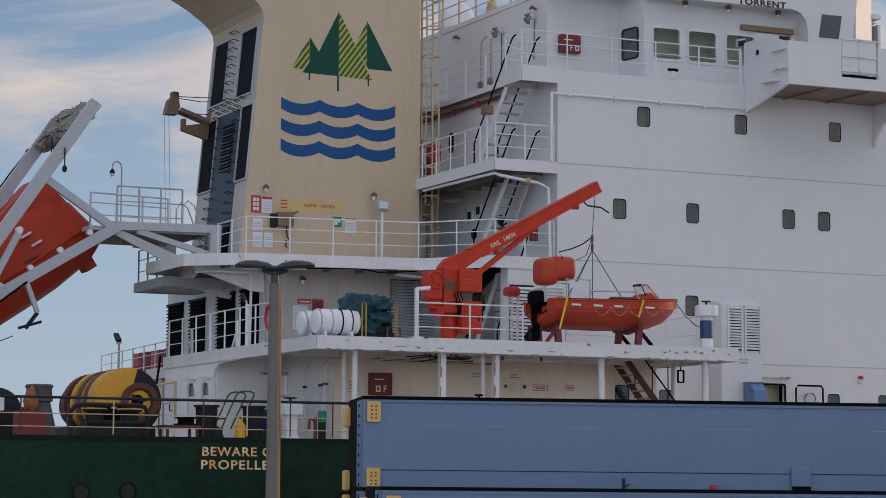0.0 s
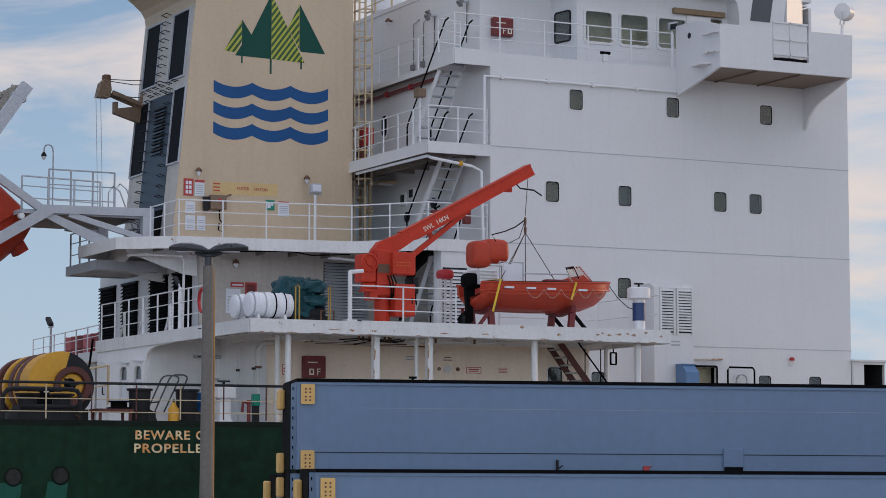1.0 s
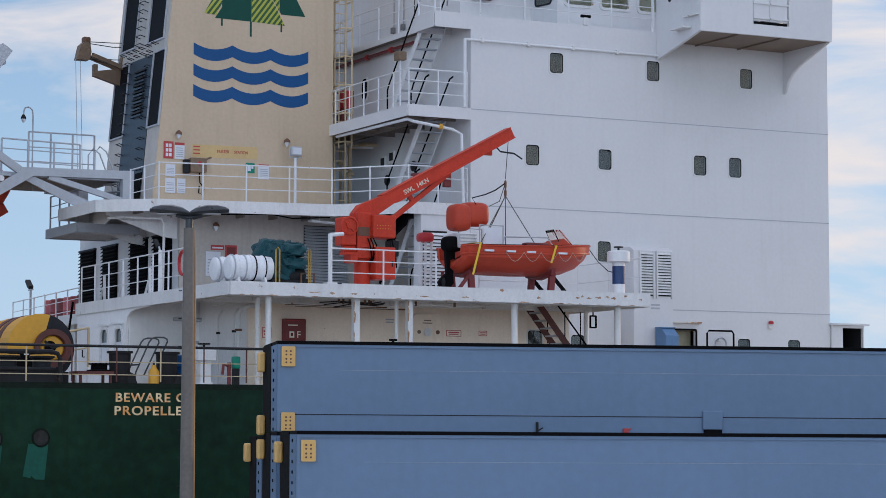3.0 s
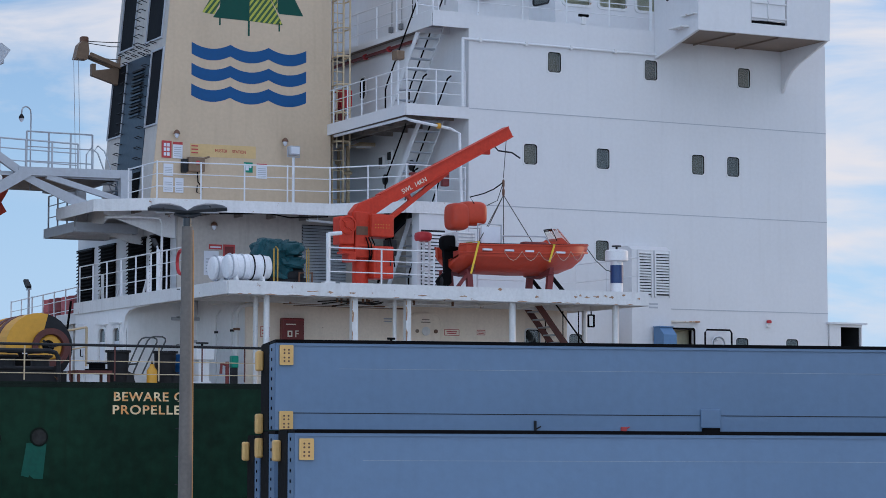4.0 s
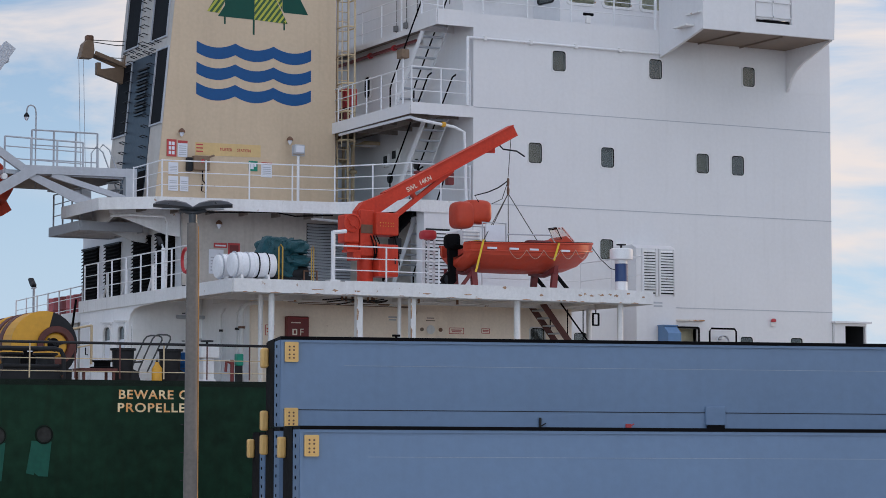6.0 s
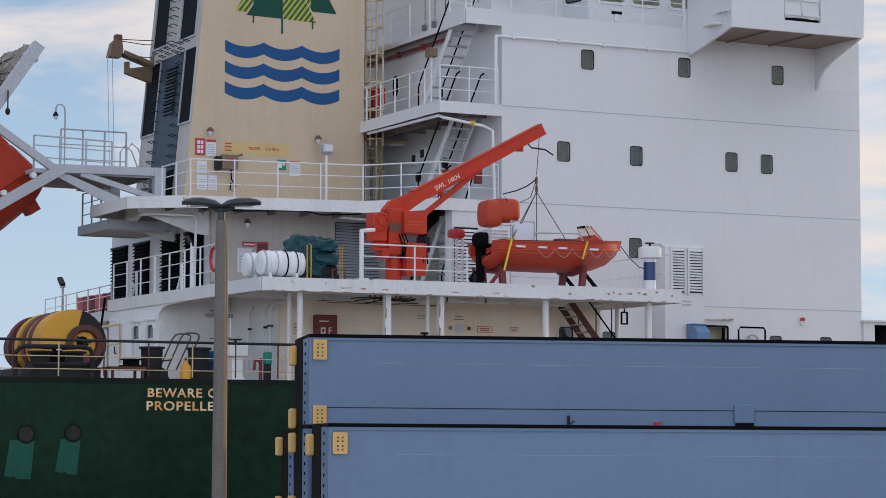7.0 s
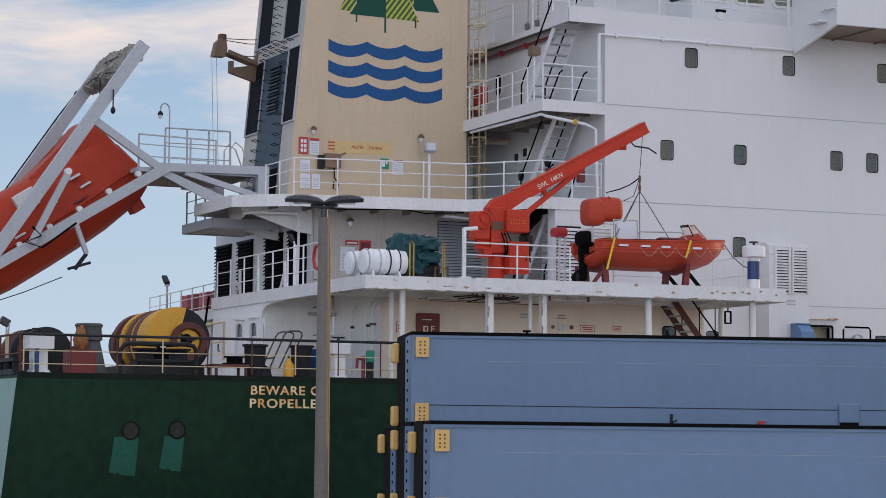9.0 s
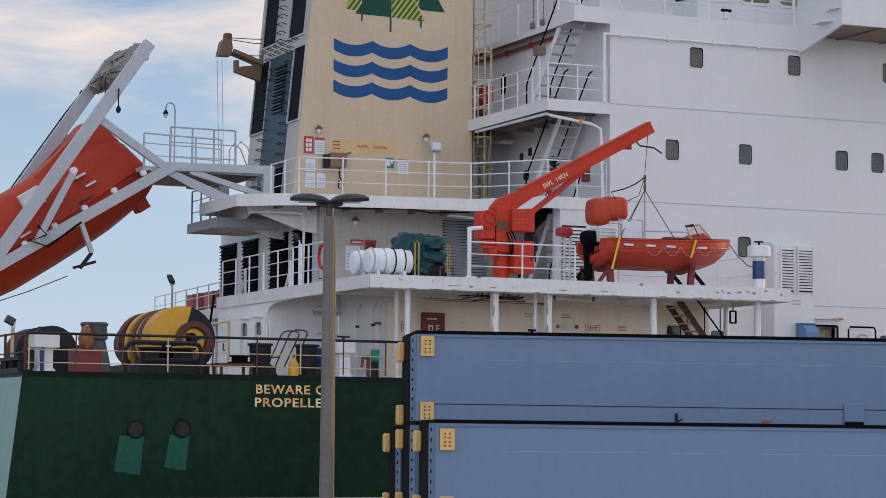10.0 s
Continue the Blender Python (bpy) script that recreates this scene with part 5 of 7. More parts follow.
for k in range(5):
    part("hydraulic_hose", tube([(-4.78, CY + 0.05 * k, 7.05 - 0.04 * k), (-4.55 - 0.03 * k, CY + 0.1, 6.85 - 0.1 * k), (-4.62, CY + 0.12, 6.35), (-4.7 - 0.05 * k, CY + 0.1, 5.9), (-4.95, CY + 0.1, 5.5)], 0.026, 6), BLACK, cr_, "", True)
for k in range(3):
    part("hydraulic_hose", tube([(-5.5 + 0.08 * k, CY - 0.33, 6.62), (-5.48 + 0.09 * k, CY - 0.42, 6.45), (-5.42 + 0.06 * k, CY - 0.40, 6.2), (-5.4, CY - 0.3, 6.0)], 0.018, 6), BLACK, cr_, "", True)
part("valve_block", box(-4.74, -4.50, CY - 0.1, CY + 0.25, 6.2, 6.62, None, 0.03), DARK, cr_, "dark hydraulic valve block")

# rescue boat
RB = thing("rescue_boat", (-0.6, -4.0, DB + 0.2), "open orange rescue boat in its cradle", "boat")
ST = [(-2.74, 0.70, 5.98, 6.54, 0.50), (-2.62, 0.88, 5.88, 6.55, 0.64), (-2.0, 0.95, 5.84, 6.55, 0.70), (-1.0, 1.0, 5.83, 6.57, 0.72), (0.0, 0.97, 5.86, 6.60, 0.66), (0.6, 0.84, 5.93, 6.64, 0.52), (1.05, 0.60, 6.10, 6.67, 0.32), (1.35, 0.30, 6.34, 6.70, 0.14), (1.52, 0.04, 6.62, 6.72, 0.03)]
hb_ = bmesh.new()
rings = []
for x, w, k, g, ch in ST:
    zc = k + (g - k) * 0.36
    sec = [(0, k), (ch * 0.6, k + (zc - k) * 0.45), (ch, zc), (w * 0.97, zc + (g - zc) * 0.35), (w, g), (w - 0.06 if w > 0.1 else w * 0.5, g), (max(w - 0.10, w * 0.4), g - 0.3 if w > 0.3 else g - 0.02), (0, g - 0.34 if w > 0.3 else g - 0.02)]
    rings.append([hb_.verts.new((x, -4.0 + y, z)) for y, z in sec] + [hb_.verts.new((x, -4.0 - y, z)) for y, z in sec[1:-1][::-1]])
for a, b in zip(rings, rings[1:]):
    for k in range(len(a)):
        hb_.faces.new((a[k], a[(k + 1) % len(a)], b[(k + 1) % len(a)], b[k]))
hb_.faces.new(rings[0])
hb_.faces.new(rings[-1][::-1])
bh = part("hull", hb_, ORANGE_BOAT, RB, "glossy orange hull", True)
for sgn in (-1, 1):
    part("gunwale", tube([(x, -4.0 + sgn * w, g + 0.01) for x, w, k, g, ch in ST], 0.030, 8), ORANGE_BOAT, RB, "", True)
    part("rubber_edge", tube([(x, -4.0 + sgn * (w + 0.012), g + 0.034) for x, w, k, g, ch in ST], 0.012, 6), BLACK, RB, "dark rubber edging", True)
    part("rubbing_strake", tube([(x, -4.0 + sgn * (w + 0.005), g - 0.20) for x, w, k, g, ch in ST[:-1]], 0.025, 6), ORANGE_BOAT, RB, "", True)
for k in range(1, 6):
    x0 = -2.1 + k * 0.52
    xs = [x0 + 0.52 * j / 6 for j in range(7)]
    part("grab_line", tube([(x, -4.0 - np.interp(x, [s[0] for s in ST], [s[1] for s in ST]) - 0.03, np.interp(x, [s[0] for s in ST], [s[3] for s in ST]) - 0.16 - 0.24 * math.sin(math.pi * j / 6)) for j, x in enumerate(xs)], 0.006, 5), ROPE, RB)
for x in (-2.2, -1.55, -0.95, 0.0):
    part("reflector", box(x, x + 0.26, -5.005 - 0.01, -4.95, 6.40, 6.45), SIGN_W, RB, "pale reflective strip")
for x0, x1 in ((-2.36, -2.50), (-0.10, -0.16)):
    part("lashing_strap", beam((x0, -5.06, 6.62), (x1 - 0.05, -4.98, 5.78 if x0 < -1 else 6.16), 0.055, 0.012, None, (0, -1, 0)), STRAP, RB, "yellow lashing strap")
    part("lashing_strap", beam((x0, -5.06, 6.62), (x0, -3.0, 6.66), 0.055, 0.012), STRAP, RB)
# console, screen, seat, arch
part("console", prism([(-0.25, 6.3), (-0.25, 6.72), (0.1, 6.78), (0.34, 6.74), (0.50, 6.88), (0.86, 6.62), (0.86, 6.3)], -4.4, -3.5, "y"), ORANGE_BOAT, RB)
part("windscreen", prism([(0.46, 6.66), (0.24, 7.10), (0.44, 7.12), (0.90, 6.66), (0.86, 6.64), (0.43, 7.07), (0.28, 7.06), (0.49, 6.66)], -4.30, -3.90, "y"), CLEAR, RB, "clear plastic windscreen")
part("screen_frame", tube([(0.48, -4.31, 6.66), (0.24, -4.31, 7.11), (0.24, -3.89, 7.11), (0.48, -3.89, 6.66)], 0.013, 6), BLACK, RB, "", True)
part("seat", box(-1.3, -0.2, -4.25, -3.75, 6.3, 6.66, None, 0.05), RED, RB, "red padded seat", True)
part("seat", box(-0.75, -0.05, -4.6, -4.3, 6.55, 6.72, None, 0.05), RED_DARK, RB, "", True)
part("hand_rail", tube([(-1.55, -4.75, 6.6), (-1.5, -4.78, 6.82), (-0.2, -4.75, 6.85), (0.0, -4.72, 6.62)], 0.02, 6), GREY_STEEL, RB, "", True)
for yy in (-4.6, -3.4):
    part("arch_frame", tube([(-2.15, yy, 6.5), (-2.15, yy, 7.12), (-1.45, yy, 7.12), (-1.45, yy, 6.5)], 0.025, 6), GREY_STEEL, RB, "", True)
part("arch_panel", box(-2.05, -1.5, -4.62, -4.585, 6.62, 7.06), SIGN_W, RB, "white equipment panel")
part("locker", box(-2.62, -2.15, -4.4, -3.4, 6.52, 6.92, None, 0.03), WHITE_OLD, RB, "white slatted locker")
for k in range(4):
    part("locker_slat", box(-2.64, -2.13, -4.415, -4.402, 6.58 + k * 0.09, 6.61 + k * 0.09), GREY_STEEL, RB)
bag = puff(-2.74, -2.20, -4.36, -3.68, 6.98, 7.70, None, 0.5)
puff(-2.44, -1.66, -4.34, -3.68, 7.12, 7.76, bag, 0.5)
part("righting_bag", bag, ORANGE_BOAT, RB, "inflated orange self-righting bag", True)
eng = part("outboard_motor", puff(-2.98, -2.42, -4.24, -3.86, 6.42, 6.84, None, 0.62), BLACK, RB, "black outboard motor", True)
part("engine_leg", prism([(-2.88, 6.5), (-2.60, 6.5), (-2.60, 6.15), (-2.66, 5.85), (-2.64, 5.6), (-2.78, 5.45), (-3.0, 5.48), (-3.08, 5.62), (-2.98, 5.74), (-2.84, 5.86), (-2.86, 6.2)], -4.07, -3.95, "y"), BLACK, eng)
part("propeller", lathe([(0, 0.14), (0.04, 0.14), (0.1, 0.05)], (-2.92, -4.0, 5.62), (-1, 0, 0), 12), DARK, eng, "", True)
part("steering_arm", tube([(-2.8, -4.25, 6.55), (-2.55, -4.3, 6.5), (-2.5, -4.3, 6.1)], 0.02, 6), BLACK, eng)
for p in ((-2.2, -4.7, 6.6), (-1.35, -4.55, 6.6), (-0.42, -4.55, 6.62), (-1.5, -3.4, 6.6)):
    part("lifting_sling", tube([HOOK - Vector((0, 0, 0.1)), p], 0.012, 5), WIRE, RB)
part("painter_line", tube([(1.50, -4.03, 6.66), (1.56, -4.4, 6.3), (1.64, -4.8, 6.02), (1.74, -5.12, 5.93)], 0.012, 5), DARK, RB, "", True)
cd = thing("boat_cradle", (-0.6, -4.0, DB), "orange steel cradle under the rescue boat", "cradle")
for x, lean in ((-2.35, -0.25), (0.0, 0.3)):
    for yy in (-4.55, -3.45):
        part("leg", beam((x, yy, DB), (x + lean * 0.2, yy, 5.93), 0.16, 0.12, None, (0, 1, 0)), RED_DARK, cd)
        part("brace", beam((x + lean * 1.8, yy, DB + 0.02), (x + lean * 0.2, yy, 5.85), 0.08, 0.08, None, (0, 1, 0)), RED_DARK if x < -1 else BLACK, cd)
    part("saddle", prism([(-4.75, 6.04), (-4.7, 5.86), (-4.0, 5.76), (-3.3, 5.86), (-3.25, 6.04), (-4.0, 5.83)], x - 0.06, x + 0.06, "x"), RED_DARK, cd)
part("keel_beam", box(-2.5, 0.2, -4.06, -3.94, DB + 0.05, DB + 0.15), RED_DARK, cd)
hy = thing("fire_hydrant", (-1.5, -1.2, DB), "small red hydrant valve on the deck", "hydrant")
part("standpipe", tube([(-1.5, -1.2, DB), (-1.5, -1.2, 6.1)], 0.05, 8), RED_DARK, hy, "", True)
part("hand_wheel", lathe([(0, 0.1), (0.03, 0.1)], (-1.5, -1.2, 6.1), (0, 0, 1), 10), RED_DARK, hy)

# life rafts
RAFT_W = paint("scuffed_white_gelcoat", (0.82, 0.83, 0.86), 0.4, vary=0.12, streak=0.2, scale=2)


def raft(x0, y, name="life_raft"):
    t = thing(name, (x0 + 0.8, y, DB), "white life raft canister on a cradle", "life raft", "life rafts")
    prf = [(a * 0.76, b * 1.06) for a, b in [(0, 0.10), (0.01, 0.22), (0.05, 0.27), (0.30, 0.285), (0.31, 0.30), (0.36, 0.30), (0.37, 0.285), (0.72, 0.29), (0.73, 0.305), (0.80, 0.305), (0.81, 0.29), (1.18, 0.285), (1.19, 0.30), (1.24, 0.30), (1.25, 0.285), (1.50, 0.27), (1.54, 0.22), (1.55, 0.10)]]
    part("canister", lathe(prf, (x0, y, DB + 0.40), (1, 0, 0), 24), RAFT_W, t, "white fibreglass canister", True)
    for s in (0.10, 0.40, 0.66, 0.92):
        part("strap", lathe([(0, 0.30), (0.0, 0.327), (0.028, 0.327), (0.028, 0.30)], (x0 + s, y, DB + 0.40), (1, 0, 0), 24), BLACK if s > 0.5 else GREY_STEEL, t, "", True)
    for s in (0.2, 0.9):
        part("cradle", prism([(y - 0.3, DB), (y + 0.3, DB), (y + 0.24, DB + 0.16), (y, DB + 0.08), (y - 0.24, DB + 0.16)], x0 + s, x0 + s + 0.06, "x"), WHITE_OLD, t)
    return t


raft(-9.52, -5.25)
raft(-9.58, -4.45)
# covered gear under a tarpaulin, in a yellow frame
tp = thing("covered_reel", (-7.9, -4.8, DB), "reel under a dark green tarpaulin", "covered equipment")
tb = puff(-8.52, -7.66, -5.3, -4.3, DB + 0.12, DB + 1.14, None, 0.5, 0.16, 5)
for v in tb.verts:
    v.co += Vector((0, 0, 0.03)) * math.sin(v.co.x * 17 + 4 * noise.noise(v.co * 2)) + Vector((0.02, -0.03, 0)) * math.sin(v.co.z * 23 + v.co.x * 7)
part("tarpaulin", tb, TARP, tp, "creased green tarpaulin", True)
part("tarpaulin_fold", puff(-8.2, -7.42, -5.42, -4.4, DB + 0.72, DB + 1.08, None, 0.55, 0.25, 4), TARP, tp, "", True)
part("tarpaulin_fold", puff(-8.1, -7.36, -5.40, -4.4, DB + 0.40, DB + 0.70, None, 0.55, 0.25, 4), TARP, tp, "", True)
part("reel_drum", lathe([(0, 0.16), (0.7, 0.16)], (-8.1, -5.1, DB + 0.26), (1, 0, 0), 14), DARK, tp, "", True)
part("skid", box(-8.3, -7.3, -5.2, -4.4, DB, DB + 0.18), DARK, tp)
for yy in (-5.3, -4.3):
    part("frame_bar", tube([(-7.55, yy, DB), (-7.55, yy, DB + 0.3), (-7.2, yy, DB + 0.3), (-7.2, yy, DB)], 0.03, 6), BRONZE, tp)
YELLOW_OLD = paint("weathered_yellow", (0.42, 0.27, 0.035), 0.5, vary=0.3, rust=0.08, scale=3)
for x, wd in ((-8.34, 0.10), (-7.46, 0.06)):
    part("guard", tube([(x, -5.55, DB), (x, -5.55, DB + 0.85), (x + wd / 2, -5.55, DB + 0.91), (x + wd, -5.55, DB + 0.85), (x + wd, -5.55, DB)], 0.020 if wd > 0.08 else 0.014, 8), YELLOW_OLD, tp, "yellow guard hoop", True)

# white mushroom vent with navy band, and the big louvred trunk by the house
mv = thing("mushroom_vent", (1.85, -5.0, DB), "white mushroom vent with a navy band", "vent")
part("stem", tube([(1.85, -5.0, DB), (1.85, -5.0, 6.32)], 0.165, 20), WHITE_RAIL, mv, "", True)
part("band", tube([(1.85, -5.0, 5.66), (1.85, -5.0, 6.14)], 0.172, 20), BLUE_BAND, mv, "navy painted band", True)
part("hood", lathe([(0, 0.24), (0.02, 0.31), (0.28, 0.31), (0.31, 0.27)], (1.85, -5.0, 6.24), (0, 0, 1), 24), WHITE_RAIL, mv, "", True)
part("spindle", tube([(1.85, -5.0, 6.55), (1.85, -5.0, 6.66)], 0.03, 8), DARK, mv)
part("hand_wheel", lathe([(0, 0.13), (0.03, 0.13)], (1.85, -5.0, 6.64), (0, 0, 1), 14), DARK, mv)
part("arm", tube([(2.1, -5.0, 6.3), (2.5, -4.9, 6.38)], 0.02, 6), WHITE_RAIL, mv)
tk = thing("ventilation_trunk", (5.6, -0.45, 2.8), "white ventilation trunk with slatted louvres", "vent trunk")
part("casing", prism([(-0.004, 2.80), (-0.8, 2.80), (-0.8, 6.98), (-0.55, 7.10), (-0.004, 7.10)], 4.92, 6.26, "x"), WHITE, tk)
for a, b in ((5.14, 5.56), (5.72, 6.18)):
    part("louvre_back", box(a, b, -0.812, -0.802, 5.66, 6.92), DARK, tk)
    for k in range(15):
        part("louvre_slat", prism([(-0.85, 5.70 + k * 0.083), (-0.813, 5.745 + k * 0.083), (-0.813, 5.762 + k * 0.083), (-0.85, 5.722 + k * 0.083)], a, b, "x"), WHITE_OLD, tk)
    for e in (box(a - 0.05, a, -0.86, -0.802, 5.6, 6.97), box(b, b + 0.05, -0.86, -0.802, 5.6, 6.97)):
        part("louvre_frame", e, WHITE, tk)
for k in range(2):
    part("lettering_bar", box(5.5, 5.8, -0.806, -0.802, 5.38 - k * 0.1, 5.43 - k * 0.1), GREY_STEEL, tk)


# ---- free-fall lifeboat and its launching frame over the stern ----
def dpt(px, pz, y):
    return Vector((px, y, pz))


dvt = thing("lifeboat_davit", (-9.5, 7.3, DC), "pale grey steel launching frame for the lifeboat", "davit")
for y, near in ((6.0, True), (10.1, False)):
    B0, B1 = dpt(-11.79, 12.62, y), dpt(-16.6, 5.55, y)
    main = part("main_beam", beam(B0, B1, 0.26, 0.35, None, (0, 0, 1)), GREY_STEEL, dvt)
    part("slide_rail", beam(dpt(-11.05, 9.10, y), dpt(-17.0, 5.45, y), 0.23, 0.30, None, (0, 0, 1)), GREY_STEEL, dvt)
    part("strut", beam(dpt(-13.2, 10.32, y), dpt(-11.2, 9.02, y), 0.17, 0.22, None, (0, 0, 1)), GREY_STEEL, dvt)
    part("arm", beam(dpt(-11.35, 9.09, y), dpt(-8.0, 9.14, y), 0.20, 0.24, None, (0, 0, 1)), GREY_STEEL, dvt)
    part("arm", beam(dpt(-10.5, 8.98, y) if near else dpt(-9.3, 9.0, y), dpt(-8.25, 8.38, y) if near else dpt(-8.1, 8.9, y), 0.15, 0.16, None, (0, 0, 1)), GREY_STEEL, dvt)
    part("foot", box(-8.30, -7.97, y - 0.12, y + 0.12, DC, 9.26), GREY_STEEL, dvt)
    if near:
        part("knee_plate", prism([(-11.4, 8.95), (-10.9, 8.95), (-9.2, 8.30), (-9.45, DC - 0.02), (-9.9, 8.25)], y - 0.03, y + 0.03, "y"), GREY_STEEL, dvt)
    part("ram", beam(dpt(-14.0, 8.75, y - 0.2), dpt(-15.0, 6.75, y - 0.2), 0.16, 0.18, None, (0, 0, 1)), GREY_STEEL, dvt)
    part("ram_hinge", lathe([(0, 0.10), (0.2, 0.10)], dpt(-14.0, 8.8, y - 0.3), (0, 1, 0), 14), WHITE_OLD, dvt, "", True)
    for k in range(5):
        s = k / 4
        part("roller", lathe([(0, 0.085), (0.16, 0.085)], dpt(-11.9 - 3.4 * s, 8.86 - 2.17 * s, y + (-0.08 if near else 0.08)), (0, 1, 0), 14), WHITE_OLD, dvt, "white guide roller", True)
part("cross_beam", beam(dpt(-11.98, 12.28, 5.9), dpt(-11.98, 12.28, 10.2), 0.3, 0.3), GREY_STEEL, dvt)
bd = Vector((0.563, 0, 0.827))
CANVAS = paint("weathered_canvas", (0.30, 0.275, 0.24), 0.85, vary=0.45, streak=0.3, rust=0.10, bump=0.7, scale=4, rustcol=(0.07, 0.06, 0.055))
bundle = puff(-0.70, 0.72, -1.86, 1.86, -0.24, 0.13, None, 0.62, 0.10, 5)
for v in bundle.verts:
    p = v.co.copy()
    fold = abs(math.sin(p.x * 5 + p.y * 9 + 3 * noise.noise(p * 1.7))) + 0.6 * abs(math.sin(p.y * 21 - p.x * 6 + 2 * noise.noise(p * 3)))
    v.co += Vector((0, 0, 0.10 * (fold - 0.9))) + Vector((0.07 * noise.noise(p * 4), 0, 0.10 * noise.noise(p * 2.2)))
bmesh.ops.transform(bundle, matrix=Matrix(((bd.x, 0, -bd.z, -12.18), (0, 1, 0, 8.05), (bd.z, 0, bd.x, 12.16), (0, 0, 0, 1))), verts=bundle.verts)
part("canvas_cover", bundle, CANVAS, dvt, "weathered canvas wrapped over the sheaves", True)
for k in range(2):
    part("lashing", tube([Vector((-12.18, 8.05, 12.16)) + bd * (-0.45 + 0.6 * k) + Vector((-bd.z, 0, bd.x)) * h + Vector((0, y, 0)) for y, h in ((-1.86, -0.2), (-1.80, 0.04), (-0.9, 0.17), (0.4, 0.18), (1.8, 0.08))], 0.02, 5), WIRE, dvt, "", True)
for x, z, y in ((-12.95, 11.6, 6.4), (-12.72, 11.22, 5.82)):
    part("hook_chain", tube([(x, y, z), (x, y, z - 0.5)], 0.02, 6), DARK, dvt)
    part("hook", lathe([(0, 0.03), (0.06, 0.07), (0.13, 0.07), (0.2, 0.03)], (x, y, z - 0.7), (0, 0, 1), 10), DARK, dvt, "", True)
part("fall_wire", tube([dpt(-12.0, 12.3, 9.8), dpt(-12.37, 12.0, 10.3), dpt(-13.1, 11.02, 10.35), dpt(-16.4, 6.17, 10.35)], 0.022, 6), BLACK, dvt)
for k in range(5):
    part("wire_clamp", lathe([(0, 0.06), (0.12, 0.06)], dpt(-12.55 - 0.6 * k, 11.75 - 0.882 * k, 10.35), (-0.56, 0, -0.83), 8), BLACK, dvt)
part("hose", tube([dpt(-15.0, 7.2, 5.75), dpt(-14.75, 6.95, 5.72), dpt(-15.2, 6.75, 5.72), dpt(-14.7, 6.62, 5.72), dpt(-13.75, 7.35, 5.72)], 0.03, 6), BLACK, dvt, "", True)
part("stop_bracket", beam(dpt(-13.75, 7.35, 5.8), dpt(-13.42, 6.5, 5.8), 0.12, 0.14, None, (0, 1, 0)), GREY_STEEL, dvt)
part("stop_bracket", beam(dpt(-13.42, 6.5, 5.8), dpt(-13.75, 6.05, 5.8), 0.10, 0.10, None, (0, 1, 0)), DARK, dvt)
part("stop_bracket", beam(dpt(-13.3, 6.25, 5.8), dpt(-13.95, 6.05, 5.8), 0.08, 0.08, None, (0, 1, 0)), DARK, dvt)

LBT = thing("free_fall_lifeboat", (-14.0, 7.3, 7.0), "enclosed orange lifeboat tilted on its slide", "lifeboat")
BY = 8.05
K0 = Vector((-11.22, BY, 7.96))
ld, ln = Vector((-0.843, 0, -0.537)), Vector((-0.537, 0, 0.843))
SEC = [(-0.50, 0.62, 0.86, 1.30), (-0.42, 0.48, 1.02, 1.62), (-0.24, 0.34, 1.12, 2.22), (-0.05, 0.26, 1.18, 2.50), (0.5, 0.18, 1.24, 2.58), (1.2, 0.08, 1.28, 2.60), (2.0, 0.03, 1.32, 2.58), (3.2, 0.0, 1.34, 2.58), (4.5, 0.0, 1.3, 2.6), (6.0, 0.15, 1.05, 2.35), (7.0, 0.6, 0.5, 1.7)]
lb_ = bmesh.new()
rg_ = []
for s, h0, w, h1 in SEC:
    hm = h0 + (h1 - h0) * 0.42
    sec = [(0, h0), (w * 0.55, h0 + (hm - h0) * 0.18), (w * 0.9, h0 + (hm - h0) * 0.6), (w, hm), (w * 0.98, hm + 0.12), (w * 0.9, hm + (h1 - hm) * 0.45), (w * 0.66, hm + (h1 - hm) * 0.85), (w * 0.3, h1 - 0.03), (0, h1)]
    pts = [(y, h) for y, h in sec] + [(-y, h) for y, h in sec[1:-1][::-1]]
    rg_.append([lb_.verts.new(K0 + ld * s + ln * h + Vector((0, y, 0))) for y, h in pts])
for a, b in zip(rg_, rg_[1:]):
    for k in range(len(a)):
        lb_.faces.new((a[k], a[(k + 1) % len(a)], b[(k + 1) % len(a)], b[k]))
lb_.faces.new(rg_[0])
lb_.faces.new(rg_[-1][::-1])
part("hull", lb_, ORANGE_DARK, LBT, "faded orange fibreglass hull", True)
for sgn in (-1, 1):
    part("fender", tube([K0 + ld * s + ln * (h0 + (h1 - h0) * 0.44) + Vector((0, sgn * (w + 0.02), 0)) for s, h0, w, h1 in SEC[1:-1]], 0.045, 8), ORANGE_DARK, LBT, "", True)
tower = prism([(-0.20, 2.15), (-0.06, 2.80), (0.28, 3.16), (0.48, 3.14), (1.30, 2.80), (2.5, 2.55), (2.5, 2.2)], -0.74, 0.74, "y")
for v in tower.verts:
    v.co.y *= 1 - 0.42 * max(0, v.co.z - 2.3)
bmesh.ops.bevel(tower, geom=list(tower.edges), offset=0.05, segments=2, affect="EDGES", profile=0.5)
bmesh.ops.transform(tower, matrix=Matrix(((ld.x, 0, ln.x, K0.x), (0, 1, 0, BY), (ld.z, 0, ln.z, K0.z), (0, 0, 0, 1))), verts=tower.verts)
part("steering_tower", tower, ORANGE_DARK, LBT, "raised orange steering tower", True)


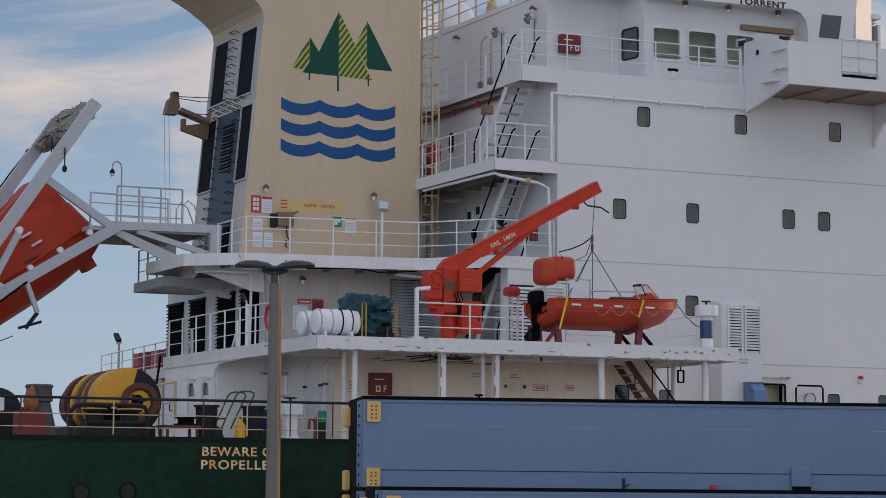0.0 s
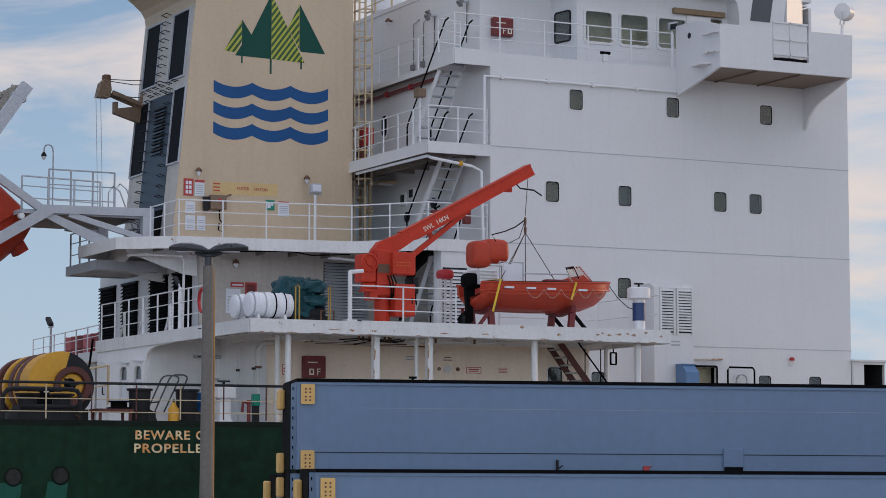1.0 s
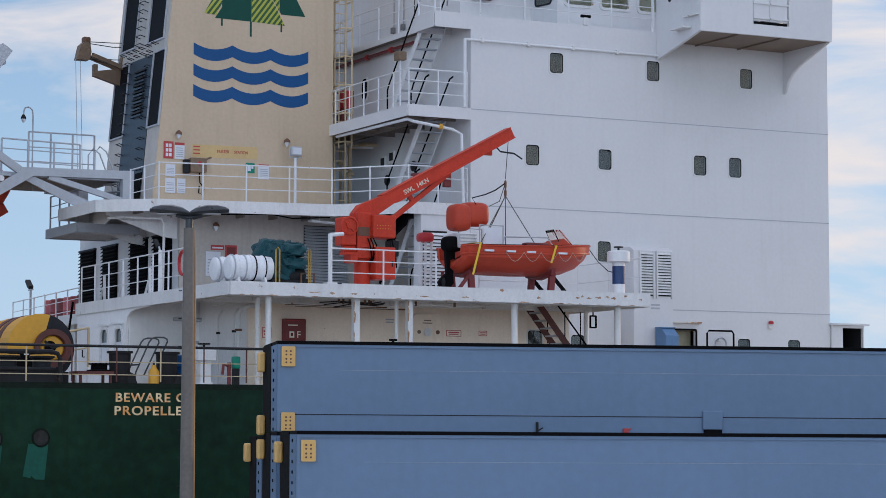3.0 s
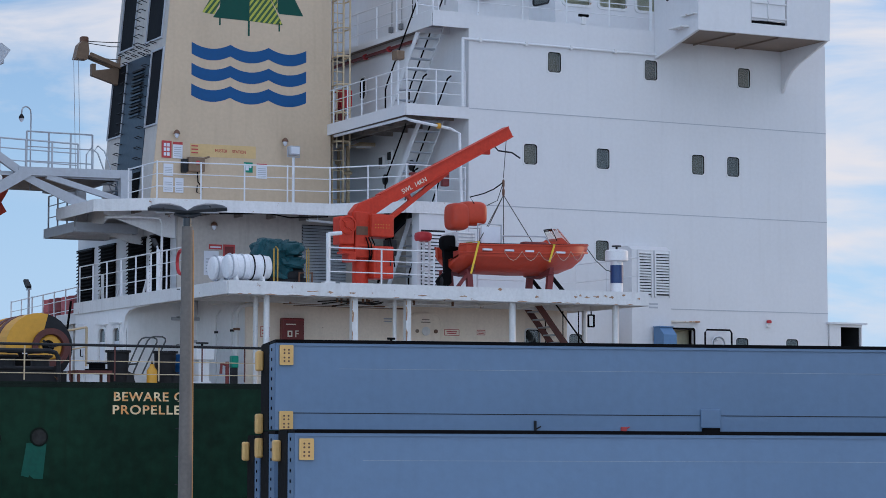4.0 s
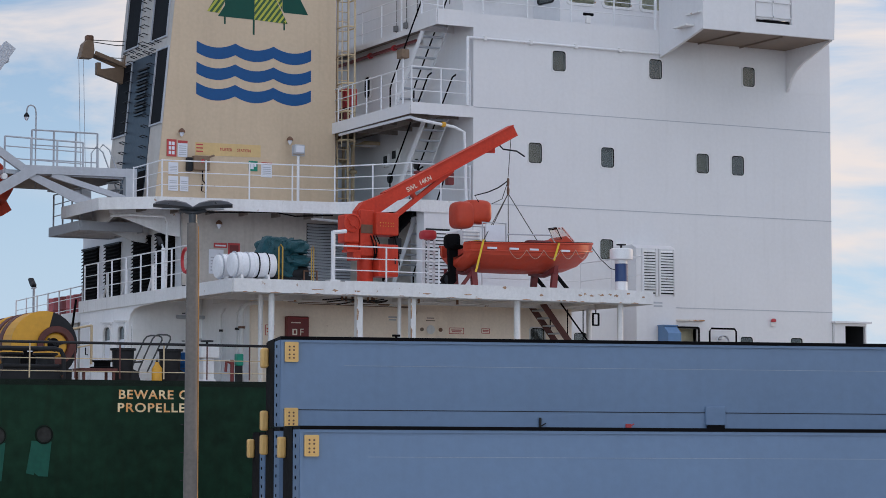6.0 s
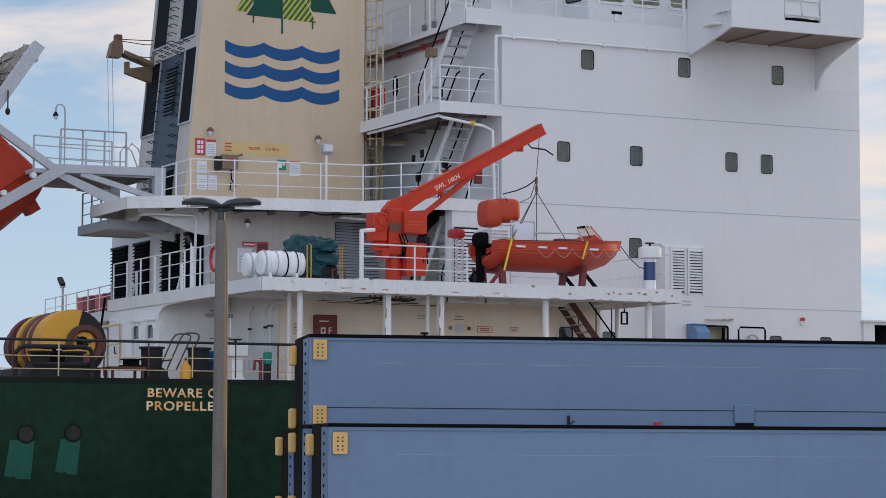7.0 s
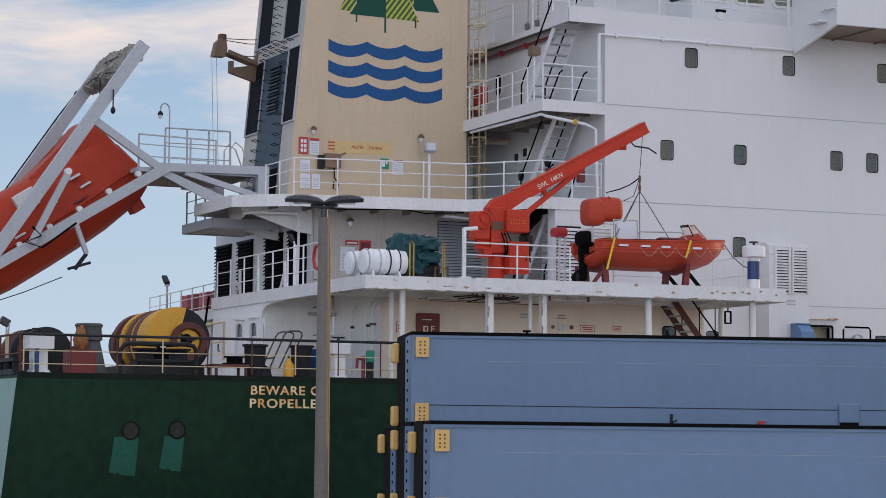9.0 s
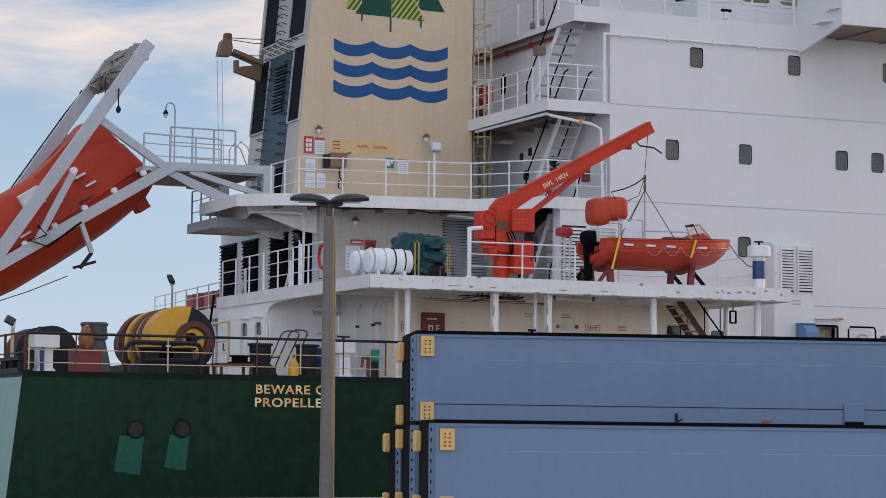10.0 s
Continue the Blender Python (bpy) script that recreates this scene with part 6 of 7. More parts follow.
def lbox(name, s0, s1, h0, h1, y0, y1, mat, label=""):
    bm = box(s0, s1, y0, y1, h0, h1, None, 0.01)
    m = Matrix(((ld.x, 0, ln.x, K0.x), (0, 1, 0, BY), (ld.z, 0, ln.z, K0.z), (0, 0, 0, 1)))
    bmesh.ops.transform(bm, matrix=m, verts=bm.verts)
    return part(name, bm, mat, LBT, label)


lbox("window", 0.98, 1.26, 2.46, 2.72, -0.76, -0.60, BLUE_BOX, "small square cabin window")
lbox("side_hatch", 2.75, 3.40, 1.80, 2.32, -1.27, -1.06, WHITE_OLD, "pale grey side hatch")
for s, h in ((1.2, 1.55), (1.35, 1.9), (2.35, 1.55), (2.5, 2.1), (3.6, 1.25)):
    lbox("reflector", s, s + 0.34, h, h + 0.06, -1.33, -1.12, SIGN_W, "pale reflective strip")
for s in (1.5, 2.9, 4.2):
    lbox("lettering_bar", s, s + 0.45, 1.25, 1.31, -1.35, -1.2, RED_DARK)
part("skeg", prism([(0, 0), (0.5, 0), (0.35, 0.42), (0.12, 0.5)], -0.06, 0.06, "y"), ORANGE_DARK, LBT)
sk = LBT.children[-1]
sk.data.transform(Matrix.Translation(ORIGIN[LBT]))
sk.matrix_local = Matrix.Translation(-ORIGIN[LBT]) @ Matrix(((ld.x, 0, -ln.x, (K0 + ld * 2.7 + ln * 0.05).x), (0, 1, 0, BY), (ld.z, 0, -ln.z, (K0 + ld * 2.7 + ln * 0.05).z), (0, 0, 0, 1)))
lbox("rudder_nozzle", -0.15, 0.22, 0.05, 0.55, -0.28, 0.28, ORANGE_DARK)
lbox("rudder_nozzle", -0.12, 0.05, 0.25, 0.8, -0.12, 0.12, DARK)
part("release_line", tube([K0 + ld * 3.0 - ln * 0.45, K0 + ld * 4.2 - ln * 0.25, K0 + ld * 5.3 + ln * 0.0], 0.015, 5), WIRE, LBT)

# access platform with its own rails, lamp and ladder
ap = platform("deck_davit_access", [(-11.85, 6.13), (-8.31, 6.13), (-8.31, 8.47), (-8.6, 9.95), (-10.9, 9.95), (-11.85, 8.47)], 9.06, "grey access platform beside the lifeboat", 0.12, GREY_STEEL)
railing([(-11.83, 6.2, 9.06), (-9.5, 6.2, 9.0)], "grey rail beside the lifeboat platform", 0.98, 0.75, (0.36, 0.7, 0.98), 0.024, GREY_STEEL)
railing([(-10.36, 8.4, 9.06), (-8.33, 8.4, 9.06)], "higher grey rail behind the lifeboat platform", 1.5, 0.7, (0.62, 1.05, 1.5), 0.024, GREY_STEEL)
gl = thing("gooseneck_lamp", (-10.62, 8.4, 9.1), "grey gooseneck lamp on the lifeboat platform", "lamp")
part("stem", tube([(-10.62, 8.4, 9.1), (-10.62, 8.4, 11.32), (-10.64, 8.4, 11.47), (-10.70, 8.4, 11.54), (-10.78, 8.4, 11.56), (-10.86, 8.4, 11.53), (-10.90, 8.4, 11.45), (-10.91, 8.4, 11.32)], 0.022, 7), GREY_STEEL, gl, "", True)
part("shade", lathe([(0, 0.085), (0.05, 0.08), (0.13, 0.03)], (-10.91, 8.4, 11.20), (0, 0, 1), 12), DARK, gl, "", True)
part("bulb", lathe([(0, 0.02), (0.06, 0.06), (0.12, 0.07)], (-10.91, 8.4, 11.09), (0, 0, 1), 12), SIGN_W, gl, "", True)
gl.location = Vector(gl.location) + Vector((0.38, 0, -0.27))
lad = thing("platform_ladder", (-8.3, 6.6, DC), "grey ladder with curved handrails", "ladder")
for yy in (6.5, 7.1):
    part("handrail", tube([(-8.95, yy, 9.1), (-8.95, yy, 9.8), (-8.8, yy, 10.0), (-8.6, yy, 9.85), (-7.95, yy, DC + 0.1)], 0.022, 6), GREY_STEEL, lad, "", True)
for k in range(4):
    part("tread", box(-8.5 + k * 0.14, -8.3 + k * 0.14, 6.5, 7.1, 8.92 - k * 0.22, 8.95 - k * 0.22), GREY_STEEL, lad)


# ---- railings ----
railing([(-9.60, 5.6, DB), (-9.60, -2.6, DB)], "white railing along the aft edge of the boat deck", 1.05, 1.1)
railing([(-7.0, -5.8, DB), (-4.04, -5.8, DB)], "white railing along the boat deck edge", 0.92, 1.3, (0.32, 0.62, 0.92))
railing([(-1.0, -2.4, DB), (2.12, -2.4, DB), (2.12, -5.7, DB)], "thin white railing across the end of the boat deck", 1.0, 1.5, (0.5, 1.0), 0.013)
railing([(-8.40, 4.95, DC), (-8.36, 2.72, DC), (-3.44, 1.93, DC), (-1.92, 0.09, DC), (-0.06, 0.09, DC)], "white railing round the muster deck", 1.08, 1.12)
railing([(-9.42, 9.15, 7.72), (-9.42, 6.5, 7.72)], "grey railing on the lower step", 1.0, 0.9, (0.35, 0.7, 1.0), 0.022, GREY_STEEL)
railing([(-1.92, 9.0, DD), (-1.92, 0.09, DD), (-0.06, 0.09, DD)], "white railing round the upper platform", 1.05, 1.0)
railing([(-0.30, 11.0, DE), (-0.30, 1.3, DE), (-1.10, 1.12, DE), (-1.10, 0.09, DE), (6.2, 0.09, DE)], "white railing along the bridge deck", 1.05, 1.35)
railing([(0.9, 12.2, WH + 0.3), (0.9, 2.3, WH + 0.3), (3.3, 2.3, WH + 0.3)], "cream railing on the wheelhouse roof", 1.05, 1.2, (0.37, 0.72, 1.05), 0.03, BEIGE_PIPE)
railing([(6.5, 0.5, 17.1), (11.6, 0.5, 17.1)], "white railing on top of the name band", 0.9, 1.0)
railing([(-7.55, 11.96, 5.16), (-7.55, 19.0, 5.03)], "white railing on the far quarter", 1.08, 1.1)
far = solo("deck_far_quarter", box(-7.7, -4.0, 11.95, 20.0, 4.85, 5.05), WHITE_OLD, "white far quarter deck", "deck", "structure")
part("deck_support", box(-7.6, -4.1, 12.2, 19.9, 2.80, 4.84), WHITE, far)
# hull rail: black top, rust-marked posts
hr_ = thing("hull_railing", (-18.0, -5.92, 2.87), "dark topped railing along the stern bulwark", "railing", "deck railings")
part("rail", tube([(-18.1, -5.92, 3.70), (-8.0, -5.92, 3.70)], 0.034, 7), DARK, hr_, "", True)
part("rail", tube([(-18.1, -5.92, 3.33), (-8.0, -5.92, 3.33)], 0.011, 6), BEIGE_PIPE, hr_, "", True)
part("rail", tube([(-18.1, -5.92, 3.03), (-8.0, -5.92, 3.03)], 0.011, 6), BEIGE_PIPE, hr_, "", True)
for k in range(10):
    x = -18.05 + k * 1.1
    part("post", tube([(x, -5.92, 2.87), (x, -5.92, 3.70)], 0.018, 7), MAROON if k % 3 else BEIGE_PIPE, hr_, "", True)
railing([(-18.1, -5.8, 2.87), (-18.1, 18.0, 2.87)], "rust-marked railing along the transom", 0.85, 2.0, (0.4, 0.85), 0.026, MAROON)

# ---- stairs between the decks ----
def stair(x0, x1, ya, za, yb, zb, n, label, mat=None, rail_mat=None):
    """A ship's ladder that climbs along y."""
    mat = mat or WHITE_RAIL
    t = thing("deck_stairs", ((x0 + x1) / 2, ya, za), label, "stairs", "deck stairs")
    for x in (x0, x1):
        part("stringer", beam((x, ya, za + 0.05), (x, yb, zb + 0.02), 0.03, 0.19), mat, t)
    for k in range(1, n):
        f = k / n
        y, z = ya + (yb - ya) * f, za + (zb - za) * f
        part("tread", box(x0 + 0.02, x1 - 0.02, y - 0.11, y + 0.11, z - 0.015, z + 0.02), GREY_STEEL if mat is WHITE_RAIL else mat, t)
    for x in (x0 - 0.04, x1 + 0.04):
        d = Vector((0, yb - ya, zb - za))
        part("handrail", tube([Vector((x, ya, za + 0.35)), Vector((x, ya, za + 0.9)), Vector((x, ya, za + 0.95)) + d * 0.05, Vector((x, ya, za + 0.9)) + d * 1.02, Vector((x, yb - 0.25, zb + 1.0))], 0.026, 6), rail_mat or BLACK, t, "black handrail", True)
    return t


stair(-0.95, -0.25, 3.4, DD, 0.95, DE, 10, "white ship's stairs with black handrails")
stair(-0.95, -0.25, 3.4, DC, 0.95, DD, 10, "white ship's stairs with black handrails")
stair(-1.35, -0.55, 2.8, DB, 0.7, DC, 10, "white ship's stairs behind the crane")
dl = thing("deck_stairs", (1.4, -2.8, 2.8), "dark rust-brown stairs under the boat deck", "stairs", "deck stairs")
for yy in (-3.15, -2.45):
    part("stringer", beam((0.46, yy, 5.15), (2.30, yy, 2.86), 0.03, 0.17), MAROON, dl)
for k in range(1, 11):
    f = k / 11
    part("tread", box(0.46 + 1.84 * f - 0.11, 0.46 + 1.84 * f + 0.11, -3.13, -2.47, 5.15 - 2.29 * f, 5.19 - 2.29 * f), GREY_STEEL, dl)
for yy in (-3.22, -2.38):
    part("handrail", tube([(1.0, yy, 5.15), (2.85, yy, 2.95)], 0.025, 6), BLACK, dl, "", True)
for x in (1.15, 1.7, 2.2):
    part("handrail_post", tube([(x, -2.38, 5.15), (x, -2.38, 4.15 - (x - 1.15) * 0.9)], 0.018, 6), BLACK, dl)

# ---- fittings on the aft side of the house ----
rp = thing("fire_main", (-0.1, 5.8, 13.3), "dark red fire main pipe", "pipe", "service pipes")
part("run", tube([(-0.12, 9.0, 13.28), (-0.12, 3.4, 13.28), (-0.12, 3.2, 13.2)], 0.055, 8), RED_DARK, rp, "", True)
for y in (6.6, 4.9):
    part("flange", lathe([(0, 0.09), (0.08, 0.09)], (-0.12, y, 13.28), (0, 1, 0), 12), RED, rp, "", True)


def red_box(x, y, z, w, h, d, label, text=None, face="y", face2=True):
    t = thing("fire_box", (x, y, z), label, "fire equipment box", "fire boxes")
    if face == "y":
        part("case", box(x, x + w, y - d, y - 0.002, z, z + h, None, 0.03), RED_DARK, t)
        part("lid_line", box(x + 0.03, x + w - 0.03, y - d - 0.006, y - d + 0.001, z + h * 0.9, z + h * 0.92), RED, t)
        if text:
            p0, p1, p2, p3 = (0.22, 0.44, 0.28, 0.38) if face2 else (0.70, 0.90, 0.76, 0.84)
            part("pictogram", box(x + w * p0, x + w * p1, y - d - 0.008, y - d - 0.001, z + h * 0.14, z + h * 0.42), LETTER_W, t)
            part("pictogram_mark", box(x + w * p2, x + w * p3, y - d - 0.011, y - d - 0.0085, z + h * 0.2, z + h * 0.36), RED_DARK, t)
            words("letter", text, h * 0.44, Matrix.Translation((x + w * (0.55 if face2 else 0.44), y - d - 0.004, z + h * 0.13)) @ SIDE, LETTER_W, t)
            part("lettering_bar", box(x + w * 0.15, x + w * 0.6, y - d - 0.006, y - d - 0.001, z + h * 0.68, z + h * 0.73), LETTER_W, t)
    return t


red_box(1.16, 2.2, 14.5, 0.68, 0.55, 0.2, "red fire equipment box on the bridge wall", "F", "y", False)
red_box(-6.66, -2.0, 4.08, 0.62, 0.58, 0.22, "dark red fire equipment box", "F")
hr2 = thing("hose_box", (-0.9, 6.2, DD), "red hose box behind the railing", "fire equipment box", "fire boxes")
part("case", box(-1.3, -0.9, 5.9, 6.9, 11.55, 12.1, None, 0.03), RED, hr2)
part("stand", box(-1.2, -1.0, 6.2, 6.6, DD, 11.55), RED_DARK, hr2)
for y in (6.15, 6.5):
    part("bottle", tube([(-1.36, y, 11.5), (-1.36, y, 12.0)], 0.05, 8), SIGN_W, hr2)
pd2 = thing("porthole_door", (0.0, 7.06, 12.1), "dark narrow window in the aft wall", "window", "", "structure")
part("frame", ring_frame(rounded(0.52, 0.78, 0.2), rounded(0.40, 0.66, 0.16), -0.03, -0.001, "x", (7.06, 12.35)), WHITE_OLD, pd2)
part("pane", shift(prism(rounded(0.42, 0.68, 0.17), -0.02, -0.004, "x"), 0, 7.06, 12.35), BLACK, pd2)
for y, z in ((2.87, 15.92), (8.22, 15.94)):
    bulkhead_lamp(0.79, y, z, (-1, 0, 0), "small dark bulkhead lamp")
HORN_GREY = paint("weathered_horn_grey", (0.20, 0.20, 0.20), 0.6, vary=0.4)
for y, z in ((5.07, 15.56), (2.88, 15.60)):
    an = thing("antenna_cluster", (0.6, y, z), "grey cluster of small loudspeakers", "loudspeaker", "loudspeakers")
    part("stem", tube([(0.8, y, z), (0.55, y, z)], 0.03, 6), GREY_STEEL, an)
    for k in range(6):
        a = radians(60 * k)
        part("horn", lathe([(0, 0.03), (0.11, 0.04), (0.16, 0.065)], (0.55, y, z), (-0.4, math.cos(a), math.sin(a)), 8), HORN_GREY, an, "", True)
    part("cable", tube([(0.78, y + 0.1, z), (0.78, y + 0.12, z - 1.2)], 0.012, 5), DARK, an)
for y0, z0, z1 in ((5.9, 13.7, 15.5), (6.6, 13.7, 15.55)):
    cp = thing("conduit", (0.77, y0, z0), "thin grey conduit with a junction box", "conduit", "conduits")
    part("run", tube([(0.77, y0, z0), (0.77, y0, z1), (0.77, y0 - 0.4, z1 + 0.1)], 0.010, 6), DARK, cp, "", True)
    part("junction_box", box(0.68, 0.79, y0 - 0.07, y0 + 0.07, z0 + 0.4, z0 + 0.58, None, 0.01), HORN_GREY, cp)
fb2 = thing("flood_box", (-1.2, 3.0, 12.2), "weathered brown floodlight by the stairs", "floodlight")
part("case", box(-1.92, -1.66, 0.74, 1.08, 12.26, 12.52, None, 0.03), BEIGE_CRANE, fb2)
part("post", tube([(-1.78, 0.92, DD), (-1.78, 0.92, 12.27)], 0.03, 6), WHITE_RAIL, fb2)
vp = thing("pipe", (-0.35, 0.0, DD), "white drain pipe with an elbow", "pipe", "service pipes")
part("run", tube([(-0.22, -0.06, 12.86), (-0.22, -0.06, 10.9)], 0.05, 8), WHITE_RAIL, vp, "", True)
vq = thing("pipe", (-0.35, 0.0, DC), "cream drain pipe with an elbow under the platform", "pipe", "service pipes")
part("run", tube([(-1.9, 5.0, DD - 0.35), (-1.9, 0.2, DD - 0.38), (-1.82, 0.06, DD - 0.45), (-0.6, 0.0, DD - 0.62), (-0.32, -0.05, DD - 0.75), (-0.25, -0.05, DC)], 0.045, 8), WHITE_RAIL, vq, "", True)
part("joint", lathe([(0, 0.08), (0.1, 0.08)], (-1.0, 0.02, DD - 0.56), (1, 0, -0.1), 10), YELLOW, vq)
for y, z in ((2.6, 10.0), (3.2, 9.9)):
    sc = thing("meter_box", (0.0, y + 2.4, z), "small white framed meter box on the wall", "meter box", "meter boxes")
    part("case", box(-0.10, -0.002, y + 2.2, y + 2.55, z - 0.2, z + 0.2, None, 0.02), WHITE_OLD, sc)
    part("dial", box(-0.108, -0.101, y + 2.25, y + 2.5, z - 0.1, z + 0.14), DARK, sc)
for k, (y, z) in enumerate(((3.6, 9.6), (5.4, 9.35))):
    fl2 = thing("wall_fitting", (0.0, y, z), "dark round wall fitting", "vent", "wall fittings")
    part("flap", lathe([(0, 0.16), (0.05, 0.16), (0.08, 0.1)], (0.0, y, z), (-1, 0, 0), 14), DARK, fl2, "", True)
lk = thing("gear_locker", (-0.9, -0.3, DC), "red lifebuoy box at the railing", "fire equipment box", "fire boxes")
for x in (-1.75, -0.75):
    part("case", box(x, x + 0.22, 0.15, 0.32, DC + 0.5, DC + 0.85, None, 0.03), RED_DARK, lk)
# ladder seat with red top beside the crane, mesh grille
rs2 = thing("ladder_stand", (-2.9, -3.0, DB), "white folding ladder with a red locker on top", "ladder")
part("locker", box(-3.15, -2.75, -3.2, -2.8, 6.74, 7.0, None, 0.09), RED, rs2, "red rounded locker", True)
for x in (-3.12, -2.95, -2.78):
    part("leg", beam((x, -3.0, DB), (x + 0.02, -3.0, 6.75), 0.05, 0.06, None, (0, 1, 0)), WHITE_RAIL, rs2)
for k in range(6):
    part("rung", tube([(-3.12, -3.0, DB + 0.2 + k * 0.22), (-2.78, -3.0, DB + 0.2 + k * 0.22)], 0.018, 5), WHITE_RAIL, rs2)
gr = thing("wall_grille", (-1.0, -0.2, DB), "white slatted ventilation grille by the corner", "louvre")
part("back", box(-1.5, -0.75, 0.004, 0.03, 5.6, 7.35), DARK, gr)
for k in range(17):
    part("slat", prism([(-0.05, 5.62 + k * 0.1), (0.0, 5.68 + k * 0.1), (0.0, 5.695 + k * 0.1), (-0.05, 5.635 + k * 0.1)], -1.5, -0.75, "x"), WHITE_RAIL, gr)
solo("wall_corner_boatdeck", box(-1.55, -0.004, 0.03, 0.5, DB, DC - 0.08), WHITE, "white corner of the house on the boat deck", "wall", "structure")
ws = thing("davit_post", (-6.76, -5.3, DB), "white davit post with a short arm", "davit")
part("post", tube([(-6.76, -5.3, DB), (-6.76, -5.3, 6.65)], 0.06, 8), WHITE_RAIL, ws, "", True)
part("arm", tube([(-6.76, -5.3, 6.62), (-6.4, -5.3, 6.66)], 0.05, 8), WHITE_RAIL, ws, "", True)
part("foot", box(-6.9, -6.62, -5.44, -5.16, DB, DB + 0.1), WHITE_OLD, ws)
dk = thing("davit_rack", (-3.2, 2.4, 7.6), "white stretcher rack hung under the muster deck", "rack")
for y in (2.2, 2.42):
    part("bar", tube([(-3.95, y, 7.70), (-2.5, y, 7.62)], 0.025, 6), WHITE_RAIL, dk)
for x in (-3.6, -2.7):
    part("hanger", tube([(x, 2.42, 7.68), (x, 2.46, 8.0)], 0.02, 6), WHITE_RAIL, dk)
# notices on the casing wall, lamp under the deck
notice(-6.30, -5.90, 6.90, 7.04, LETTER_R, [(0.1, 0.9, 0.3, 0.6, SIGN_W)], "narrow red notice on the casing wall", CYS)
notice(-5.86, -5.5, 6.65, 7.05, LETTER_R, [(0.12, 0.88, 0.15, 0.85, RED_DARK)], "red framed notice on the casing wall", CYS)
notice(-6.45, -6.0, 6.15, 6.85, SIGN_W, bars, "white notice sheet on the casing wall", CYS)
bulkhead_lamp(-6.2, CYS - 0.01, 7.6, (0, -1, 0), "dark bulkhead lamp under the deck")
lf = thing("life_ring", (-7.55, -2.9, DB + 0.55), "orange life ring on the railing", "life ring")
lr = bmesh.new()
tube([(-9.66, -2.62 + 0.27 * math.cos(2 * math.pi * k / 16), DB + 0.66 + 0.30 * math.sin(2 * math.pi * k / 16)) for k in range(17)], 0.045, 8, lr)
part("ring", lr, RED, lf, "", True)
# light post on the aft rail
for y in (0.29,):
    lp2 = thing("deck_light", (-9.2, y, DB), "white post with a dark floodlight", "floodlight", "deck floodlights")
    part("post", tube([(-9.2, y, DB), (-9.2, y, DB + 1.2)], 0.05, 8), WHITE_RAIL, lp2, "", True)
    part("lamp", prism([(y + 0.10, DB + 1.26), (y + 0.22, DB + 1.32), (y + 0.40, DB + 1.50), (y + 0.34, DB + 1.53), (y + 0.08, DB + 1.33)], -9.26, -9.16, "x"), DARK, lp2)
    part("bracket", tube([(-9.2, y, DB + 1.18), (-9.2, y + 0.10, DB + 1.30)], 0.025, 6), GREY_STEEL, lp2)
for y in (6.2, 4.6, 2.4):
    bs = thing("fender_post", (-8.6, y, DB), "white angled stowage bracket on the deck", "bracket", "deck brackets")
    part("upright", beam((-8.7, y, DB), (-8.75, y - 0.1, DB + 0.9), 0.07, 0.06, None, (0, 1, 0)), WHITE_OLD, bs)
    part("foot", beam((-8.7, y + 0.5, DB + 0.03), (-8.75, y, DB + 0.5), 0.05, 0.05, None, (0, 1, 0)), WHITE_OLD, bs)

# ---- on the wheelhouse roof ----
dm = thing("satellite_dome", (3.0, 13.1, WH + 0.3), "white satellite dome on a pedestal", "satellite dome")
part("pedestal", lathe([(0, 0.35), (0.9, 0.3)], (3.0, 13.1, WH + 0.3), (0, 0, 1), 16), WHITE, dm, "", True)
part("dome", lathe([(0, 0.5), (0.1, 0.62), (0.5, 0.62), (0.8, 0.5), (1.0, 0.25), (1.06, 0.02)], (3.0, 13.1, WH + 1.05), (0, 0, 1), 24), WHITE, dm, "", True)
for k, y in enumerate((9.6, 7.3, 5.4)):
    ms = thing("roof_pipe", (2.5, y, WH + 0.3), "cream goose-neck vent on the roof", "vent pipe", "roof vents")
    part("pipe", tube([(2.5, y, WH + 0.3), (2.5, y, WH + 1.1), (2.5, y - 0.12, WH + 1.3), (2.5, y - 0.35, WH + 1.32), (2.5, y - 0.45, WH + 1.1)], 0.11, 10), BEIGE_PIPE, ms, "", True)
sl = thing("searchlight", (12.2, 0.9, WH), "white searchlight drum on a bracket", "searchlight")
part("drum", lathe([(0, 0.16), (0.02, 0.26), (0.42, 0.27), (0.46, 0.2)], (12.3, 0.0, 15.85), (0.75, 0.5, 0.05), 18), WHITE, sl, "", True)
part("yoke", tube([(12.25, -0.05, 15.85), (12.3, 0.1, 15.45), (12.5, 0.2, 15.45), (12.6, 0.2, 15.85)], 0.03, 6), WHITE_RAIL, sl)
part("post", tube([(12.3, 0.1, 13.6), (12.4, 0.12, 15.45)], 0.05, 8), WHITE_RAIL, sl, "", True)
part("foot", box(12.1, 12.44, 0.0, 0.3, 13.585, 13.64), WHITE_RAIL, sl)


# ---- mooring gear on the stern deck ----
MD = 2.80
mw = thing("mooring_winch", (-13.6, -3.4, MD), "mooring winch with yellow and maroon striped drums", "winch")
AX = (-13.62, 0, 3.72)


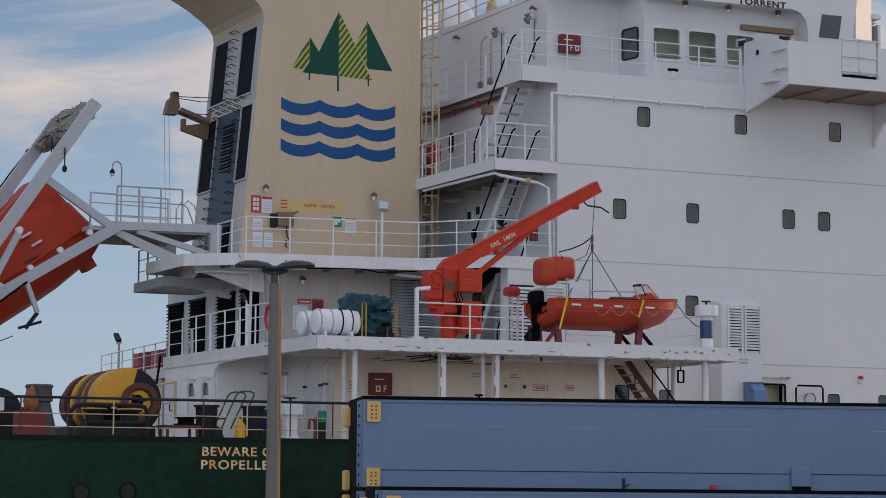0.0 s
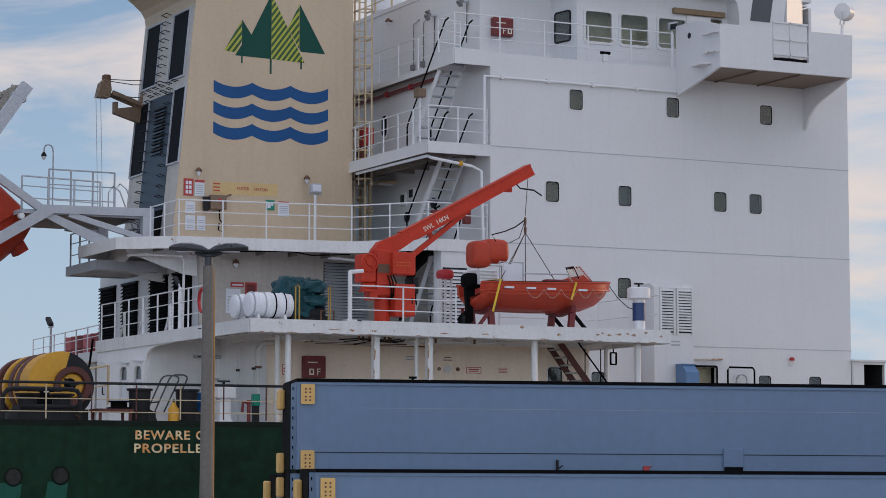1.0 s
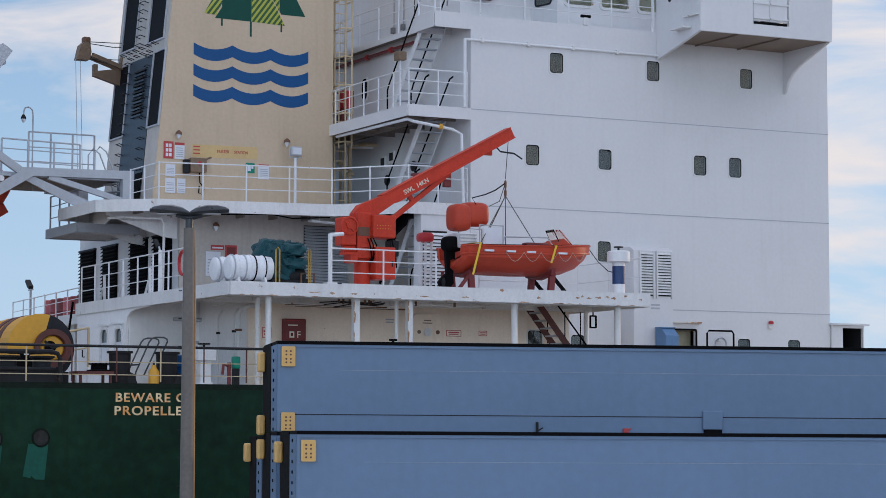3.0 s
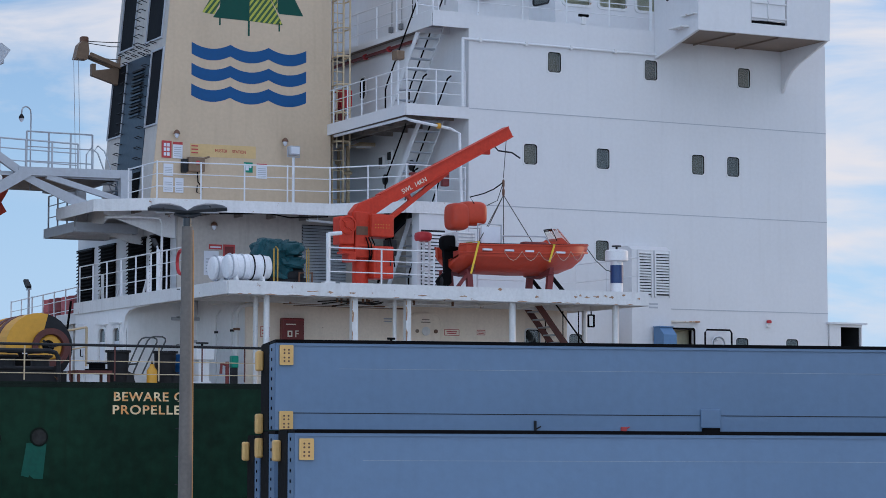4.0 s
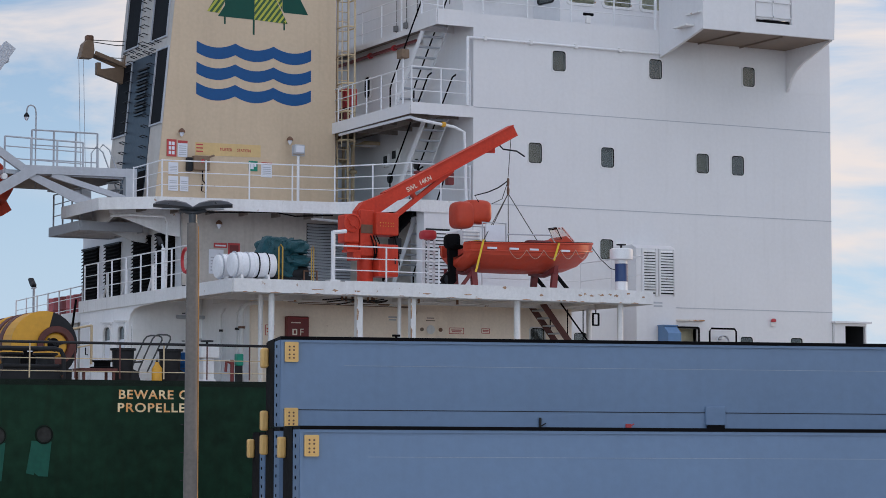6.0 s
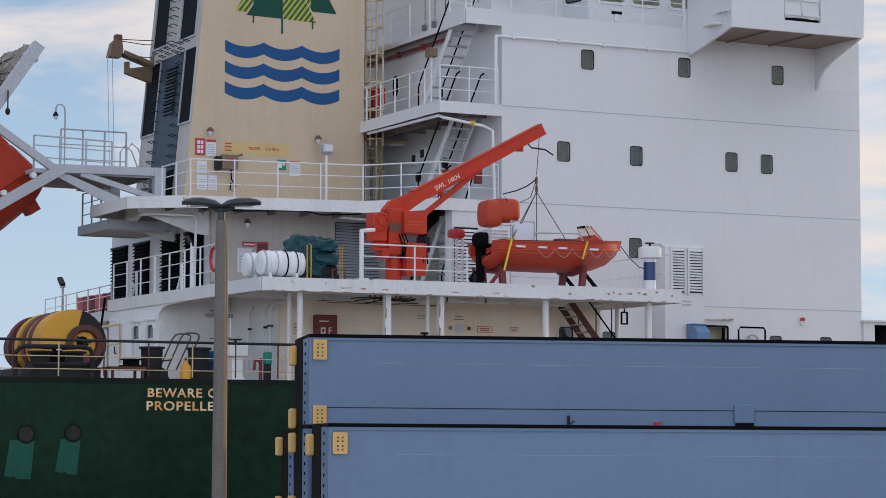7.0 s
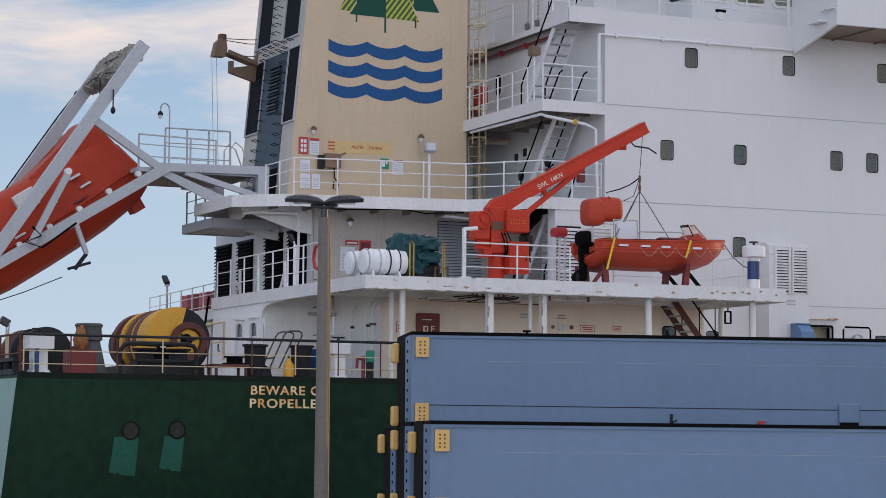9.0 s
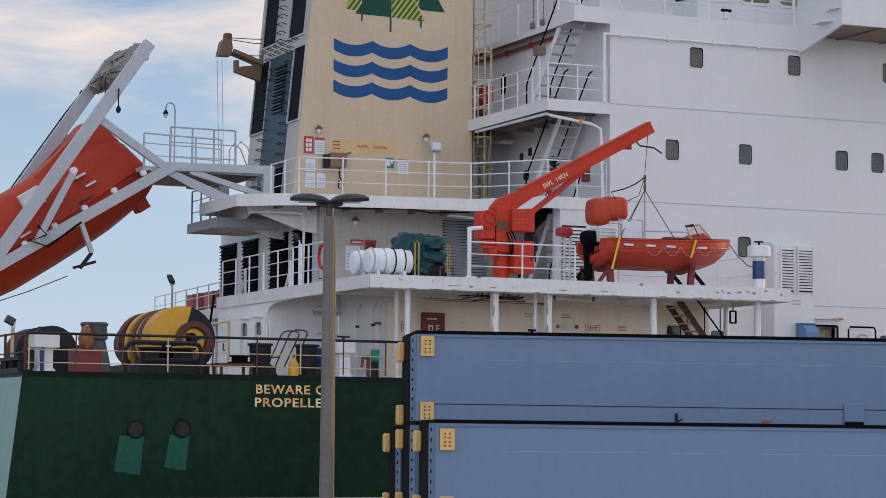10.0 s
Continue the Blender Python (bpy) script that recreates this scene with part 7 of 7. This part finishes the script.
def disc(y0, y1, r, mat, label="", a0=0, a1=360, r_in=0.0):
    bm = bmesh.new()
    n = max(4, int((a1 - a0) / 12))
    out = [(AX[0] + r * math.cos(radians(a0 + (a1 - a0) * k / n)), AX[2] + r * math.sin(radians(a0 + (a1 - a0) * k / n))) for k in range(n + 1)]
    poly = out[:-1] if a1 - a0 == 360 else out + [(AX[0], AX[2])]
    prism(poly, y0, y1, "y", bm)
    part("drum_flange", bm, mat, mw, label)


disc(-3.45, -3.37, 0.84, DARK, "dark painted sector", -60, 75)
disc(-3.45, -3.37, 0.84, YELLOW, "yellow painted sector", 75, 190)
disc(-3.45, -3.37, 0.84, BLACK, "", 190, 250)
disc(-3.45, -3.37, 0.84, YELLOW, "", 250, 300)
yy, cols = -2.66, [(0.34, MAROON, 0.84), (0.30, YELLOW, 0.80), (0.32, MAROON, 0.83), (0.34, DARK, 0.72), (0.22, YELLOW, 0.82), (0.55, DARK, 0.66), (0.30, MAROON, 0.80), (0.9, DARK, 0.6)]
disc(-3.36, -2.68, 0.83, DARK, "dark painted drum sector", -60, 75)
disc(-3.36, -2.68, 0.83, YELLOW, "yellow painted drum sector", 75, 300)
for w, m, r in cols:
    part("drum_band", lathe([(0, r - 0.02), (0.02, r), (w - 0.03, r), (w - 0.005, r - 0.02)], (AX[0], yy, AX[2]), (0, 1, 0), 32), m, mw, "", True)
    yy += w
part("warping_head", lathe([(0, 0.44), (0.05, 0.47), (0.14, 0.47), (0.14, 0.33), (0.02, 0.30)], (AX[0] + 0.26, -3.46, AX[2] + 0.0), (0, -1, 0), 28), MAROON, mw, "maroon warping ring", True)
part("warping_hub", lathe([(0, 0.30), (0.03, 0.30), (0.06, 0.27)], (AX[0] + 0.26, -3.46, AX[2]), (0, -1, 0), 24), YELLOW, mw, "yellow hub face", True)
part("hub_hole", lathe([(0, 0.15), (0.02, 0.15)], (AX[0] + 0.20, -3.525, AX[2] + 0.03), (0, -1, 0), 18), BLACK, mw, "", True)
for k in range(3):
    a = radians(20 + 120 * k)
    part("hub_spoke", beam((AX[0] + 0.26, -3.54, AX[2]), (AX[0] + 0.26 + 0.26 * math.cos(a), -3.54, AX[2] + 0.26 * math.sin(a)), 0.05, 0.04, None, (0, 1, 0)), DARK, mw)
part("winch_bed", box(-14.5, -12.9, -3.4, 0.8, MD, MD + 0.35), DARK, mw)
part("name_bar", box(-14.05, -13.92, -3.456, -3.451, 3.55, 3.66), SIGN_W, mw)

bo = thing("double_bollard", (-14.45, -4.8, MD), "dark double bollard on a raised base", "bollard")
part("base", prism([(-15.25, MD), (-13.7, MD), (-13.85, 3.20), (-15.1, 3.20)], -5.15, -4.45, "y"), DARK, bo)
part("base_bar", tube([(-15.15, -5.17, 3.16), (-13.8, -5.17, 3.16)], 0.05, 8), DARK, bo, "", True)
for x in (-14.86, -14.02):
    part("bollard_post", lathe([(0, 0.24), (0.06, 0.22), (0.22, 0.22), (0.26, 0.30), (0.30, 0.30)], (x, -4.8, 3.18), (0, 0, 1), 20), DARK, bo, "", True)
    part("bollard_cap", lathe([(0, 0.29), (0.03, 0.28)], (x, -4.8, 3.48), (0, 0, 1), 20), YELLOW, bo, "worn yellow cap", True)
gb = thing("guard_hoop", (-14.5, -5.3, MD), "dark tube hoop round the bollard", "guard rail")
part("hoop", tube([(-15.6, -5.3, MD), (-15.6, -5.3, 3.40), (-15.5, -5.3, 3.53), (-15.35, -5.3, 3.57), (-13.95, -5.3, 3.57), (-13.80, -5.3, 3.53), (-13.73, -5.3, 3.40), (-13.73, -5.3, MD)], 0.055, 8), DARK, gb, "", True)


def hood_vent(x, y, w, h, z1, label):
    t = thing("hooded_vent", (x, y, MD), label, "vent", "hooded vents")
    part("stem", box(x - w * 0.3, x + w * 0.3, y - w * 0.3, y + w * 0.3, MD + 0.1, z1 - h, None, 0.02), WHITE_RAIL, t)
    part("hood", box(x - w / 2, x + w / 2, y - w / 2, y + w / 2, z1 - h, z1, None, 0.02), WHITE_RAIL, t)
    part("foot", prism([(x - w * 0.45, MD), (x + w * 0.45, MD), (x + w * 0.32, MD + 0.12), (x - w * 0.32, MD + 0.12)], y - w * 0.4, y + w * 0.4, "y"), WHITE_RAIL, t)
    part("spindle", tube([(x, y, z1), (x, y, z1 + 0.14)], 0.035, 8), DARK, t)
    part("hand_wheel", lathe([(0, 0.16), (0.035, 0.16)], (x, y, z1 + 0.12), (0, 0, 1), 14), DARK, t, "", True)
    return t


v1 = hood_vent(-17.42, -4.8, 0.60, 0.34, 3.74, "white hooded vent with a hand wheel")
part("blue_pipe", tube([(-17.52, -5.05, MD), (-17.52, -5.05, 3.42)], 0.05, 8), BLUE_BAND, v1, "blue pipe", True)
hood_vent(-9.80, -4.5, 0.48, 0.28, 3.72, "small white hooded vent with a hand wheel")
COWL_GREY = paint("dull_grey_paint", (0.075, 0.08, 0.082), 0.6, vary=0.3, rust=0.05)
hv = thing("cowl_base", (-16.15, -4.0, MD), "grey tapered vent beside a maroon locker", "vent")
part("cone", lathe([(0, 0.46), (0.1, 0.44), (0.85, 0.27), (0.88, 0.33), (1.16, 0.30), (1.24, 0.34), (1.28, 0.30)], (-15.95, -3.8, MD), (0, 0, 1), 20), COWL_GREY, hv, "", True)
part("locker", box(-16.62, -15.95, -4.5, -3.95, MD, 3.42, None, 0.02), RED_DARK, hv, "maroon steel locker")
rpz = thing("rope_heap", (-16.25, -4.2, 3.42), "small orange rope heap on the locker", "rope")
rb_ = bmesh.new()
bmesh.ops.create_icosphere(rb_, subdivisions=3, radius=1.0)
for v in rb_.verts:
    p = v.co.copy()
    v.co = Vector((-16.25, -4.2, 3.6)) + Vector((p.x * 0.17, p.y * 0.16, p.z * (0.20 + 0.2 * max(0, p.z)))) * (1 + 0.3 * noise.noise(p * 3))
part("coil", rb_, paint("orange_rope", (0.30, 0.12, 0.045), 0.8, vary=0.4, bump=0.8, scale=3), rpz, "", True)
aw = thing("anchor_winch", (-16.7, -1.5, MD), "dark maroon winch drum at the stern", "winch")
for w, m, r, y in ((0.3, DARK, 0.64, -2.0), (0.8, MAROON, 0.5, -1.7), (0.3, DARK, 0.64, -0.9), (0.7, DARK, 0.5, -0.6), (0.25, MAROON, 0.64, 0.1)):
    part("drum", lathe([(0, r - 0.03), (0.02, r), (w - 0.02, r), (w, r - 0.03)], (-16.5, y, 3.42), (0, 1, 0), 28), m, aw, "", True)
part("bed", box(-17.6, -16.2, -2.1, 0.5, MD, MD + 0.3), DARK, aw)
part("gearbox", box(-16.3, -15.6, -1.9, -0.6, MD, 3.6, None, 0.04), MAROON, aw)
rr2 = thing("roller_fairlead", (-18.0, -4.6, MD), "dark roller fairlead at the stern corner", "fairlead")
part("frame", box(-18.15, -17.8, -5.3, -3.2, MD, MD + 0.12), DARK, rr2)
part("frame_top", box(-18.15, -17.8, -5.3, -3.2, 3.10, 3.18), DARK, rr2)
for y in (-5.1, -4.25, -3.4):
    part("roller", tube([(-18.0, y, MD + 0.10), (-18.0, y, 3.11)], 0.11, 12), DARK, rr2, "", True)
sp = thing("stern_floodlight", (-18.0, -4.1, MD), "cream post with a tilted floodlight", "floodlight")
part("post", tube([(-18.0, -4.1, MD), (-18.0, -4.1, 3.86)], 0.045, 8), BEIGE_PIPE, sp, "", True)
fl3 = box(-0.13, 0.10, -0.09, 0.09, -0.08, 0.10, None, 0.02)
bmesh.ops.transform(fl3, matrix=Matrix.Translation((-18.06, -4.1, 4.04)) @ Matrix.Rotation(radians(28), 4, "Y"), verts=fl3.verts)
part("lamp", fl3, LAMPHEAD, sp)
part("yoke", tube([(-18.0, -4.22, 3.84), (-17.98, -4.22, 4.02)], 0.018, 6), GREY_STEEL, sp)
part("yoke", tube([(-18.0, -3.98, 3.84), (-17.98, -3.98, 4.02)], 0.018, 6), GREY_STEEL, sp)
part("crossbar", tube([(-18.0, -4.22, 3.85), (-18.0, -3.98, 3.85)], 0.02, 6), GREY_STEEL, sp)
for x, h in ((-11.8, 0.86), (-10.58, 0.86)):
    bn = thing("chain_bin", (x, -4.0, MD), "dark flared steel bin on the deck", "bin", "deck bins")
    part("tub", lathe([(0, 0.22), (0.05, 0.24), (h - 0.06, 0.27), (h - 0.05, 0.32), (h, 0.32), (h, 0.25)], (x, -4.0, MD), (0, 0, 1), 20), DARK, bn, "", True)
    part("skirt", prism([(x + 0.1, MD), (x + 0.42, MD), (x + 0.3, MD + 0.3), (x + 0.2, MD + 0.35)], -4.2, -3.9, "y"), DARK, bn)
rt = thing("hatch_table", (-12.7, -4.6, MD), "low maroon hatch with a dark reel", "hatch")
part("top", box(-13.15, -12.25, -4.9, -4.2, 3.06, 3.14), MAROON, rt)
for x in (-13.1, -12.35):
    for y in (-4.85, -4.3):
        part("leg", box(x, x + 0.06, y, y + 0.06, MD, 3.06), MAROON, rt)
part("reel", lathe([(0, 0.30), (0.04, 0.30), (0.05, 0.2), (0.16, 0.2), (0.17, 0.26), (0.2, 0.26)], (-12.5, -4.5, 3.14), (0, 0, 1), 18), BLACK, rt, "", True)
lp3 = thing("hatch_ladder", (-11.0, -3.5, MD), "grey inclined ladder with looped handrails", "ladder")
for y in (-3.7, -3.1):
    part("handrail", tube([(-11.30, y, MD), (-11.28, y, MD + 0.35), (-10.93, y, 3.92), (-10.86, y, 4.0), (-10.76, y, 4.03), (-10.55, y, 4.03), (-10.47, y, 3.99), (-10.46, y, 3.92), (-10.85, y, 3.1)], 0.021, 7), COWL_GREY, lp3, "", True)
for k in range(2):
    part("rung", tube([(-11.3 + k * 0.1, -3.7, MD + 0.3 + k * 0.25), (-11.3 + k * 0.1, -3.1, MD + 0.3 + k * 0.25)], 0.02, 6), DARK, lp3)
yd = thing("gas_bottle", (-11.1, -4.5, MD), "yellow gas bottle on the deck", "gas bottle")
part("body", lathe([(0, 0.1), (0.02, 0.13), (0.36, 0.13), (0.46, 0.06), (0.52, 0.05)], (-11.1, -4.5, MD), (0, 0, 1), 16), YELLOW, yd, "", True)
part("neck", tube([(-11.1, -4.5, 3.3), (-11.1, -4.5, 3.4)], 0.03, 8), DARK, yd)
bb = thing("plastic_drum", (-9.98, -3.6, MD), "blue plastic drum on the deck", "drum")
part("shell", lathe([(0, 0.24), (0.03, 0.27), (0.25, 0.27), (0.27, 0.28), (0.29, 0.27), (0.5, 0.27), (0.52, 0.28), (0.54, 0.27), (0.78, 0.25), (0.80, 0.2)], (-9.98, -3.6, MD), (0, 0, 1), 22), BLUE_WAVE, bb, "", True)
part("lid", lathe([(0, 0.1), (0.03, 0.1)], (-9.9, -3.6, 3.6), (0, 0, 1), 12), BLACK, bb)
hd2 = thing("fire_hydrant", (-9.2, -4.8, MD), "red hydrant with a green valve head", "hydrant")
part("standpipe", tube([(-9.25, -4.8, MD), (-9.25, -4.8, 3.4)], 0.05, 8), RED_DARK, hd2, "", True)
part("valve", box(-9.16, -8.98, -4.9, -4.7, 3.25, 3.55, None, 0.03), SIGN_G, hd2, "green valve box")
part("branch", tube([(-9.25, -4.8, 3.3), (-9.4, -4.8, 3.35), (-9.42, -4.8, 3.1)], 0.04, 8), RED_DARK, hd2, "", True)
part("pedestal", box(-9.15, -9.0, -4.87, -4.73, MD, 3.25), DARK, hd2)
# companion stair rail and wall pipes in the recess
railing([(-13.4, -1.0, MD + 0.2), (-11.6, -1.0, MD + 0.55)], "cream stair handrail by the stern house", 1.0, 0.9, (0.5, 1.0), 0.028, BEIGE_PIPE)
for x, y, r in ((-7.95, -2.2, 0.06), (-7.75, -1.4, 0.03), (-7.72, -0.2, 0.025)):
    wp = thing("pipe", (x, y, MD), "white wall pipe with a bend", "pipe", "service pipes")
    part("run", tube([(x, y, MD), (x, y, 4.75), (x + 0.1, y, 4.92), (x + 0.35, y, 4.98), (x + 0.6, y, 4.98)], r, 8), WHITE_OLD, wp, "", True)
    part("clamp", lathe([(0, r + 0.03), (0.06, r + 0.03)], (x, y, 4.3), (0, 0, 1), 10), DARK if r < 0.05 else BRONZE, wp, "", True)
pv = thing("pipe", (-8.2, 1.3, 4.6), "dark stub pipe under the deck", "pipe", "service pipes")
part("run", tube([(-8.4, 1.35, 4.75), (-7.2, 1.35, 4.75)], 0.05, 8), GREY_STEEL, pv, "", True)
part("flange", lathe([(0, 0.14), (0.08, 0.14)], (-7.3, 1.35, 4.75), (1, 0, 0), 12), DARK, pv, "", True)
sb = thing("wall_stencil", (-7.6, 1.49, 4.1), "faint stencilled line on the recess wall", "sign")
part("lettering_bar", box(-7.9, -7.45, 1.488, 1.496, 4.10, 4.18), GREY_STEEL, sb)
part("lettering_bar", box(-7.38, -7.1, 1.488, 1.496, 4.12, 4.20), GREY_STEEL, sb)
dr = thing("door_stern", (-9.7, 5.1, MD), "white steel door with a rounded frame", "door", "", "structure")
part("leaf", shift(prism(rounded(0.75, 1.75, 0.18), -9.73, -9.685, "x"), 0, 5.1, 3.85), WHITE, dr)
part("handle", tube([(-9.74, 4.85, 3.8), (-9.80, 4.85, 3.8), (-9.80, 4.85, 4.0)], 0.02, 6), DARK, dr)
for a in (1.75, 2.9, 4.6):
    eb2 = thing("drip_moulding", (-9.7, a + 0.5, 4.6), "small white drip moulding over an opening", "moulding", "drip mouldings")
    part("strip", beam((-9.72, a, 4.62), (-9.72, a + 0.85, 4.66), 0.06, 0.04), WHITE_OLD, eb2)
sr2 = thing("stern_stair_rail", (-9.75, 6.2, MD), "black inclined rail at the stern house", "handrail")
part("bar", tube([(-9.8, 6.6, 3.3), (-9.8, 5.75, 5.4)], 0.035, 6), BLACK, sr2)
# drums behind the far railing
DRUM_PINK = paint("sun_bleached_drum_paint", (0.42, 0.11, 0.12), 0.5, vary=0.3, rust=0.08)
for k in range(8):
    fd_ = thing("oil_drum", (-6.8, 12.2 + k * 0.68, 5.05), "faded red oil drum behind the railing", "drum", "oil drums")
    part("shell", lathe([(0, 0.28), (0.02, 0.3), (0.28, 0.3), (0.3, 0.315), (0.32, 0.3), (0.58, 0.3), (0.6, 0.315), (0.62, 0.3), (1.0, 0.3), (1.02, 0.27)], (-6.8, 12.2 + k * 0.68, 5.05), (0, 0, 1), 18), (DRUM_RED, DRUM_PINK, RED_DARK)[k % 3], fd_, "", True)
    part("bung", tube([(-6.7, 12.2 + k * 0.68, 6.06), (-6.7, 12.2 + k * 0.68, 6.10)], 0.05, 8), DARK, fd_)
fq = thing("deck_light", (-7.5, 17.2, 5.17), "grey post with a dark floodlight", "floodlight", "deck floodlights")
part("post", tube([(-7.5, 17.2, 5.0), (-7.5, 17.2, 6.45)], 0.04, 8), GREY_STEEL, fq, "", True)
part("lamp", prism([(17.18, 6.44), (17.34, 6.50), (17.60, 6.72), (17.52, 6.78), (17.16, 6.54)], -7.58, -7.42, "x"), DARK, fq)
part("crossbar", tube([(-7.5, 16.95, 6.42), (-7.5, 17.45, 6.42)], 0.025, 6), GREY_STEEL, fq)

# ---- main deck along the house, over the pontoons ----
WY = -2.0


def wall_door(x0, x1, label):
    t = thing("door_deck", (x0, WY, MD), label, "door", "deck doors", "structure")
    cx, w = (x0 + x1) / 2, x1 - x0
    part("leaf", shift(prism(rounded(w, 1.95, 0.2), WY - 0.035, WY - 0.002, "y"), cx, 0, 3.86), WARM_LIT_WALL, t)
    part("frame", ring_frame(rounded(w + 0.12, 2.07, 0.25), rounded(w, 1.95, 0.2), WY - 0.05, WY - 0.002, "y", (cx, 3.86)), WARM_LIT_WALL, t)
    for x, r, m in ((cx - w * 0.30, 0.05, DIM_BROWN), (cx, 0.12, WHITE_OLD), (cx + w * 0.34, 0.055, BRONZE)):
        part("fitting", lathe([(0, r), (0.03, r), (0.04, r * 0.5)], (x, WY - 0.036, 4.40), (0, -1, 0), 18), m, t, "", True)
    for k in range(2):
        part("lettering_bar", box(cx - 0.14 + 0.03 * k, cx + 0.14 - 0.03 * k, WY - 0.04, WY - 0.0355, 4.63 + k * 0.07, 4.655 + k * 0.07), DIM_BROWN, t)
    return t


wall_door(-2.82, -1.94, "white rounded steel door with stencilled lines")
for x, z, w, h, m in ((-1.8, 4.30, 0.46, 0.17, LETTER_R), (-0.8, 4.33, 0.26, 0.14, LETTER_R), (-3.68, 4.55, 0.36, 0.26, GREY_STEEL), (-7.2, 4.15, 0.26, 0.28, LETTER_R)):
    nt_ = thing("stencil_notice", (x, WY, z), "faint stencilled notice on the wall", "sign", "stencil notices")
    if m is not GREY_STEEL:
        part("frame", ring_frame(rounded(w, h, 0.01), rounded(w - 0.03, h - 0.03, 0.01), WY - 0.006, WY - 0.001, "y", (x + w / 2, z + h / 2)), m, nt_)
    part("lettering_bar", box(x + w * 0.15, x + w * 0.85, WY - 0.006, WY - 0.001, z + h * 0.55, z + h * 0.70), m, nt_)
    part("lettering_bar", box(x + w * 0.2, x + w * 0.8, WY - 0.006, WY - 0.001, z + h * 0.28, z + h * 0.42), m, nt_)
up = thing("pipe", (-3.0, -2.0, 5.0), "rusty pipe bundle under the boat deck", "pipe", "service pipes")
for k in range(4):
    part("run", tube([(-7.4 + k * 0.3, -3.6 + k * 0.35, 4.98), (-4.6 + k * 0.5, -3.4 + k * 0.35, 4.97)], 0.02, 6), BRONZE if k % 2 else WHITE_OLD, up)
bx2 = thing("deck_locker", (5.85, -1.1, MD), "blue steel deck locker with sloping lid", "locker")
part("case", prism([(-1.4, MD), (-0.85, MD), (-0.85, 4.72), (-1.15, 4.72), (-1.4, 4.5)], 5.62, 6.06, "x"), BLUE_BOX, bx2)
part("lid", box(5.60, 6.08, -1.2, -0.84, 4.722, 4.75), BLUE_BOX, bx2)
bf2 = thing("stair_guard", (8.3, -0.4, MD), "black tube guard frame on the deck", "guard rail")
part("hoop", tube([(7.70, -0.4, MD), (7.70, -0.4, 4.64), (7.76, -0.4, 4.72), (8.58, -0.4, 4.72), (8.64, -0.4, 4.64), (8.64, -0.4, MD)], 0.028, 8), BLACK, bf2, "", True)
cv = thing("rope_coil", (8.3, -0.2, 3.9), "white hose coil behind the guard frame", "hose")
part("coil", tube([(8.3 + 0.2 * math.cos(k * 0.6), -0.2, 4.35 + 0.17 * math.sin(k * 0.6)) for k in range(22)], 0.03, 6), SIGN_W, cv, "", True)
part("hanger", box(8.25, 8.35, -0.2, -0.002, 4.42, 4.5), WHITE_OLD, cv)
rl = thing("door_canopy", (7.1, -0.1, 4.9), "small white canopy over a doorway", "canopy")
part("strip", box(6.5, 7.7, -0.14, -0.002, 4.94, 4.98), POST_RUST, rl)
al = thing("alarm_lamp", (10.2, -0.1, 4.95), "small red alarm lamp on the wall", "lamp")
part("base", box(10.14, 10.28, -0.08, -0.002, 4.85, 4.98), WHITE_OLD, al)
part("lens", lathe([(0, 0.08), (0.07, 0.08), (0.1, 0.04)], (10.21, -0.09, 4.98), (0, 0, 1), 10), RED, al, "", True)
hs = thing("deck_store", (13.0, 0.6, MD), "white deck store with a dark opening", "deck store")
part("body", wall_y(-0.1, 0.0, 12.46, 13.66, MD, 5.0, [(12.86, 13.62, 3.2, 4.92)]), WHITE, hs)
part("back", box(12.46, 13.66, 1.61, 1.66, MD, 5.0), DARK, hs)
part("side", box(12.46, 12.52, 0.002, 1.608, MD, 5.0), DARK, hs)
part("side", box(13.60, 13.66, 0.002, 1.608, MD, 5.0), DARK, hs)
part("roof", box(12.40, 13.80, -0.2, 1.7, 5.002, 5.06), WHITE, hs)
for z in (3.9, 4.3):
    part("shelf_item", box(13.15, 13.3, 0.6, 0.8, z, z + 0.12), SIGN_W, hs)
lg = thing("deck_lantern", (2.3, -2.9, 4.5), "black framed lamp bracket under the deck", "lamp")
part("frame", ring_frame(rounded(0.22, 0.36, 0.03), rounded(0.14, 0.28, 0.02), -2.92, -2.88, "y", (2.3, 4.75)), BLACK, lg)
part("hanger", tube([(2.3, -2.9, 4.92), (2.3, -2.9, 5.1)], 0.02, 6), BLACK, lg)
